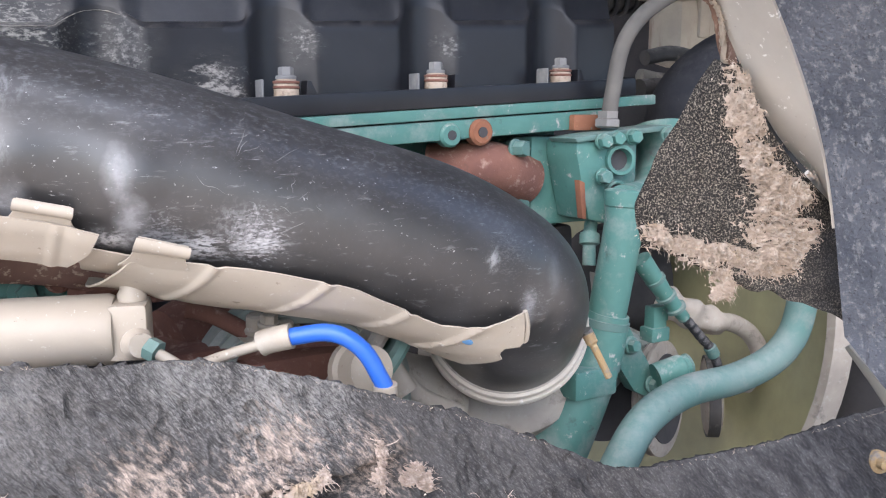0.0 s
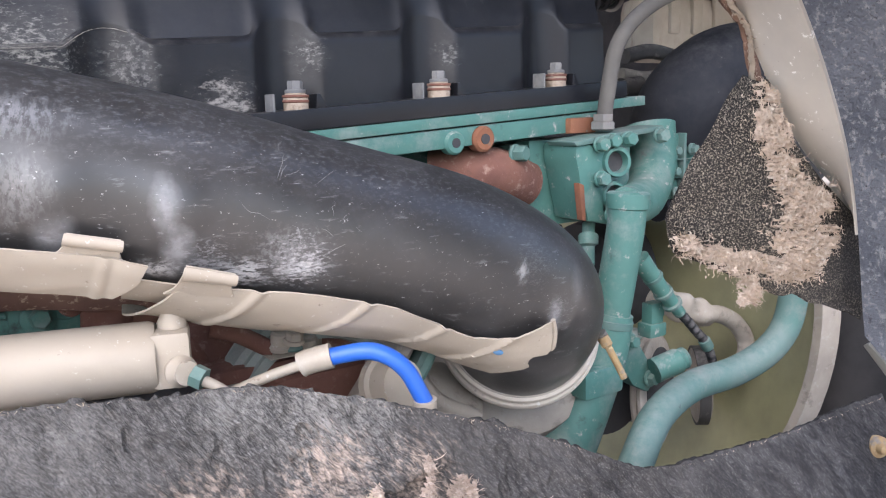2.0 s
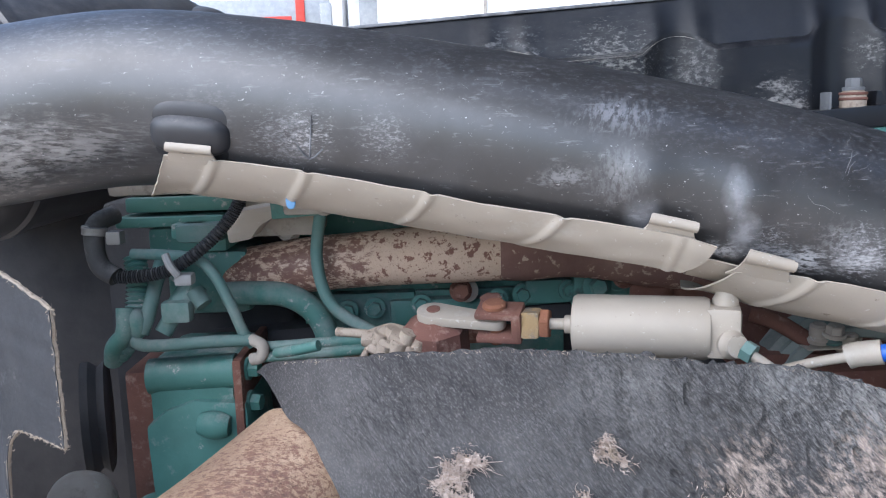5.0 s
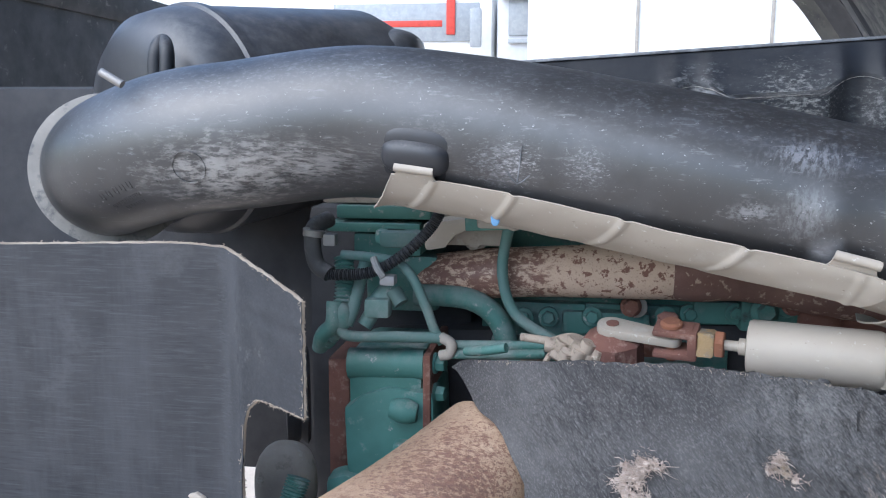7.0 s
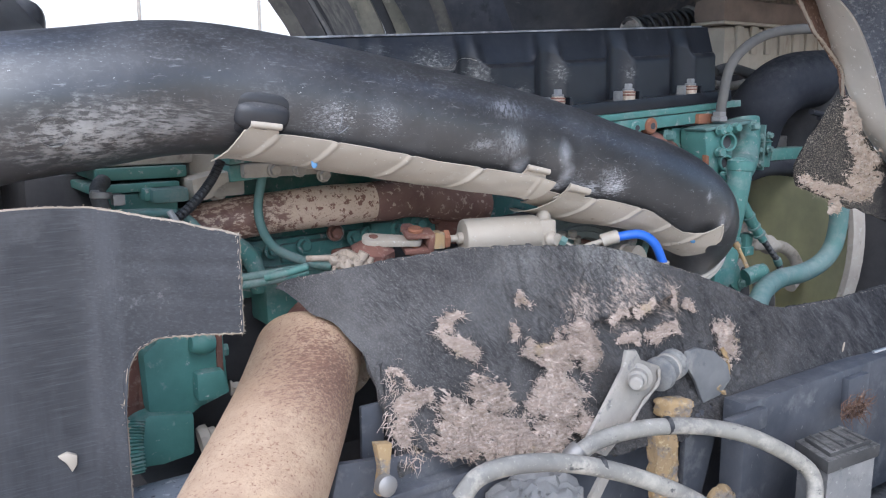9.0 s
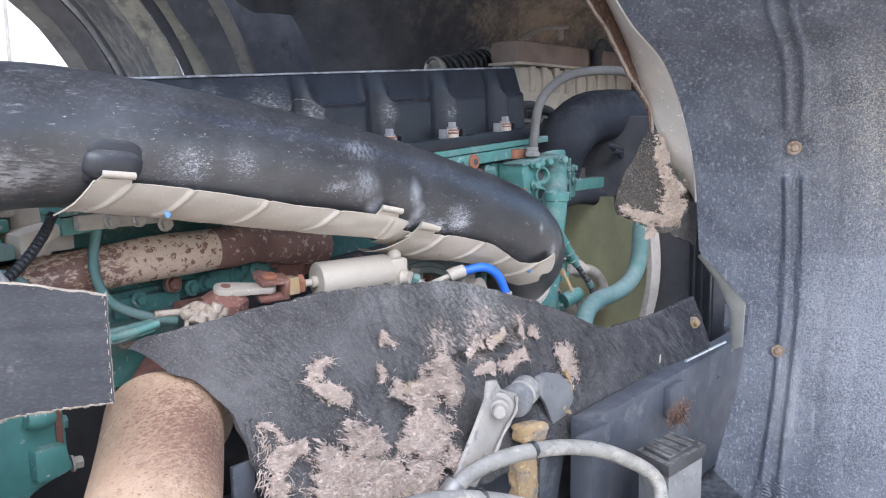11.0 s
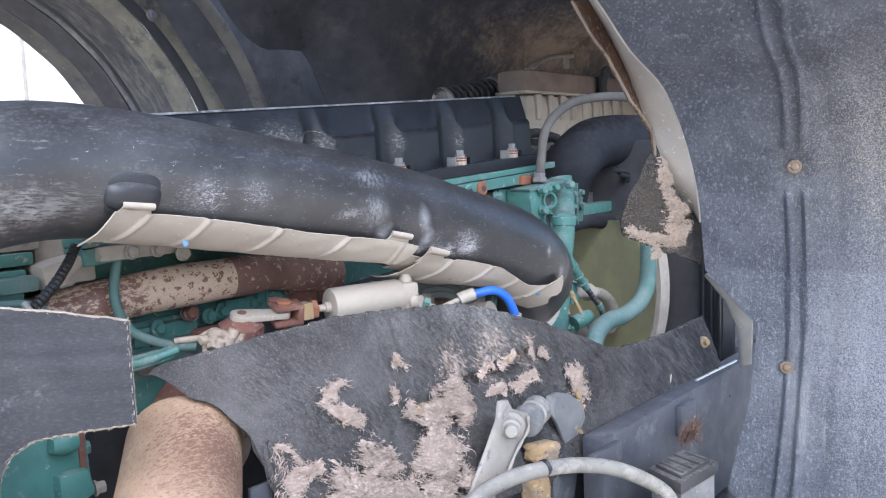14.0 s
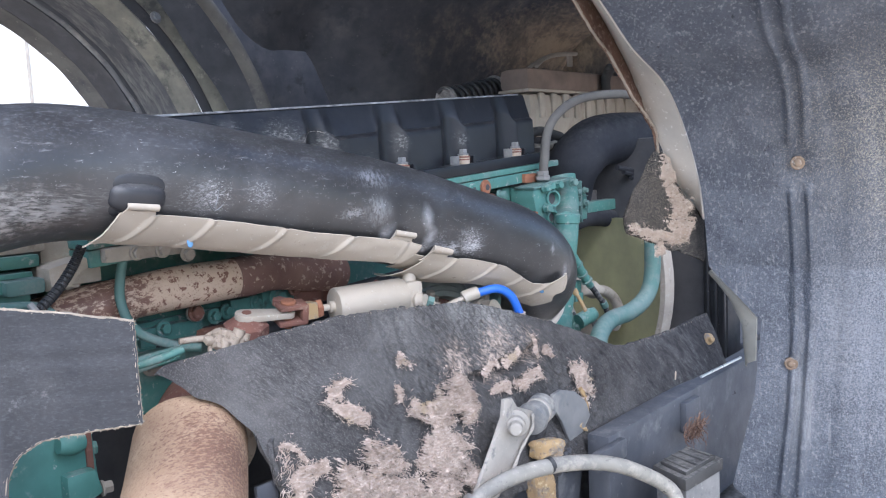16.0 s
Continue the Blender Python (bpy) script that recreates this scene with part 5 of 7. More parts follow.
part("corner_pad", block((-0.246, 0.810, 1.143), (-0.163, 0.870, 1.217), 0.008), GREEN, engine)
hexbolt((-0.219, 0.806, 1.208), (0, -1, 0.1), 0.010, 0.010, 0.014, GREYDUST, engine)
part("pivot_block", block((-0.142, 0.760, 1.223), (-0.064, 0.820, 1.242), 0.008), RUST, engine)
part("pad_dust", block((-0.154, 0.868, 1.215), (-0.057, 0.900, 1.219), 0.008), PALEGREEN, engine)
part("head_face", block((0.595, 0.815, 1.290), (0.691, 0.870, 1.398), 0.004), GREEN, engine)
part("face_rib", block((0.576, 0.812, 1.298), (0.592, 0.860, 1.393), 0.003), PALEGREEN, engine)
hexbolt((0.561, 0.800, 1.384), (0.3, -1, 0.05), 0.0095, 0.014, 0.012, PALEGREEN, engine)
part("rail_lug", lathe([(0, 0.011), (0.003, 0.0135), (0.014, 0.0135)], (0.469, 0.790, 1.401), (0, 1, 0), 20), GREEN, engine)
# solid dark disc on the lug, coloured as the shade in a hole
part("rail_hole", lathe([(0, 0.0055), (0.002, 0.0055)], (0.469, 0.789, 1.401), (0, 1, 0), 16), DARK, engine)
lug = part("lifting_lug", lathe([(0, 0.012), (0.003, 0.015), (0.016, 0.015)], (0.508, 0.788, 1.404), (0, 1, 0), 24), ORANGE, engine, "orange rusted lug")
# again a dark disc for the shaded hole, not an opening
part("lug_hole", lathe([(0, 0.006), (0.002, 0.006)], (0.508, 0.787, 1.404), (0, 1, 0), 16), DARK, lug)
part("rust_block", block((0.635, 0.785, 1.405), (0.678, 0.820, 1.424), 0.003), ORANGE, engine, "orange rusted block")
part("rear_end", block((-0.52, 0.93, 0.90), (-0.30, 1.15, 1.36), 0.015), DARK, engine, "dark rear of the engine")
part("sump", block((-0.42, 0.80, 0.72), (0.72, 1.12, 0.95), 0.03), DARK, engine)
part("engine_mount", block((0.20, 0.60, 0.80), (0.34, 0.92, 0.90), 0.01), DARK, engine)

# thermostat housing
therm = thing("thermostat_housing", "green cast thermostat housing with bolts and round plugs", "thermostat housing")
part("body", block((0.635, 0.765, 1.300), (0.720, 0.830, 1.399), 0.008), GREEN, therm)
part("neck", tube([(0.787, 0.800, 1.409), (0.780, 0.785, 1.362), (0.728, 0.750, 1.324), (0.628, 0.686, 1.325)], lambda s: 0.036 - 0.013 * s, 28), GREEN, therm)
part("neck_collar", lathe([(-0.012, 0.0215), (-0.010, 0.0240), (0.006, 0.0245), (0.008, 0.0215)], (0.6275, 0.682, 1.335), (0.05, 0, 1), 28), GREEN, therm)
part("face_plate", plate([(0.614, 0.752, 1.396), (0.660, 0.752, 1.392), (0.667, 0.752, 1.378), (0.664, 0.752, 1.352), (0.660, 0.752, 1.313), (0.682, 0.752, 1.299), (0.673, 0.752, 1.293), (0.634, 0.752, 1.301), (0.623, 0.752, 1.340), (0.614, 0.752, 1.378)], 0.06, 0.005), GREEN, therm)
part("top_plate", plate([(0.607, 0.748, 1.397), (0.658, 0.748, 1.404), (0.758, 0.748, 1.412), (0.763, 0.748, 1.406), (0.662, 0.748, 1.397), (0.611, 0.748, 1.392)], 0.05, 0.0015), PALEGREEN, therm)
part("rust_seam", plate([(0.617, 0.750, 1.349), (0.625, 0.750, 1.346), (0.629, 0.750, 1.302), (0.623, 0.750, 1.304)], 0.01, 0.001), ORANGE, therm, "rust-stained seam")
for q, r in (((0.674, 0.742, 1.371), 0.019), ((0.670, 0.742, 1.332), 0.016)):
    plug = part("port_ring", lathe([(0.012, r), (0, r), (-0.004, r * 0.93), (-0.004, r * 0.72), (0.002, r * 0.66), (0.012, r * 0.62)], Vector(q) + Vector((0, 0.004, 0)), (0.30, 1, -0.05), 32), GREEN, therm)
    # dark disc painted as the shade at the bottom of the port
    part("bore", lathe([(0.007, r * 0.70), (0.008, r * 0.70)], Vector(q) + Vector((0, 0.004, 0)), (0.30, 1, -0.05), 24), DARK, plug)
for b in ((0.646, 0.745, 1.393), (0.689, 0.742, 1.398), (0.648, 0.745, 1.352), (0.666, 0.745, 1.307), (0.746, 0.742, 1.400), (0.670, 0.750, 1.396)):
    hexbolt(b, (-0.25, -1, 0.05), 0.0085, 0.010, 0.0100, GREEN, therm)
ribs_ = part("ribbed_plate", block((0.777, 0.775, 1.312), (0.861, 0.810, 1.399), 0.004), GREEN, therm)
part("plate_rib", block((0.775, 0.765, 1.365), (0.849, 0.790, 1.366), 0.001), PALEGREEN, ribs_)
part("plate_rib", block((0.776, 0.765, 1.340), (0.851, 0.790, 1.340), 0.001), PALEGREEN, ribs_)
part("plate_rib", block((0.783, 0.765, 1.312), (0.788, 0.790, 1.402), 0.001), PALEGREEN, ribs_)
part("plate_rib", block((0.819, 0.765, 1.308), (0.824, 0.790, 1.400), 0.001), PALEGREEN, ribs_)
for b in ((0.804, 0.768, 1.377), (0.838, 0.768, 1.378), (0.803, 0.768, 1.350), (0.841, 0.768, 1.350), (0.810, 0.768, 1.321)):
    hexbolt(b, (0, -1, 0.05), 0.006, 0.007, 0.008, PALEGREEN, therm)
part("bracket_arm", block((0.871, 0.780, 1.324), (1.046, 0.810, 1.349), 0.003), GREEN, therm)
part("sensor_fitting", tube([(0.657, 0.775, 1.294), (0.647, 0.765, 1.275), (0.643, 0.760, 1.245)], lambda s: 0.0125 if 0.35 < s < 0.6 else 0.008, 12, 12), GREEN, therm)

# coolant pipes and hoses at the front
vent = thing("vent_hose", "dusty grey rubber hose curving up from the engine", "hose")
part("hose_body", tube([(0.672, 0.766, 1.418), (0.676, 0.765, 1.45), (0.690, 0.763, 1.51), (0.722, 0.752, 1.55), (0.775, 0.73, 1.577), (0.855, 0.69, 1.585), (0.95, 0.68, 1.58)], 0.0095, 20), VENT, vent)
part("hose_nut", lathe([(0, 0.013), (0.002, 0.016), (0.010, 0.016), (0.012, 0.013), (0.02, 0.0135)], (0.671, 0.767, 1.408), (0.03, 0, 1), 6), STEEL, vent)
coolant = thing("coolant_pipe", "green painted steel coolant pipe running down the engine front", "coolant pipe")
part("pipe_body", tube([(0.627, 0.682, 1.335), (0.624, 0.682, 1.300), (0.616, 0.687, 1.237), (0.607, 0.694, 1.165)], 0.0215, 28), GREEN, coolant)
part("hose_end", tube([(0.613, 0.690, 1.205), (0.606, 0.695, 1.165), (0.590, 0.703, 1.115), (0.560, 0.712, 1.045)], lambda s: 0.0245 + 0.012 * s, 28), GREEN, coolant, "green hose pushed over the pipe end")
for q, r in (((0.612, 0.691, 1.198), 0.0250), ((0.603, 0.697, 1.152), 0.0280)):
    part("hose_clamp", lathe([(0, r), (0.001, r + 0.0015), (0.009, r + 0.0015), (0.010, r)], q, (-0.16, 0.06, -1), 28), PALEGREEN, coolant)
part("branch", plate([(0.640, 0.735, 1.215), (0.668, 0.735, 1.200), (0.742, 0.735, 1.092), (0.728, 0.735, 1.070), (0.700, 0.735, 1.085), (0.652, 0.735, 1.150)], 0.02, 0.004), GREEN, coolant, "green bracket arm")
part("pipe_flange", block((0.552, 0.668, 1.116), (0.612, 0.705, 1.150), 0.006), GREEN, coolant)
pump = thing("water_pump", "dust-caked grey-green cast pump housing behind the pipes", "pump")
part("pump_body", lathe([(0.045, 0.012), (0.045, 0.030), (0.030, 0.034), (0.028, 0.048), (0.016, 0.052), (0.014, 0.066), (0.0, 0.070), (-0.04, 0.074)], (0.775, 0.830, 1.060), (-0.30, -0.95, 0.15), 48), DUSTGREEN, pump)
part("pump_neck", tube([(0.690, 0.800, 1.075), (0.725, 0.805, 1.100), (0.755, 0.815, 1.130)], 0.024, 20), DUSTGREEN, pump)
for k in range(6):
    a = 0.5 + k * math.pi / 3
    hexbolt((0.771 + 0.058 * math.cos(a), 0.812, 1.062 + 0.058 * math.sin(a)), (-0.30, -0.95, 0.15), 0.006, 0.006, 0.008, DULL, pump)
lower = thing("radiator_pipe", "faded grey-green steel radiator pipe with a bend", "coolant pipe")
part("pipe_body", tube([(0.485, 0.55, 1.055), (0.520, 0.563, 1.093), (0.575, 0.585, 1.122), (0.650, 0.604, 1.132), (0.725, 0.606, 1.133), (0.782, 0.604, 1.146), (0.814, 0.602, 1.170), (0.828, 0.602, 1.205), (0.831, 0.602, 1.25), (0.836, 0.602, 1.34)], 0.0172, 24), PALEGREEN, lower)
sensor = thing("sensor", "rusty orange sensor probe on the intake elbow", "sensor")
part("probe", tube([(0.509, 0.600, 1.214), (0.513, 0.593, 1.200), (0.524, 0.585, 1.173)], lambda s: 0.0058 if s < 0.35 else 0.0036, 12), OCHRE, sensor)
part("probe_base", lathe([(0, 0.006), (0.01, 0.006)], (0.510, 0.605, 1.217), (0.5, -0.1, -0.8), 10), STEEL, sensor)

# fan, shroud and radiator
FC = Vector((0.93, 1.02, 1.16))
shroud = thing("fan_shroud", "yellowed plastic fan shroud with a pale dusty rim", "fan shroud")


def lower_half(bm, top):
    """Cuts a ring open above a height."""
    bmesh.ops.bisect_plane(bm, geom=bm.verts[:] + bm.edges[:] + bm.faces[:], plane_co=(0, 0, top), plane_no=(0, 0, 1), clear_outer=True)
    return bm


part("ring", lower_half(lathe([(-0.02, 0.396), (-0.02, 0.408), (0.012, 0.414), (0.012, 0.402), (-0.02, 0.396)], FC, (1, 0, 0), 80, False), 1.31), GREYDUST, shroud)
part("back_wall", lower_half(lathe([(0.052, 0.06), (0.055, 0.20), (0.035, 0.30), (0.0, 0.36), (-0.012, 0.393), (-0.004, 0.398), (0.01, 0.37), (0.045, 0.31), (0.062, 0.21), (0.060, 0.06), (0.052, 0.06)], FC, (1, 0, 0), 64, False), 1.305), YELLOWED, shroud, "yellowed plastic funnel")
part("fan_hub", lathe([(-0.06, 0.05), (-0.055, 0.085), (0.02, 0.10), (0.03, 0.08)], FC, (1, 0, 0), 32), DARK, shroud)
radiator = thing("radiator", "dark dusty radiator with side tank and ribs", "radiator")
part("core", block((1.00, 0.52, 0.75), (1.10, 1.55, 1.49), 0.01), DARK, radiator)
part("side_tank", block((0.985, 0.50, 0.76), (1.06, 0.56, 1.50), 0.012), PLASTIC, radiator)
for k in range(3):
    part("tank_rib", block((0.975, 0.505 + 0.018 * k, 0.78), (0.985, 0.511 + 0.018 * k, 1.48), 0.002), PLASTIC, radiator)
# wiring and brackets before the fan
loom = thing("fan_wiring", "green-painted wiring conduit with connectors before the fan", "wiring")
part("plug", tube([(0.683, 0.715, 1.256), (0.702, 0.712, 1.232), (0.722, 0.710, 1.208)], lambda s: 0.0125 - 0.002 * s, 14), GREEN, loom, "green-painted connector")
part("plug_collar", tube([(0.722, 0.710, 1.210), (0.738, 0.709, 1.192), (0.752, 0.708, 1.178)], lambda s: 0.0095 if s < 0.55 else 0.0078, 14, 10), CHIPPED, loom)
for q in ((0.704, 0.711, 1.230), (0.722, 0.710, 1.208), (0.738, 0.709, 1.192)):
    part("tape_band", lathe([(-0.003, 0.0100), (-0.002, 0.0128), (0.002, 0.0128), (0.003, 0.0100)], q, (0.62, -0.05, -0.78), 14), PALEGREEN, loom)
part("conduit", ribbed([(0.745, 0.709, 1.185), (0.764, 0.707, 1.167), (0.780, 0.705, 1.150), (0.795, 0.702, 1.134), (0.806, 0.700, 1.112), (0.812, 0.698, 1.085)], 0.0058, 70, 0.0005), PLASTIC, loom)
part("tape_band", lathe([(-0.008, 0.0066), (-0.007, 0.0080), (0.007, 0.0080), (0.008, 0.0066)], (0.797, 0.702, 1.131), (0.55, -0.05, -0.8), 14), PALEGREEN, loom)
part("connector", join(block((0.716, 0.722, 1.150), (0.738, 0.740, 1.192), 0.003), block((0.711, 0.719, 1.148), (0.741, 0.742, 1.166), 0.003), block((0.736, 0.724, 1.172), (0.742, 0.738, 1.186), 0.002)), GREEN, loom)
bypass = thing("bypass_hose", "dusty grey wrapped hose curling before the fan", "hose")
part("hose_body", tube([(0.875, 0.765, 1.146), (0.905, 0.762, 1.140), (0.935, 0.758, 1.122), (0.950, 0.752, 1.095), (0.938, 0.745, 1.072), (0.905, 0.738, 1.058)], 0.0125, 20), GREYDUST, bypass)
part("wrapped_end", tube([(0.795, 0.785, 1.178), (0.822, 0.778, 1.166), (0.850, 0.771, 1.153), (0.885, 0.765, 1.142)], lambda s: 0.021 - 0.004 * s + 0.0022 * math.sin(17 * s), 24, 12, True, lambda s, a: 0.002 * math.sin(3 * a + 9 * s)), GREYDUST, bypass, "lumpy wrapped end")
pump = thing("water_pump", "green water pump with a dusty pulley and bracket", "water pump")
part("casting", lathe([(0, 0.050), (0.02, 0.058), (0.05, 0.058), (0.07, 0.045)], (0.71, 0.80, 1.045), (0.5, 0.85, 0), 32), DARK, pump)
part("boss", tube([(0.722, 0.722, 1.104), (0.742, 0.716, 1.110), (0.764, 0.712, 1.115)], lambda s: 0.0165 if s < 0.85 else 0.014, 20), CHIPPED, pump)
part("boss_face", lathe([(0, 0.0145), (0.003, 0.0145), (0.004, 0.009)], (0.764, 0.712, 1.115), (0.95, -0.2, 0.2), 20), PALEGREEN, pump)
part("pulley", lathe([(0, 0.030), (0.002, 0.064), (0.005, 0.076), (0.009, 0.078), (0.012, 0.072), (0.016, 0.078), (0.020, 0.078), (0.023, 0.070)], (0.786, 0.795, 1.045), (0.42, -0.90, 0.1), 56), GREYDUST, pump)
part("pulley_face", lathe([(0.023, 0.060), (0.0245, 0.060), (0.0245, 0.020)], (0.786, 0.795, 1.045), (0.42, -0.90, 0.1), 40), DARK, pump)
part("belt_pulley", lathe([(0, 0.020), (0.002, 0.050), (0.005, 0.056), (0.009, 0.050), (0.013, 0.056), (0.017, 0.050), (0.021, 0.056), (0.024, 0.05)], (0.915, 0.820, 1.017), (0.75, -0.65, 0.05), 48), GREYDUST, pump)
part("belt", lathe([(0.004, 0.0565), (0.004, 0.0595), (0.020, 0.0595), (0.020, 0.0565), (0.004, 0.0565)], (0.915, 0.820, 1.017), (0.75, -0.65, 0.05), 48, False), RUBBER, pump)
for b in ((0.690, 0.733, 1.146), (0.727, 0.733, 1.090)):
    hexbolt(b, (0, -1, 0.1), 0.008, 0.009, 0.011, GREEN, pump)
part("bracket", plate([(0.655, 0.755, 1.235), (0.672, 0.755, 1.225), (0.690, 0.755, 1.160), (0.705, 0.755, 1.110), (0.690, 0.755, 1.105), (0.668, 0.755, 1.160)], 0.02, 0.003), DUSTSTEEL, pump, "grey dusty bracket")

charge = thing("charge_hose", "large black rubber charge-air hose", "hose")
part("hose_body", tube([(0.874, 0.840, 1.368), (0.862, 0.820, 1.412), (0.868, 0.800, 1.449), (0.918, 0.790, 1.481), (0.991, 0.780, 1.492), (1.093, 0.770, 1.494)], 0.060, 36), CHARGE, charge)
part("hose_body", tube([(1.312, 1.000, 1.429), (1.418, 0.950, 1.375), (1.494, 0.900, 1.303)], 0.02, 18), CHARGE, charge)
for k in range(5):
    part("fin", tube([(0.93 + 0.03 * k, 0.735, 1.425 - 0.012 * k), (1.03 + 0.03 * k, 0.735, 1.408 - 0.016 * k), (1.16 + 0.02 * k, 0.75, 1.365 - 0.022 * k)], 0.006, 8), CHARGE, charge)
part("lower_hose", tube([(0.805, 0.800, 1.301), (0.904, 0.800, 1.312), (1.020, 0.790, 1.295), (1.146, 0.780, 1.241)], 0.022, 20), CHARGE, charge)
part("hose_bracket", plate([(0.921, 0.830, 1.366), (1.025, 0.830, 1.372), (1.087, 0.830, 1.326), (0.957, 0.830, 1.319)], 0.03), STEEL, charge)
lines = thing("fuel_lines", "dark dusty hoses and fittings behind the cover end", "hose")
part("line", tube([(0.929, 0.980, 1.512), (0.990, 0.980, 1.521), (1.066, 0.970, 1.506)], 0.012, 14), RUBBER, lines)
part("line", tube([(0.901, 0.960, 1.484), (0.955, 0.960, 1.479), (1.025, 0.960, 1.487)], 0.010, 14), HOSE, lines)
part("line", tube([(0.891, 0.950, 1.462), (0.931, 0.950, 1.465)], 0.016, 14), RUBBER, lines)
canister = thing("header_tank", "brown and cream dusty header tank above the radiator", "tank")
T0, T1 = Vector((1.117, 1.100, 1.639)), Vector((1.149, 1.100, 1.702))
part("tank_body", block((T0.x + 0.015, 1.105, T0.z - 0.125), (1.80, 1.20, T0.z - 0.003), 0.03), TANKM, canister)
part("tank_lid", block((T0.x, 1.10, T0.z), (1.80, 1.20, T1.z), 0.02), GREYBROWN, canister, "brown dust-covered lid")
part("lid_seam", block((T0.x - 0.003, 1.097, T0.z - 0.003), (1.80, 1.2, T0.z + 0.004), 0.002), TANKM, canister)
for k in range(9):
    p = Vector((T0.x + 0.055 + 0.062 * k, 1.098, T0.z - 0.075))
    part("tank_rib", block(p, p + Vector((0.028, 0.012, 0.070)), 0.005), TANKM, canister)
part("tank_neck", tube([(1.505, 1.080, 1.640), (1.507, 1.080, 1.683), (1.537, 1.080, 1.719)], 0.015, 12), RUBBER, canister)

coil = thing("coil_spring", "black coiled hose spring lying behind the cover", "spring")
S0, S1 = Vector((0.942, 1.250, 1.619)), Vector((1.173, 1.250, 1.657))
SW = (S1 - S0).normalized()
SN = SW.orthogonal().normalized()
SB = SW.cross(SN)
turns = [S0.lerp(S1, k / 143) + (SN * math.cos(k * math.pi / 8) + SB * math.sin(k * math.pi / 8)) * 0.030 for k in range(144)]
part("coil", sweep(bmesh.new(), turns, 0.0055, 8), PLASTIC, coil)
part("core_hose", tube([S0, S1], 0.024, 16, 2), RUBBER, coil)
part("end_ring", lathe([(0, 0.034), (0.006, 0.037), (0.012, 0.034)], S0, SW, 32), STEEL, coil)
part("end_ring", lathe([(0, 0.036), (0.006, 0.040), (0.012, 0.036)], S1 - SW * 0.012, SW, 32), STEEL, coil)

# ---- air cylinder ----
cyl = thing("air_cylinder", "beige painted air cylinder with fittings and a rusty clevis", "air cylinder")
C0, C1 = Vector((-0.0175, 0.664, 1.266)), Vector((0.089, 0.632, 1.267))
CA = (C1 - C0).normalized()
CL = (C1 - C0).length
part("barrel", lathe([(0, 0.020), (0.001, 0.0248), (0.004, 0.0262), (CL - 0.004, 0.0262), (CL, 0.0245)], C0, CA, 48), BEIGE, cyl)
part("end_cap", block((-0.004, -0.019, -0.021), (0.024, 0.019, 0.021), 0.005, Matrix.Translation(C1) @ Matrix.Rotation(math.atan2(CA.y, CA.x), 4, "Z")), BEIGE, cyl)
top = part("port_fitting", lathe([(0, 0.010), (0.006, 0.0105), (0.010, 0.0085), (0.016, 0.0085)], C1 + CA * 0.012 + Vector((0, 0, 0.019)), (0, 0, 1), 12), BEIGE, cyl)
part("rusty_cap", lathe([(0, 0.0075), (0.005, 0.0075), (0.006, 0.005)], C1 + CA * 0.012 + Vector((0, 0, 0.034)), (0, 0, 1), 8), ORANGE, top)
front = part("elbow_fitting", lathe([(0, 0.011), (0.006, 0.012), (0.010, 0.009), (0.016, 0.009)], C1 + CA * 0.010 + Vector((0, -0.016, -0.008)), (0.1, -1, 0.1), 14), BEIGE, cyl)
part("hex_nut", lathe([(0, 0.0085), (0.009, 0.0085)], C1 + CA * 0.016 + Vector((0, -0.030, -0.008)), (0.6, -0.6, -0.35), 6), PALEGREEN, front)
part("air_line", tube([C1 + CA * 0.018 + Vector((0, -0.032, -0.010)), C1 + CA * 0.035 + Vector((0, -0.036, -0.022)), C1 + CA * 0.05 + Vector((0, -0.03, -0.04))], 0.0042, 10), BEIGE, cyl)
part("piston_rod", lathe([(0, 0.005), (0.012, 0.005), (0.013, 0.008), (0.020, 0.008)], C0 - CA * 0.020, CA, 16), BEIGE, cyl)
part("lock_nut", lathe([(0, 0.0125), (0.001, 0.0135), (0.007, 0.0135), (0.008, 0.0125)], C0 - CA * 0.028, CA, 6), ORANGE, cyl)
part("clevis_nut", lathe([(0, 0.0145), (0.002, 0.0158), (0.014, 0.0158), (0.016, 0.0145)], C0 - CA * 0.0445, CA, 4), OCHRE, cyl)
K = C0 - CA * 0.068
TIP = Matrix.Rotation(0.24, 4, "X")
M = Matrix.Translation(K) @ Matrix.Rotation(math.atan2(CA.y, CA.x), 4, "Z") @ TIP
part("clevis", join(block((-0.016, -0.014, 0.008), (0.024, 0.014, 0.0145), 0.003, M), block((-0.016, -0.014, -0.0145), (0.024, 0.014, -0.008), 0.003, M), block((0.016, -0.014, -0.0145), (0.025, 0.014, 0.0145), 0.003, M)), RUST, cyl, "rusty forked clevis")
UP = (M.to_3x3() @ Vector((0, 0, 1))).normalized()
part("clevis_pin", lathe([(-0.020, 0.006), (0.015, 0.006), (0.0151, 0.0105), (0.018, 0.0105), (0.020, 0.008)], K, UP, 18), ORANGE, cyl)
part("clevis_pin", lathe([(0.0, 0.010), (0.008, 0.010), (0.009, 0.007)], K + CA * 0.004 + Vector((-0.006, 0.016, 0.012)), UP, 6), RUST, cyl)
lever = thing("lever_arm", "beige lever arm on a rusty pivot", "lever")
L0, L1 = K.copy(), Vector((-0.137, 0.702, 1.270))
LW = (L1 - L0).normalized()
LS = UP.cross(LW).normalized()
LN = LW.cross(LS).normalized()
LM = Matrix.Translation(L0) @ Matrix((LW, LS, LN)).transposed().to_4x4()
bm = bmesh.new()
ll = (L1 - L0).length
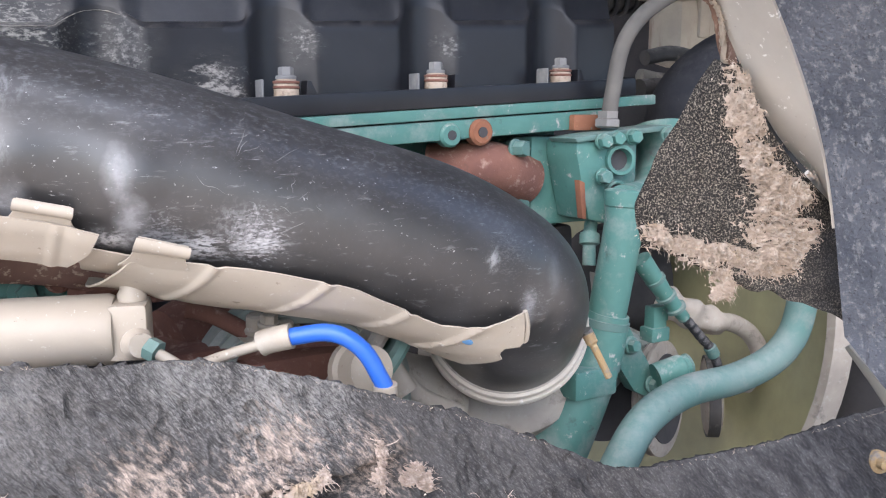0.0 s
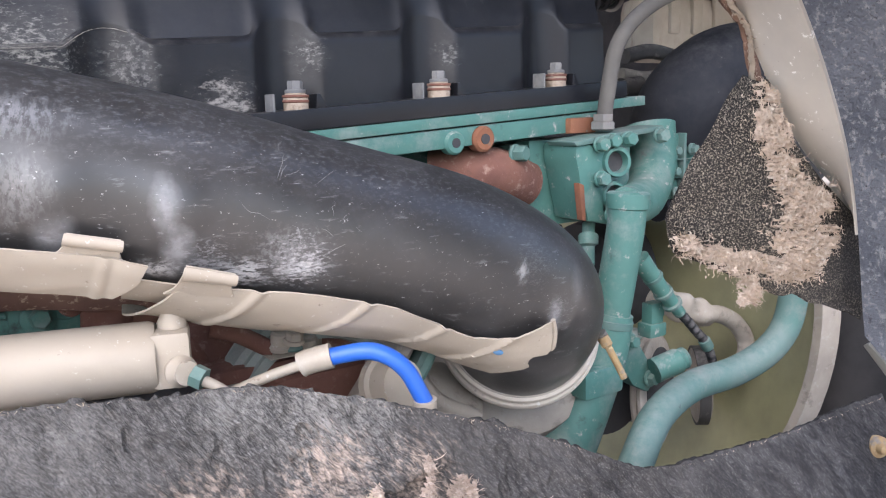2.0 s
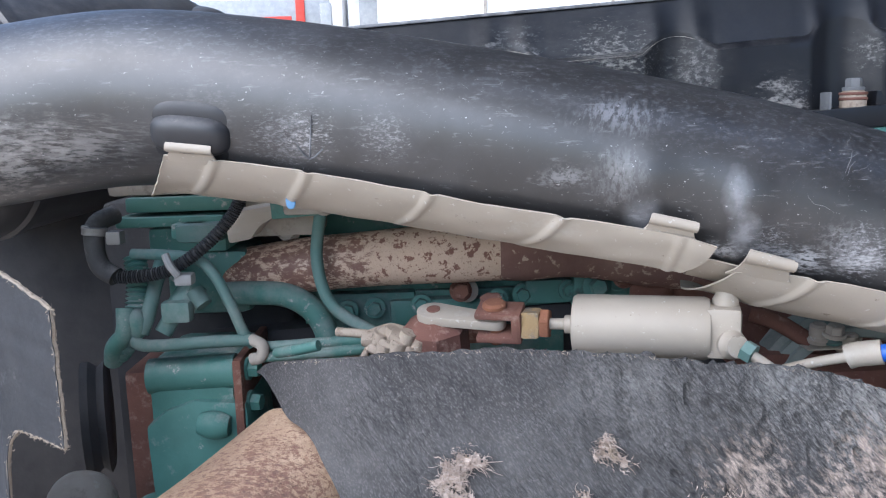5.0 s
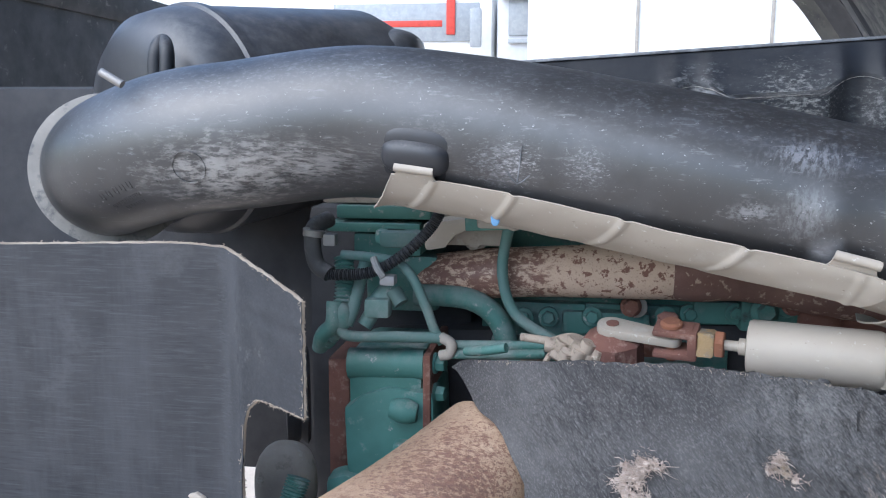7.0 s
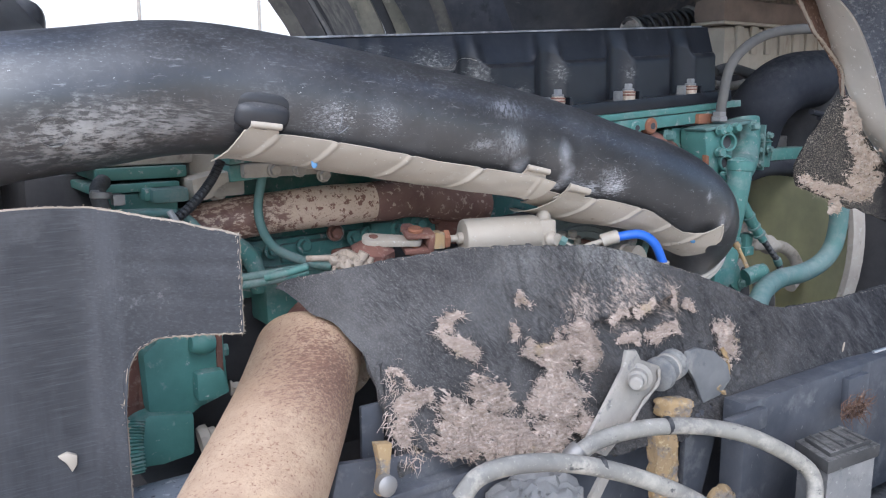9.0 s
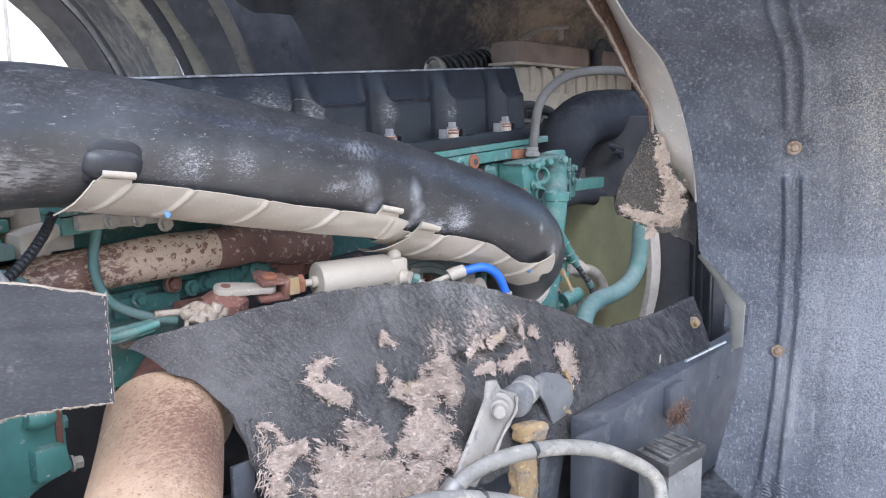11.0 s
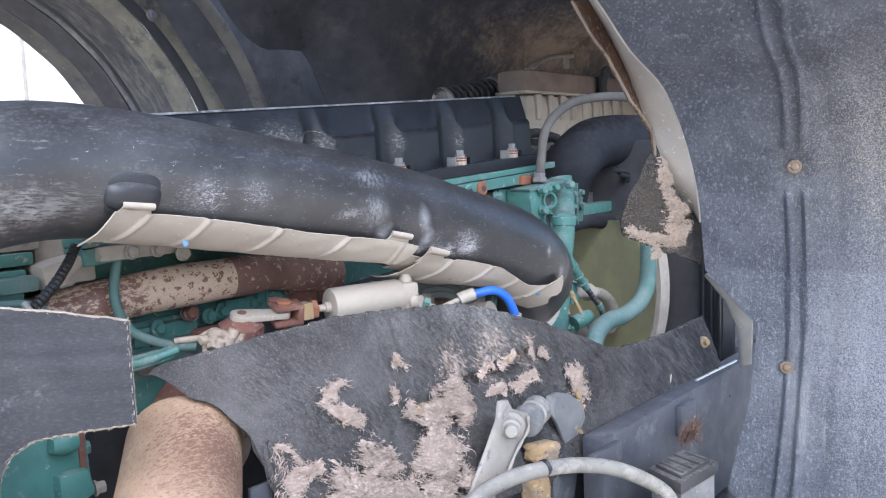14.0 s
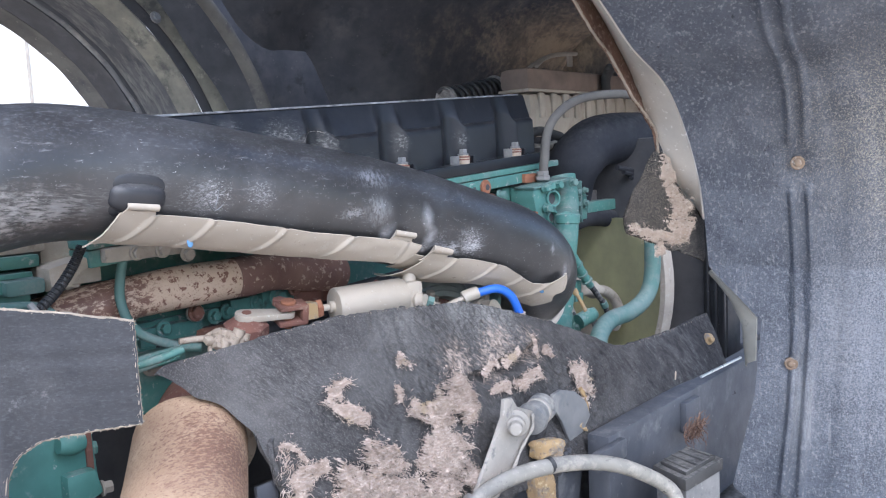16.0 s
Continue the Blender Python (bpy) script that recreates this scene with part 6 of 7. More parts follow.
outline = [(math.cos(a) * 0.0095, math.sin(a) * 0.0095) for a in spread(math.pi / 2, 3 * math.pi / 2, 12)] + [(ll + math.cos(a) * 0.0150, math.sin(a) * 0.0150) for a in spread(-math.pi / 2, math.pi / 2, 18)]
face = bm.faces.new([bm.verts.new((x, y, 0.0045)) for x, y in outline])
for v in bmesh.ops.extrude_face_region(bm, geom=[face])["geom"]:
    if isinstance(v, bmesh.types.BMVert):
        v.co.z = -0.0045
bmesh.ops.recalc_face_normals(bm, faces=bm.faces)
bmesh.ops.bevel(bm, geom=[e for e in bm.edges if abs(e.verts[0].co.z - e.verts[1].co.z) < 1e-6], offset=0.0018, segments=2, affect="EDGES", profile=0.6)
bm.transform(LM)
arm = part("arm", bm, BEIGE, lever)
part("rusty_hole", lathe([(0, 0.0062), (0.0012, 0.0062), (0.0016, 0.004)], L1 + LN * (0.0045 if LN.z > 0 else -0.0052), UP, 20), RUST, arm, "rusty pivot hole")
part("pivot", lathe([(-0.040, 0.030), (-0.012, 0.030), (-0.009, 0.026), (-0.004, 0.018), (0.0, 0.012)], L1, UP, 8), RUST, lever, "rusty pivot boss")

tie = thing("cable_tie_knot", "bundle of knotted pale cable ties", "cable tie")
rng = random.Random(17)
for k, (q, r) in enumerate((((-0.193, 0.700, 1.249), 0.010), ((-0.181, 0.700, 1.253), 0.009), ((-0.168, 0.690, 1.251), 0.010), ((-0.177, 0.690, 1.243), 0.011), ((-0.157, 0.690, 1.245), 0.009), ((-0.189, 0.690, 1.241), 0.009), ((-0.165, 0.690, 1.240), 0.008))):
    m = Matrix.Translation(q) @ Matrix.Rotation(rng.uniform(-1, 1), 4, "Y") @ Matrix.Rotation(rng.uniform(-0.8, 0.8), 4, "X")
    part("knot", join(block((-r, -r * 0.6, -r * 0.45), (r, r * 0.6, r * 0.45), 0.003, m), lathe([(-r * 0.55, r * 0.75), (r * 0.55, r * 0.75)], Vector(q) + Vector((r * 0.7, -0.002, 0.002)), (0.4, -0.2, 1), 12)), ROPE, tie)
part("tie_tail", tube([(-0.198, 0.710, 1.252), (-0.177, 0.710, 1.258), (-0.162, 0.710, 1.254)], 0.003, 8), ROPE, tie)
part("tie_tail", tube([(-0.203, 0.690, 1.232), (-0.196, 0.700, 1.242), (-0.186, 0.700, 1.252)], 0.003, 8), ROPE, tie)
part("tie_tail", tube([(-0.227, 0.720, 1.252), (-0.197, 0.710, 1.251), (-0.171, 0.700, 1.246)], 0.0042, 10), ROPE, tie)
blue = thing("blue_hose", "bright blue silicone hose between pale fittings", "hose")
part("hose_body", tube([(0.203, 0.585, 1.256), (0.231, 0.566, 1.260), (0.252, 0.555, 1.246), (0.268, 0.551, 1.216)], 0.0068, 20), BLUE, blue)
part("fitting", tube([(0.186, 0.597, 1.250), (0.192, 0.593, 1.253), (0.206, 0.584, 1.257)], 0.0098, 14), BEIGE, blue)
part("fitting", tube([(0.268, 0.551, 1.218), (0.269, 0.552, 1.205)], 0.0095, 14), BEIGE, blue)
part("steel_line", tube([(0.190, 0.595, 1.251), (0.165, 0.607, 1.243), (0.13, 0.615, 1.232), (0.11, 0.615, 1.225)], 0.0042, 10), BEIGE, blue)

# ---- rear left of the engine ----
inlet = thing("inlet_housing", "green cast inlet housing with a flat dusty lid", "housing")
part("lid", block((-0.452, 0.830, 1.356), (-0.339, 0.950, 1.372), 0.004), GREEN, inlet)
part("lid_top", block((-0.471, 0.835, 1.373), (-0.328, 0.950, 1.412), 0.006), GREYDUST, inlet, "grey dusty lid top")
part("rear_plate", block((-0.332, 0.845, 1.325), (-0.255, 0.95, 1.404), 0.005), GREYDUST, inlet)
part("flange", block((-0.462, 0.825, 1.341), (-0.351, 0.950, 1.352), 0.003), GREEN, inlet)
part("body", block((-0.433, 0.835, 1.312), (-0.351, 0.950, 1.339), 0.006), GREEN, inlet)
part("boss", block((-0.401, 0.810, 1.330), (-0.364, 0.850, 1.346), 0.004), GREEN, inlet)
part("pale_arm", plate([(-0.344, 0.800, 1.355), (-0.324, 0.800, 1.359), (-0.284, 0.800, 1.365), (-0.258, 0.800, 1.363), (-0.260, 0.800, 1.356), (-0.291, 0.800, 1.351), (-0.307, 0.800, 1.343), (-0.318, 0.800, 1.329), (-0.341, 0.800, 1.325)], 0.05, 0.004), BEIGE, inlet, "bare aluminium bracket arm")
part("arm_boss", block((-0.394, 0.800, 1.327), (-0.347, 0.830, 1.346), 0.006), PALEGREEN, inlet)
hexbolt((-0.290, 0.860, 1.331), (0, -1, 0), 0.011, 0.010, 0.014, GREYDUST, inlet)
part("lower_body", block((-0.423, 0.850, 1.241), (-0.333, 0.950, 1.312), 0.012), GREEN, inlet)
part("mount_plate", block((-0.281, 0.782, 1.354), (-0.160, 0.840, 1.373), 0.004), GREYDUST, inlet)
for q in ((-0.240, 0.780, 1.363), (-0.204, 0.780, 1.362), (-0.169, 0.778, 1.353)):
    hexbolt(q, (0, -1, 0), 0.008, 0.007, 0.010, GREYDUST, inlet)
cond = thing("wiring_conduit", "black corrugated wiring conduit with white clip", "wiring")
part("corrugated_tube", ribbed([(-0.315, 0.770, 1.380), (-0.329, 0.770, 1.356), (-0.354, 0.765, 1.330), (-0.384, 0.760, 1.310), (-0.414, 0.760, 1.303), (-0.442, 0.760, 1.303)], 0.0060, 90, 0.0007), PLASTIC, cond)
part("smooth_hose", tube([(-0.440, 0.760, 1.303), (-0.456, 0.765, 1.313), (-0.462, 0.770, 1.335), (-0.462, 0.780, 1.352), (-0.451, 0.800, 1.359)], 0.0095, 16), RUBBER, cond)
part("clip_band", lathe([(-0.004, 0.0112), (-0.003, 0.0122), (0.003, 0.0122), (0.004, 0.0112)], (-0.461, 0.772, 1.346), (0.1, 0.1, 1), 20), STEEL, cond)
part("clip_ear", block((-0.449, 0.765, 1.333), (-0.435, 0.780, 1.346), 0.002), STEEL, cond)
part("clip_ear", block((-0.472, 0.765, 1.347), (-0.463, 0.775, 1.353), 0.002), STEEL, cond)
strap = part("white_clip", block((-0.382, 0.748, 1.294), (-0.365, 0.765, 1.305), 0.003), CLIPM, cond, "white plastic connector clip")
part("clip_strap", tube([(-0.389, 0.752, 1.324), (-0.384, 0.748, 1.314), (-0.378, 0.750, 1.304)], 0.004, 8), CLIPM, strap)
harness = thing("wiring_harness", "green-painted bundle of wiring and connectors", "wiring")
part("braid", ribbed([(-0.435, 0.800, 1.315), (-0.431, 0.790, 1.291), (-0.431, 0.780, 1.265), (-0.436, 0.775, 1.243), (-0.455, 0.780, 1.219)], 0.010, 26, 0.0018), GREEN, harness)
part("strand", tube([(-0.410, 0.810, 1.313), (-0.415, 0.790, 1.285), (-0.419, 0.775, 1.260), (-0.425, 0.770, 1.244)], 0.0075, 12), PALEGREEN, harness)
part("strand", tube([(-0.438, 0.770, 1.270), (-0.439, 0.765, 1.246), (-0.452, 0.770, 1.231), (-0.459, 0.780, 1.213)], 0.009, 12), GREEN, harness)
part("tape_wrap", lump((-0.430, 0.770, 1.253), (Vector((0.011, 0, 0)), Vector((0, 0.010, 0)), Vector((0, 0, 0.016))), 8, 2.4), GREEN, harness)
part("plug", tube([(-0.375, 0.800, 1.287), (-0.391, 0.790, 1.267), (-0.407, 0.780, 1.241)], lambda s: 0.0125 if s < 0.6 else 0.009, 12), GREEN, harness)
part("plug_rib", block((-0.405, 0.770, 1.252), (-0.376, 0.790, 1.274), 0.005), GREEN, harness)
part("plug_tip", tube([(-0.374, 0.785, 1.282), (-0.364, 0.780, 1.268)], 0.0085, 14), PALEGREEN, harness)
fuel = thing("fuel_pipes", "thin green-painted steel fuel pipes", "pipe")
part("fuel_line", tube([(-0.434, 0.790, 1.320), (-0.402, 0.785, 1.319), (-0.370, 0.780, 1.315), (-0.351, 0.775, 1.300), (-0.335, 0.770, 1.269), (-0.324, 0.768, 1.241), (-0.316, 0.770, 1.228)], 0.0055, 12), PALEGREEN, fuel)
part("fuel_line", tube([(-0.432, 0.770, 1.245), (-0.427, 0.765, 1.235), (-0.407, 0.762, 1.233), (-0.363, 0.762, 1.235), (-0.317, 0.765, 1.235)], 0.0062, 12), PALEGREEN, fuel)
part("fuel_line", tube([(-0.305, 0.770, 1.226), (-0.254, 0.770, 1.228), (-0.201, 0.770, 1.230)], 0.0055, 12), GREEN, fuel)
part("fuel_line", tube([(-0.307, 0.765, 1.217), (-0.254, 0.765, 1.219), (-0.204, 0.765, 1.222)], 0.0055, 12), GREEN, fuel)
part("fuel_line", tube([(-0.283, 0.720, 1.234), (-0.265, 0.700, 1.241), (-0.240, 0.690, 1.248)], 0.005, 12), GREEN, fuel)
part("coil_loop", tube([(-0.317, 0.765, 1.236), (-0.305, 0.760, 1.230), (-0.307, 0.760, 1.219), (-0.317, 0.762, 1.216)], 0.006, 12), GREYDUST, fuel)
part("return_pipe", tube([(-0.358, 0.840, 1.266), (-0.327, 0.835, 1.267), (-0.293, 0.830, 1.265), (-0.268, 0.830, 1.251), (-0.253, 0.830, 1.228), (-0.246, 0.830, 1.191)], 0.0128, 20), GREEN, fuel)
thin = thing("breather_tube", "thin green rubber breather tube hanging in a bend", "tube")
part("tube_body", tube([(-0.243, 0.803, 1.39), (-0.246, 0.803, 1.362), (-0.254, 0.806, 1.304), (-0.239, 0.796, 1.259), (-0.196, 0.779, 1.234), (-0.17, 0.76, 1.228)], 0.0063, 14), PALEGREEN, thin)
gear = thing("air_compressor", "green cast compressor with chipped paint and rusty flange", "compressor")
part("casing", block((-0.425, 0.772, 1.13), (-0.338, 0.90, 1.212), 0.012), CHIPPED, gear)
part("top_roll", tube([(-0.425, 0.785, 1.195), (-0.338, 0.785, 1.198)], 0.018, 20), CHIPPED, gear)
part("lower_casing", plate([(-0.429, 0.765, 1.147), (-0.407, 0.765, 1.165), (-0.377, 0.765, 1.175), (-0.325, 0.765, 1.171), (-0.323, 0.765, 1.120), (-0.320, 0.765, 1.083), (-0.336, 0.765, 1.071), (-0.363, 0.765, 1.063), (-0.374, 0.765, 1.054), (-0.426, 0.765, 1.070)], 0.12, 0.008), CHIPPED, gear)
part("foot", plate([(-0.448, 0.755, 1.066), (-0.426, 0.755, 1.073), (-0.371, 0.755, 1.063), (-0.373, 0.755, 1.007), (-0.414, 0.755, 1.003), (-0.450, 0.755, 1.006)], 0.12, 0.008), CHIPPED, gear)
part("step", plate([(-0.369, 0.748, 1.116), (-0.333, 0.748, 1.116), (-0.325, 0.748, 1.083), (-0.344, 0.748, 1.078), (-0.369, 0.748, 1.078)], 0.04, 0.006), CHIPPED, gear)
part("oval_boss", tube([(-0.372, 0.757, 1.154), (-0.357, 0.757, 1.152), (-0.342, 0.757, 1.150)], lambda s: 0.010 + 0.004 * math.sin(math.pi * s), 20), CHIPPED, gear)
part("rusty_flange", plate([(-0.445, 0.785, 1.075), (-0.435, 0.785, 1.110), (-0.420, 0.785, 1.137), (-0.409, 0.785, 1.096), (-0.413, 0.785, 1.057)], 0.10, 0.004), RUST, gear)
part("rear_flange", block((-0.452, 0.785, 1.05), (-0.4255, 0.90, 1.20), 0.005), RUST, gear)
part("shaft_nut", lathe([(0, 0.018), (0.004, 0.020), (0.012, 0.020), (0.014, 0.014), (0.022, 0.014), (0.023, 0.009), (0.034, 0.009)], (-0.363, 0.770, 1.017), (1, -0.1, 0.15), 16), GREYDUST, gear)
hexbolt((-0.318, 0.770, 1.081), (1, -0.2, 0), 0.008, 0.010, 0.010, GREYDUST, gear)
part("edge_flange", block((-0.337, 0.762, 1.09), (-0.328, 0.90, 1.215), 0.003), RUST, gear)
for q in ((-0.326, 0.785, 1.20), (-0.326, 0.785, 1.165), (-0.326, 0.785, 1.13), (-0.326, 0.82, 1.10)):
    hexbolt(q, (1, -0.2, 0), 0.009, 0.010, 0.012, CHIPPED, gear)
part("pulley", lathe([(0, 0.055), (0.004, 0.062), (0.012, 0.055), (0.020, 0.062), (0.028, 0.062), (0.030, 0.03)], (-0.498, 0.860, 1.129), (-1, -0.35, 0), 40), DARK, gear)
part("corrugated_line", ribbed([(-0.460, 0.700, 1.092), (-0.466, 0.690, 1.068), (-0.468, 0.680, 1.037)], 0.012, 16, 0.0016), CHIPPED, gear)
bag = thing("air_tank_end", "speckled blue-grey rounded tank below the compressor", "tank")
part("tank_end", tube([(-1.35, 0.67, 0.925), (-0.80, 0.665, 0.93), (-0.36, 0.655, 0.935), (-0.31, 0.652, 0.936)], lambda s: 0.088 * (1 - max(0.0, (s - 0.93) / 0.07) ** 3 * 0.5), 40, 20), CHIPBLUE, bag, "speckled blue-grey paint")
part("float_bowl", lump((-0.496, 0.760, 1.055), (Vector((0.035, 0, 0)), Vector((0, 0.03, 0)), Vector((0, 0, 0.05)))), GREYDUST, bag)

# ---- side panel ----
panel = thing("side_panel", "matt black side panel with a frayed cut edge and a notch", "panel")
PANEL_TOP = [(-1.25, 1.33), (-0.75, 1.346), (-0.56, 1.352), (-0.50, 1.349), (-0.44, 1.338), (-0.393, 1.326)]
PANEL_LOW = [(-1.25, 1.0), (-0.4885, 1.005), (-0.4880, 1.12), (-0.486, 1.155), (-0.482, 1.187), (-0.474, 1.205), (-0.458, 1.218), (-0.43, 1.224), (-0.393, 1.228)]


def panel_y(x):
    return 0.636 if x < -0.51 else 0.636 - 0.117 * (x + 0.51) / 0.117


def panel_point(u, v):
    x = -1.25 + 0.857 * u
    lo = lerps(PANEL_LOW, x)
    z = lo + (lerps(PANEL_TOP, x) - lo) * v
    return Vector((x + 0.0012 * noise.noise((z * 90, 1, 1)) * u, panel_y(x) + 0.004 * noise.noise((x * 5, z * 5, 4)), z + 0.001 * noise.noise((x * 80, 2, v))))


us = sorted(set(spread(0, 0.885, 60) + [0.8884, 0.8892] + spread(0.890, 1, 44)))
part("board", sheet(panel_point, us, spread(0, 1, 36), 0.005, Vector((0, -1, 0))), PANEL, panel)
edge_pts = [panel_point(u, 1.0) for u in spread(0.45, 1, 70)] + [panel_point(1.0, v) for v in spread(1, 0, 20)] + [panel_point(u, 0.0) for u in spread(1, 0.8915, 30)] + [Vector((-0.4878, panel_y(-0.4878), z)) for z in spread(1.145, 1.005, 30)]
bm = bmesh.new()
rng = random.Random(9)
for p in edge_pts:
    for _ in range(9):
        j = Vector((rng.uniform(-1, 1), 0, rng.uniform(-1, 1))) * 0.0018
        strands(bm, rng, p + j, 0.001, 0.001, lambda a, b, p=p, j=j: Vector((a, p.y + 0.0025, b)), 1, 0.0026, 0.0005, 0)
sweep(bm, [p + Vector((0, 0.0025, 0)) for p in edge_pts], 0.0018, 6, True, lambda s, a: 0.0005 * math.sin(s * 400 + 2 * a))
part("frayed_edge", bm, CUT, panel, "tan frayed cut edge")
part("flake", plate([(-0.553, 0.630, 1.097), (-0.544, 0.630, 1.100), (-0.535, 0.630, 1.095), (-0.536, 0.630, 1.085), (-0.541, 0.630, 1.078), (-0.546, 0.630, 1.089)], 0.006, 0.001), BEIGE, panel, "pale chipped flake")
part("bracket", block((-1.0, 0.64, 0.78), (-0.9, 0.95, 0.86), 0.01), DARK, panel)

# ---- fender liner and hood ----
EDGE = [(0.10, 0.385, 1.745), (0.21, 0.368, 1.67), (0.292, 0.359, 1.605), (0.381, 0.344, 1.542), (0.482, 0.347, 1.415), (0.543, 0.358, 1.266)]
EDGE_LINE = spline([(-0.16, 0.43, 1.95)] + EDGE, 16)
hood = thing("hood_fender", "weathered black hood fender liner with ribs, rivets and a cream edge", "fender liner")
LD = Vector((0.29, -0.957, 0))


def edge_at(z):
    """Inner edge of the liner at a height: an arch above, stepped below."""
    if z >= 1.266:
        lo = max((p for p in EDGE_LINE if p.z <= z), key=lambda p: p.z, default=EDGE_LINE[-1])
        hi = min((p for p in EDGE_LINE if p.z >= z), key=lambda p: p.z, default=EDGE_LINE[0])
        return lo.lerp(hi, (z - lo.z) / (hi.z - lo.z)) if hi.z - lo.z > 1e-6 else lo.copy()
    s = lerps([(0.78, 0.14), (0.848, 0.085), (0.888, 0.036), (1.048, 0.072), (1.145, 0.081), (1.175, 0.083), (1.266, 0.0)], z)
    return Vector((0.543, 0.36, z)) + LD * s


RIVETS = [(1.432, 0.146), (1.106, 0.128)]
RIDGES = [([(1.46, 0.139), (1.56, 0.160), (1.643, 0.188), (1.9, 0.27)], 0.0055, 0.009, 1.455, 2.0), ([(1.46, 0.159), (1.56, 0.183), (1.643, 0.214), (1.9, 0.30)], 0.0055, 0.009, 1.455, 2.0),
          ([(0.80, 0.105), (1.034, 0.128), (1.165, 0.135), (1.40, 0.133)], 0.006, 0.009, 0.7, 1.40), ([(0.80, 0.135), (1.165, 0.158), (1.40, 0.157)], 0.006, 0.009, 0.7, 1.40),
          ([(0.80, 0.20), (1.165, 0.22), (1.40, 0.23)], 0.02, 0.004, 0.7, 1.9)]


def liner_point(u, v):
    z = 0.78 + 1.16 * v
    w = u ** 1.4 * 0.75
    p = edge_at(z) + LD * w
    # pressed ridges that run along the edge, rivet hollows between
    b, a = 0.0, (p - Vector((0.543, 0.36, z))).dot(LD) if z < 1.266 else w
    for line, wd, h, z0, z1 in RIDGES:
        k = min(1.0, max(0.0, (z - z0) / 0.02)) * min(1.0, max(0.0, (z1 - z) / 0.02))
        b += h * k * math.exp(-((a - lerps(line, z)) / wd) ** 4)
    for rz, ra in RIVETS:
        b -= 0.007 * math.exp(-((z - rz) ** 2 + (a - ra) ** 2) / 0.019 ** 2)
    p += Vector((-0.957, -0.29, 0)) * (b + 0.004 * noise.noise((w * 8, z * 6, 3)))
    return p


part("liner_sheet", sheet(liner_point, spread(0, 1, 260), spread(0, 1, 200), 0.004), LINER, hood)
for rz, ra in RIVETS:
    q = (edge_at(rz) + LD * ra) if rz > 1.266 else Vector((0.543, 0.36, rz)) + LD * ra
    part("rivet", lathe([(-0.004, 0.0105), (0.002, 0.0103), (0.003, 0.0085), (0.002, 0.0060), (0.004, 0.0050), (0.005, 0.003)], q + Vector((-0.003, -0.001, 0)), (-0.957, -0.29, 0), 24), RIVETM, hood, "rusty rivet with washer")
# cream painted arch edge behind the liner
WL = [(0.271, 0.432, 1.719), (0.303, 0.428, 1.682), (0.350, 0.424, 1.638), (0.389, 0.418, 1.589), (0.408, 0.412, 1.551), (0.437, 0.409, 1.512), (0.457, 0.40, 1.47), (0.475, 0.395, 1.438), (0.507, 0.394, 1.404), (0.551, 0.394, 1.374), (0.585, 0.39, 1.345)]
wl = spline(WL, 8)
part("cream_edge", sheet(lambda u, v: wl[int(round(u * (len(wl) - 1)))].lerp(edge_at(wl[int(round(u * (len(wl) - 1)))].z) + Vector((0.001, 0.003, 0)), v), spread(0, 1, len(wl)), spread(0, 1, 8), 0.004), CREAM, hood, "cream painted inner edge")
part("curled_end", tube([(0.551, 0.394, 1.380), (0.560, 0.396, 1.362), (0.570, 0.394, 1.335), (0.575, 0.390, 1.312)], lambda s: 0.010 - 0.006 * s, 14), CREAM, hood, "curled end of the cream edge")
OUT = [Vector(p) for p in ((0.544, 0.356, 1.258), (0.555, 0.319, 1.219), (0.565, 0.288, 1.180), (0.564, 0.290, 1.106))]
INN = [Vector(p) for p in ((0.566, 0.360, 1.244), (0.571, 0.340, 1.206), (0.581, 0.330, 1.156), (0.584, 0.320, 1.083))]


part("grey_return", sheet(lambda u, v: poly_at(OUT, u).lerp(poly_at(INN, u), v * 0.65) + Vector((0.006, 0.006 * math.sin(3 * v), 0)), spread(0, 1, 16), spread(0, 1, 8), 0.003), LIP, hood, "grey-olive folded lip")
part("lower_lip", block((0.60, 0.18, 0.40), (0.92, 0.46, 0.775), 0.02), RUBBER, hood, "dark rubber lip under the liner")
TOPS = [Vector(p) for p in ((0.10, 0.385, 1.745), (-0.03, 0.41, 1.87), (-0.18, 0.43, 1.97), (-0.30, 0.44, 2.01))]
part("arch_top", sheet(lambda u, v: poly_at(TOPS, u) + Vector((0.08 * v, -0.45 * v, 0.06 * v)), spread(0, 1, 40), spread(0, 1, 10), 0.004), LINER, hood)
# hood shell above
hoodtop = thing("hood_shell", "dark underside of the tilted hood over the engine front", "hood")


def hood_point(u, v):
    y = 0.45 + 1.27 * v
    x = -0.40 + 2.35 * u
    k = min(1.0, max(0.0, (x - 0.15) / 0.6))
    k = k * k * (3 - 2 * k)
    front = 1.80 + 0.34 * math.sin(math.pi * v) ** 0.6 - 0.22 * max(0.0, (x - 0.46) / 1.49) ** 2
    front -= 0.55 * min(1.0, max(0.0, (v - 0.72) / 0.28)) ** 2 * min(1.0, max(0.0, (x - 0.88) / 0.3))
    rear = 2.03 + 0.38 * math.sin(math.pi / 2 * v)
    z = rear + (front - rear) * k + 0.03 * noise.noise((x * 4, y * 4, 1)) + 0.008 * noise.noise((x * 15, y * 15, 2))
    return Vector((x, y, z))


part("lining", sheet(hood_point, spread(0, 1, 90), spread(0, 1, 60), 0.01), HOOD, hoodtop)
part("front_wall", block((1.90, 0.30, 0.6), (1.94, 2.1, 2.2), 0.01), HOOD, hoodtop)

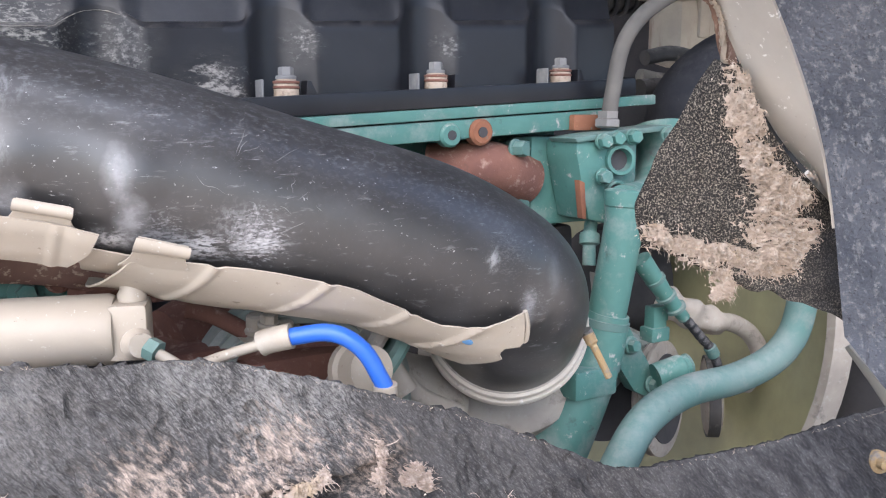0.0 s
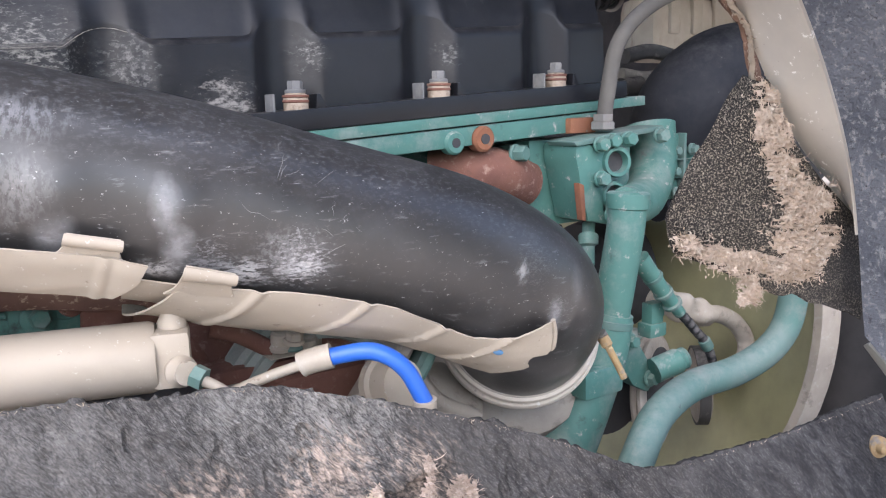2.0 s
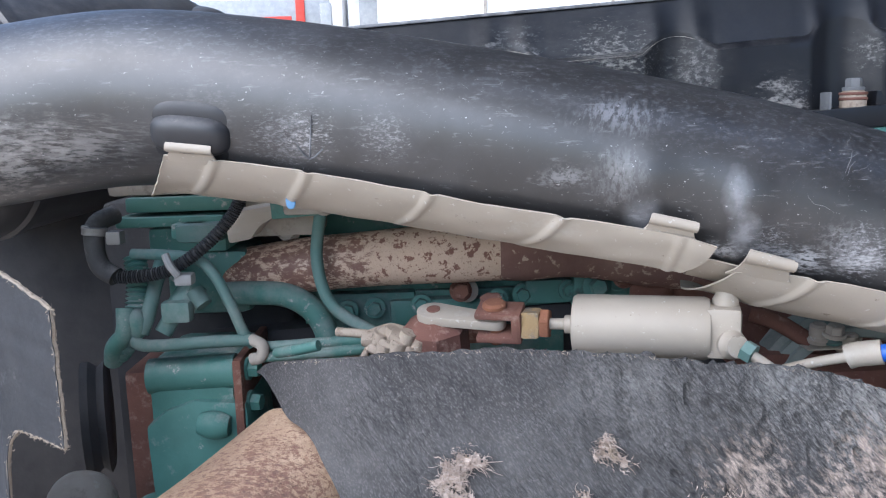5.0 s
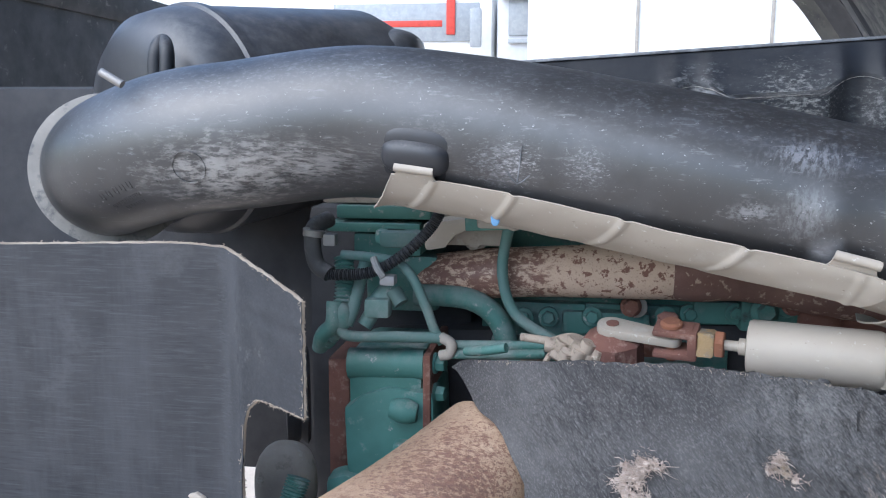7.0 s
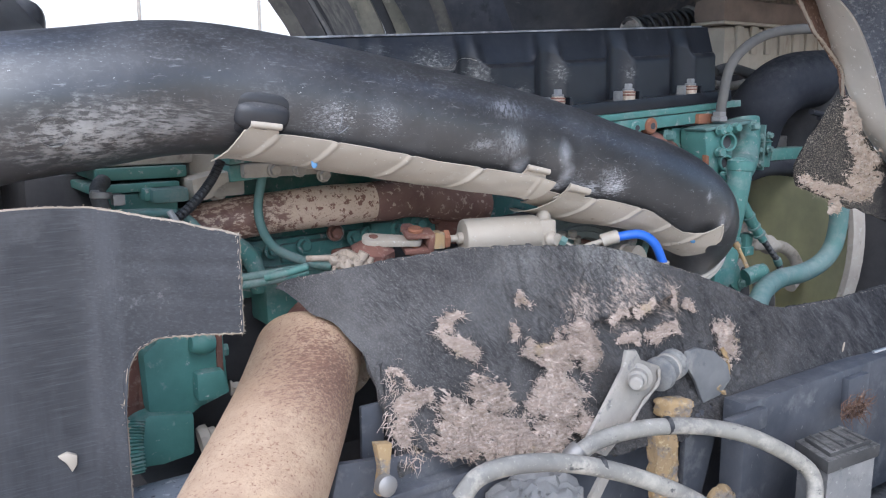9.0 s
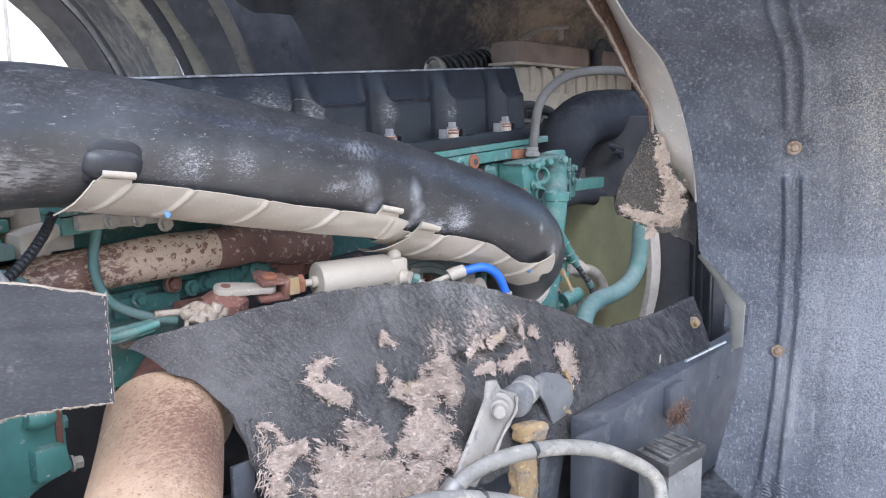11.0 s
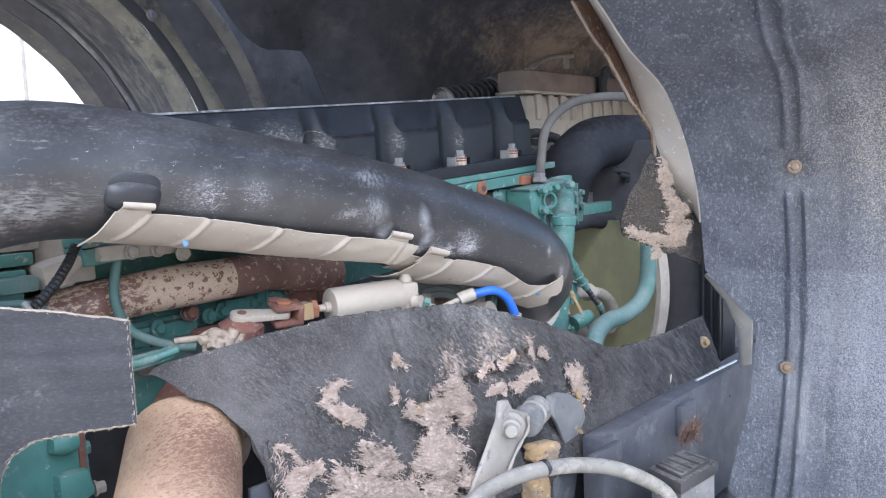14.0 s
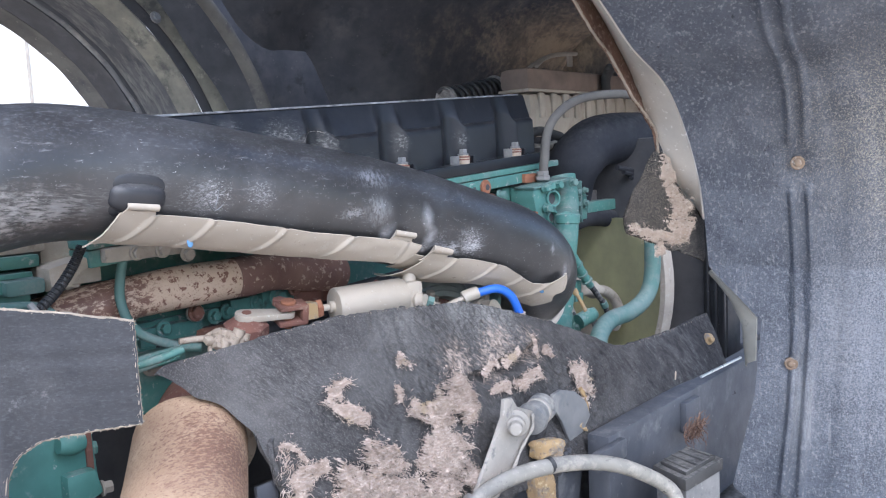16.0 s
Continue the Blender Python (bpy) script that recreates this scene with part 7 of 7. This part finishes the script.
vent_o = part("vent_frame", tube([(1.590, 1.420, 1.754), (1.636, 1.420, 1.775), (1.696, 1.420, 1.796)], 0.007, 8), CREAM, hoodtop, "small framed vent opening")
part("frame_arc", tube([(1.635, 1.420, 1.764), (1.696, 1.420, 1.794), (1.788, 1.420, 1.813), (2.005, 1.420, 1.829)], 0.008, 8), CREAM, vent_o)
part("post", block((1.850, 1.420, 1.775), (1.876, 1.430, 1.819), 0.001), CREAM, vent_o)
part("post", block((1.921, 1.420, 1.779), (1.984, 1.430, 1.826), 0.001), CREAM, vent_o)

# far fender arch across the engine
far_arch = thing("far_fender_arch", "weathered far fender arch liner with seals and pale edges", "fender liner")
AC = Vector((-0.12, 0, 1.36))


def arch(r0, r1, y0, y1, mat, name, thick=0.006, bulge=0.0, wave=0.0, label=""):
    """A band of the arch: from radius r0 at depth y0 to r1 at y1; bulge rounds it, wave makes its inner edge ragged."""
    def p(u, v):
        a = radians(-5 + 125 * u)
        r, y = r0 + (r1 - r0) * v, y0 + (y1 - y0) * v - bulge * math.sin(math.pi * v)
        r += wave * (1 - v) * (0.6 * math.sin(a * 7.3 + 0.6) + 0.7 * noise.noise((a * 4, 0, 5))) + 0.0025 * noise.noise((a * 9, v * 3, r0 * 9)) + bulge * 0.4 * math.sin(math.pi * v)
        return Vector((AC.x + r * math.cos(a), y, AC.z + r * math.sin(a) * 0.92))
    return part(name, sheet(p, spread(0, 1, 90), spread(0, 1, 9), thick), mat, far_arch, label)


part("arch_rivet", lathe([(0, 0.016), (0.004, 0.016), (0.006, 0.009), (0.010, 0.008)], (0.464, 1.850, 1.876), (0.1, -1, 0.2), 16), DULL, far_arch)
part("arch_rivet", lathe([(0, 0.008), (0.004, 0.008), (0.006, 0.004)], (-0.07, 2.255, 2.025), (0.1, -1, 0.2), 16), DULL, far_arch)
arch(0.700, 0.724, 2.30, 2.24, RIMDUST, "outer_rim", label="dust-tanned outer rim")
arch(0.722, 0.745, 2.235, 2.15, SEAL, "rubber_seal", bulge=0.02, label="rounded black rubber seal")
arch(0.743, 0.749, 2.14, 2.13, DULL, "seal_lip", bulge=0.004)
arch(0.748, 0.757, 2.12, 2.11, SEAL, "groove")
arch(0.756, 0.789, 2.11, 2.00, STREAKED, "liner_band", bulge=0.012, label="dust-streaked inner band")
arch(0.787, 0.816, 1.998, 1.93, CREAMDUST, "cream_band", bulge=0.006, label="olive-cream dusty band")
arch(0.814, 0.842, 1.925, 1.915, SEAL, "dark_lip", bulge=0.005)
arch(0.838, 0.905, 1.91, 1.885, CREAMDUST, "pale_gap", label="pale strip that shows through the torn edge")
arch(0.860, 0.932, 1.865, 1.822, HOODBAND, "torn_panel", wave=0.022, label="black panel with a ragged edge")
arch(0.930, 0.956, 1.822, 1.800, RIMDUST, "pale_rib", bulge=0.010)
arch(0.955, 1.9, 1.80, 1.74, HOOD, "inner_wall")

# carpet flap torn from the hood
flap = thing("carpet_flap", "torn speckled black carpet flap fringed with fibre", "insulation flap")
FN = (Vector((0.433, 0.452, 1.324)) - Vector((0.459, 0.405, 1.455))).cross(Vector((0.58, 0.385, 1.269)) - Vector((0.459, 0.405, 1.455))).normalized()
if FN.y > 0:
    FN = -FN
FL = [Vector(p) for p in ((0.455, 0.407, 1.458), (0.440, 0.423, 1.426), (0.429, 0.438, 1.391), (0.421, 0.450, 1.358), (0.429, 0.451, 1.335), (0.462, 0.436, 1.322))]
FR = [Vector(p) for p in ((0.462, 0.404, 1.455), (0.480, 0.401, 1.427), (0.513, 0.392, 1.387), (0.559, 0.378, 1.343), (0.574, 0.382, 1.294), (0.580, 0.386, 1.268))]


def flap_point(u, v):
    p = poly_at(FL, v).lerp(poly_at(FR, v), u)
    return p + FN * (0.012 * math.sin(u * 3.1) + 0.004 * noise.noise((u * 6, v * 6, 2)))


part("carpet", sheet(flap_point, spread(0, 1, 40), spread(0, 1, 40), 0.006), CARPET, flap)


def flap_surface(x, z):
    q = Vector((0.459, 0.405, 1.455))
    y = q.y - (FN.x * (x - q.x) + FN.z * (z - q.z)) / FN.y
    return Vector((x, y, z)) + FN * 0.014


fibre_mass([((0.459, 0.406, 1.450), (0.478, 0.407, 1.406), 0.010), ((0.478, 0.407, 1.406), (0.495, 0.409, 1.361), 0.013), ((0.497, 0.406, 1.376), (0.512, 0.409, 1.330), 0.023), ((0.522, 0.40, 1.340), (0.505, 0.41, 1.318), 0.018), ((0.504, 0.415, 1.317), (0.461, 0.436, 1.328), 0.015), ((0.461, 0.436, 1.328), (0.432, 0.448, 1.341), 0.011), ((0.480, 0.429, 1.311), (0.486, 0.430, 1.295), 0.010)], flap_surface, flap, FRINGE, 61, 0.012, 0.0014, 1500, 0.0065)
CORD = [Vector(p) for p in ((0.249, 0.425, 1.676), (0.293, 0.420, 1.632), (0.331, 0.415, 1.602), (0.370, 0.402, 1.544), (0.390, 0.400, 1.529), (0.420, 0.400, 1.509), (0.442, 0.400, 1.492), (0.448, 0.400, 1.475), (0.454, 0.402, 1.451))]
BACK = [Vector(p) for p in ((0.332, 0.430, 1.686), (0.365, 0.425, 1.639), (0.397, 0.420, 1.603), (0.427, 0.412, 1.556), (0.427, 0.410, 1.524), (0.451, 0.410, 1.503), (0.464, 0.410, 1.488), (0.471, 0.410, 1.470), (0.480, 0.410, 1.447))]
part("upper_strip", sheet(lambda u, v: poly_at(CORD, u).lerp(poly_at(BACK, u), v) + Vector((0, 0.003 * noise.noise((u * 30, v * 4, 1)), 0)), spread(0, 1, 60), spread(0, 1, 8), 0.004), BROWNFELT, flap, "brown fibrous back of the carpet")
bm = sweep(bmesh.new(), spline(CORD, 6), lambda s: 0.0018, 8, True, lambda s, a: 0.0009 * math.sin(s * 190 + a * 3))
for p in spline(CORD, 30):
    strands(bm, rng, p, 0.001, 0.001, lambda a, b, p=p: p.copy(), 1, 0.005, 0.0004, 0.1)
part("edge_cord", bm, CUT, flap, "frayed pale edge")

# ---- chassis below ----
chassis = thing("chassis_rail", "dusty blue-grey steel chassis rail with rusty bolts", "chassis rail")
part("web", block((-1.3, 0.515, 0.70), (1.45, 0.53, 1.005), 0.003), FRAME, chassis)
part("top_flange", block((-1.3, 0.512, 0.995), (1.45, 0.60, 1.008), 0.003), FRAME, chassis)
part("gusset_plate", plate([(-0.285, 0.532, 1.054), (-0.09, 0.532, 1.027), (-0.09, 0.532, 0.80), (-0.50, 0.532, 0.80), (-0.46, 0.532, 0.97), (-0.30, 0.532, 0.99)], 0.01, 0.002), FRAME, chassis)
part("hanger_plate", block((-0.231, 0.575, 1.019), (-0.200, 0.581, 1.096), 0.0015), FRAME, chassis)
part("crossmember", block((0.285, 0.408, 0.80), (1.30, 0.447, 1.036), 0.006), FRAME, chassis)
# pale steel tube added along the crossmember's scraped edge as its highlight
part("scraped_edge_highlight", tube([(0.611, 0.404, 1.053), (0.701, 0.404, 1.051), (0.800, 0.404, 1.048)], 0.0026, 8), BARE, chassis, "bright scraped edge, its highlight built as a pale steel tube")
part("stiffener", block((0.233, 0.396, 0.998), (0.320, 0.409, 1.028), 0.004), FRAME, chassis)
part("stiffener", block((0.531, 0.396, 0.971), (0.592, 0.409, 1.025), 0.004), FRAME, chassis)
rusty = part("rusty_plate", plate([(-0.255, 0.500, 1.082), (-0.234, 0.500, 1.078), (-0.239, 0.500, 1.033), (-0.237, 0.500, 1.014), (-0.254, 0.500, 1.020), (-0.249, 0.500, 1.050)], 0.012, 0.002), OCHRE, chassis, "ochre rusted plate")
part("plate_bolt", lathe([(0, 0.012), (0.010, 0.012), (0.013, 0.008)], (-0.254, 0.488, 1.040), (0, -1, 0.1), 20), STEEL, rusty)
for q in ((0.761, 0.500, 0.945), (0.805, 0.500, 0.905), (0.414, 0.470, 0.906)):
    hexbolt(q, (0, -1, 0), 0.009, 0.008, 0.012, FRAME, chassis)
mount = thing("shock_mount", "grey steel mounting bracket with a dusty bush and ochre rust", "bracket")
part("bracket_plate", plate([(0.086, 0.455, 1.113), (0.091, 0.455, 1.137), (0.109, 0.455, 1.135), (0.119, 0.455, 1.120), (0.156, 0.455, 1.104), (0.161, 0.455, 1.086), (0.146, 0.455, 1.069), (0.125, 0.455, 1.058), (0.097, 0.455, 1.028), (0.060, 0.455, 1.001), (0.017, 0.455, 1.024), (0.063, 0.455, 1.082)], 0.006, 0.0015), DUSTSTEEL, mount)
part("folded_edge", tube([(0.151, 0.452, 1.102), (0.148, 0.451, 1.082), (0.121, 0.450, 1.063), (0.092, 0.449, 1.034)], lambda s: 0.0022 + 0.0006 * math.sin(23 * s), 8), DUSTSTEEL, mount)
part("bracket_bolt", lathe([(-0.002, 0.019), (0.003, 0.019), (0.005, 0.0135), (0.014, 0.0130), (0.015, 0.0095), (0.027, 0.009), (0.029, 0.007)], (0.113, 0.454, 1.099), (-0.80, -0.58, -0.05), 24), DUSTSTEEL, mount, "grey bolt with washer")
part("bush", lathe([(0, 0.015), (0.002, 0.0225), (0.011, 0.0235), (0.014, 0.0215), (0.018, 0.0210), (0.019, 0.0190), (0.042, 0.0188), (0.043, 0.0215), (0.052, 0.0215), (0.056, 0.015)], (0.158, 0.462, 1.088), (0.95, 0.22, 0.10), 36), DULL, mount, "dusty grey steel bush")
part("bush_ring", lathe([(0.030, 0.0190), (0.031, 0.0206), (0.035, 0.0206), (0.036, 0.0190)], (0.158, 0.462, 1.088), (0.95, 0.22, 0.10), 36), DUSTSTEEL, mount)
part("back_plate", plate([(0.218, 0.462, 1.093), (0.221, 0.462, 1.110), (0.242, 0.462, 1.112), (0.281, 0.462, 1.100), (0.313, 0.462, 1.076), (0.324, 0.462, 1.050), (0.300, 0.462, 1.030), (0.263, 0.462, 1.026), (0.243, 0.462, 1.062)], 0.006, 0.0015), DULL, mount)
bm = join(lump((0.183, 0.452, 1.041), (Vector((0.90, -0.35, 0)) * 0.0215, Vector((0, 0.014, 0)), Vector((0, 0, 0.0145))), 30, 4), lump((0.167, 0.450, 0.939), (Vector((0.90, -0.35, 0)) * 0.0165, Vector((0, 0.012, 0)), Vector((-0.006, 0, 0.082))), 60, 5))
for v in bm.verts:
    v.co += Vector((noise.noise(v.co * 70), noise.noise(v.co * 70 + Vector((9, 0, 0))), 0)) * 0.003 + Vector((0.5, -1, 0.2)) * 0.0028 * noise.noise(v.co * 260) + Vector((0.2, -1, 0)) * 0.0016 * noise.noise(v.co * 600)
part("crust", bm, OCHRE, mount, "ochre rusted strut")
part("crust_edge", tube([(0.309, 0.470, 1.097), (0.323, 0.468, 1.072), (0.315, 0.466, 1.049), (0.293, 0.464, 1.042), (0.311, 0.463, 1.031)], lambda s: 0.0028 + 0.0008 * math.sin(20 * s), 10, 8, True, lambda s, a: 0.001 * math.sin(57 * s + 3 * a)), OCHRE, mount)
part("side_plate", plate([(0.227, 0.462, 1.008), (0.281, 0.462, 1.020), (0.302, 0.462, 0.988), (0.258, 0.462, 0.845), (0.225, 0.462, 0.849)], 0.01, 0.002), FRAME, mount)
part("lower_strap", plate([(0.036, 0.440, 0.986), (0.051, 0.440, 0.978), (0.019, 0.440, 0.933), (0.002, 0.440, 0.941)], 0.006, 0.001), DUSTSTEEL, mount)
bm = lump((0.276, 0.430, 0.884), (Vector((0.026, -0.006, 0)), Vector((0, 0.012, 0)), Vector((0, 0, 0.022))), 30, 3)
for v in bm.verts:
    v.co += Vector((noise.noise(v.co * 90), -abs(noise.noise(v.co * 150)), noise.noise(v.co * 90 + Vector((5, 0, 0))))) * 0.008
part("lower_crust", bm, OCHRE, mount)
bh = thing("brake_hose", "dusty pale brake hose clipped in a bend", "hose", "brake hoses")
part("hose_body", tube([(-0.208, 0.410, 1.040), (-0.182, 0.405, 1.063), (-0.126, 0.395, 1.065), (-0.055, 0.380, 1.049), (0.024, 0.360, 1.017), (0.110, 0.340, 0.967), (0.207, 0.330, 0.884)], 0.0105, 18), HOSE, bh)
part("hose_tie", lathe([(-0.003, 0.0115), (0.003, 0.0115)], (-0.032, 0.376, 1.043), (1, -0.3, 0), 16), PLASTIC, bh)
bh2 = thing("brake_hose", "dusty pale brake hose clipped in a bend", "hose", "brake hoses")
part("hose_body", tube([(-0.031, 0.430, 1.030), (0.012, 0.420, 1.049), (0.074, 0.400, 1.056), (0.148, 0.370, 1.049), (0.215, 0.340, 1.026), (0.285, 0.310, 0.977), (0.273, 0.290, 0.940)], 0.0105, 18), HOSE, bh2)
part("hose_tie", lathe([(-0.003, 0.0115), (0.003, 0.0115)], (0.099, 0.391, 1.056), (1, -0.3, 0.1), 16), PLASTIC, bh2)
part("end_fitting", lathe([(0, 0.0115), (0.004, 0.013), (0.016, 0.013), (0.020, 0.0115)], (-0.031, 0.430, 1.030), (0.7, -0.2, 0.6), 12), STEEL, bh2)
cast = thing("spring_hanger", "grey dust-caked casting on the chassis", "casting")
bm = lump((-0.067, 0.450, 0.974), (Vector((0.055, 0, 0.01)), Vector((0, 0.05, 0)), Vector((0, 0, 0.03))), 24)
for v in bm.verts:
    v.co += Vector((0, -1, 0.3)) * 0.02 * noise.noise(v.co * 45) + Vector((0, 0, 1)) * 0.010 * noise.noise(v.co * 110)
part("casting", bm, CAKED, cast)
junction = thing("junction_box", "dirty black plastic box with a ribbed lid", "box")
BOX = [Vector(p) for p in ((0.313, 0.300, 0), (0.342, 0.366, 0), (0.446, 0.356, 0), (0.426, 0.290, 0))]


def prism(z0, z1, grow, bevel=0.002):
    """An upright solid on the box's outline, grown or shrunk round its middle."""
    mid = sum(BOX, Vector()) / 4
    bm = bmesh.new()
    face = bm.faces.new([bm.verts.new(mid + (p - mid) * grow + Vector((0, 0, z0))) for p in BOX])
    for v in bmesh.ops.extrude_face_region(bm, geom=[face])["geom"]:
        if isinstance(v, bmesh.types.BMVert):
            v.co.z = z1
    bmesh.ops.recalc_face_normals(bm, faces=bm.faces)
    bmesh.ops.bevel(bm, geom=bm.edges[:], offset=bevel, segments=2, affect="EDGES", profile=0.6)
    return bm


part("box_body", prism(0.860, 0.968, 0.90), CAKED, junction, "dust-caked box side")
lid = part("box_lid", prism(0.966, 0.984, 1.0), RUBBER, junction, "black ribbed lid")
part("lid_step", prism(0.9835, 0.990, 0.78), RUBBER, lid)
for k in range(4):
    a, b = BOX[0].lerp(BOX[3], 0.2 + 0.2 * k), BOX[1].lerp(BOX[2], 0.2 + 0.2 * k)
    part("lid_rib", tube([a.lerp(b, 0.15) + Vector((0, 0, 0.9905)), a.lerp(b, 0.85) + Vector((0, 0, 0.9905))], 0.0022, 8, 2), RUBBER, lid)
part("box_foot", block((0.33, 0.31, 0.80), (0.43, 0.36, 0.862), 0.004), FRAME, junction)
tuft = thing("straw_tuft", "brown dry straw caught behind the box", "debris")
bm = bmesh.new()
strands(bm, random.Random(31), (0.505, 0, 0.990), 0.040, 0.014, lambda x, z: Vector((x, 0.372, z)), 260, 0.026, 0.0007, 0.2, 0.1)
part("straw", bm, BROWNFELT, tuft)

# wheel beneath
wheel = thing("front_wheel", "dusty grey truck tyre below the engine", "wheel")
tyre = part("tyre", lathe([(-0.15, 0.30), (-0.152, 0.37), (-0.145, 0.43), (-0.125, 0.459), (-0.06, 0.467), (0.06, 0.467), (0.125, 0.459), (0.145, 0.43), (0.152, 0.37), (0.15, 0.30)], (0.24, 0.20, 0.467), (0, 1, 0), 96), GREYDUST, wheel)
part("rim", lathe([(-0.13, 0.20), (-0.13, 0.31), (0.13, 0.31), (0.13, 0.20), (-0.13, 0.20)], (0.24, 0.20, 0.467), (0, 1, 0), 48, False), STEEL, wheel)
part("axle", block((0.14, 0.30, 0.42), (0.34, 0.95, 0.71), 0.02), DARK, wheel)

# ---- air filter behind the pipe ----
air = thing("air_filter", "rounded black plastic air filter housing", "air filter")
FA = Vector((0.50, 0.86, 0.10)).normalized()
part("housing", lathe([(0.0, 0.02), (0.0, 0.095), (0.008, 0.125), (0.028, 0.146), (0.06, 0.154), (0.09, 0.156), (0.40, 0.150), (0.44, 0.135), (0.46, 0.10), (0.465, 0.02)], (-0.745, 0.925, 1.458), FA, 96), FILTER, air)
part("end_ridge", lathe([(0.082, 0.155), (0.086, 0.160), (0.098, 0.160), (0.102, 0.154)], (-0.745, 0.925, 1.458), FA, 96), FILTER, air)
part("housing_end", lump((-0.480, 1.250, 1.575), (Vector((0.06, 0, 0)), Vector((0, 0.07, 0)), Vector((0, 0, 0.040)))), FILTER, air)
part("strap_rib", tube([(-0.670, 0.830, 1.503), (-0.670, 0.835, 1.546), (-0.668, 0.850, 1.562), (-0.656, 0.835, 1.546), (-0.656, 0.830, 1.503)], 0.009, 12), PLASTIC, air)
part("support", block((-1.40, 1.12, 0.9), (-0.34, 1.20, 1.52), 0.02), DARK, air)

# ---- cab behind the engine ----
cabin = thing("truck_cab", "dark dusty front wall of the truck's own cab", "truck cab")
part("firewall", block((-1.34, 0.90, 0.62), (-1.28, 2.45, 1.72), 0.02), RUBBER, cabin)
part("cowl", block((-1.60, 0.90, 1.70), (-1.27, 2.47, 1.78), 0.02), RUBBER, cabin)

# ---- ground and distance ----
bm = bmesh.new()
bmesh.ops.create_grid(bm, x_segments=8, y_segments=8, size=400)
tagged(link("ground", bm, GROUND), "dusty grey yard ground", "ground", kind="structure")
trailer = thing("white_trailer", "white box trailer parked across the yard", "trailer")
part("box", block((-0.6, 8.0, 0.9), (9.0, 10.4, 4.2), 0.05), WHITE, trailer)
part("side_rail", block((-0.6, 7.97, 1.6), (9.0, 7.995, 1.68), 0.01), GREYDUST, trailer)
for x in (0.4, 1.6, 2.8, 4.0):
    part("side_post", block((x, 7.98, 0.95), (x + 0.03, 7.998, 4.1), 0.004), GREYDUST, trailer)
for x in (0.6, 7.4):
    part("wheel", lathe([(-0.15, 0.3), (-0.15, 0.5), (0.15, 0.5), (0.15, 0.3)], (x, 8.4, 0.5), (0, 1, 0), 32), RUBBER, trailer)
part("leg", block((3.0, 8.3, 0.0), (3.2, 8.5, 0.92), 0.01), GREYDUST, trailer)
cab = thing("parked_truck", "pale grey parked truck cab with a wide windscreen", "truck")
part("cab_body", block((-1.16, 11.0, 0.55), (1.2, 13.0, 3.3), 0.12), GREYP, cab)
part("windscreen", block((-1.0, 10.97, 2.55), (1.05, 11.0, 3.0), 0.02), GLASSY, cab)
part("grille", block((-0.8, 10.97, 1.0), (0.9, 11.0, 1.8), 0.02), GLASSY, cab)
part("visor", block((-1.1, 10.8, 3.02), (1.15, 11.0, 3.1), 0.01), GLASSY, cab)
part("wiper_rail", block((-1.0, 10.95, 2.45), (1.05, 10.99, 2.50), 0.005), GLASSY, cab)
part("mirror", block((-1.5, 10.9, 2.4), (-1.35, 11.0, 2.9), 0.03), GLASSY, cab)
part("bumper", block((-1.2, 10.85, 0.0), (1.2, 11.1, 0.7), 0.05), GREYDUST, cab)
red = thing("parked_truck", "white parked truck cab with red trim beside a grey one", "truck")
part("cab_body", block((-3.6, 11.2, 0.55), (-1.22, 13.2, 3.2), 0.12), WHITE, red)
part("red_stripe", block((-2.929, 11.160, 2.692), (-1.901, 11.190, 2.775), 0.01), REDP, red)
part("red_pillar", block((-1.842, 11.140, 2.586), (-1.725, 11.190, 3.362), 0.01), REDP, red)
part("windscreen", block((-3.4, 11.17, 2.5), (-1.4, 11.2, 3.0), 0.02), GLASSY, red)
part("bumper", block((-3.65, 11.05, 0.0), (-1.2, 11.3, 0.7), 0.05), GREYDUST, red)
far = thing("warehouse", "long pale warehouse wall behind the yard", "building")
part("wall", block((-30, 22, 0), (30, 24, 6), 0.05), WHITE, far)
part("roof_edge", block((-30.2, 21.9, 6.0), (30.2, 24.1, 6.3), 0.03), GREYDUST, far)
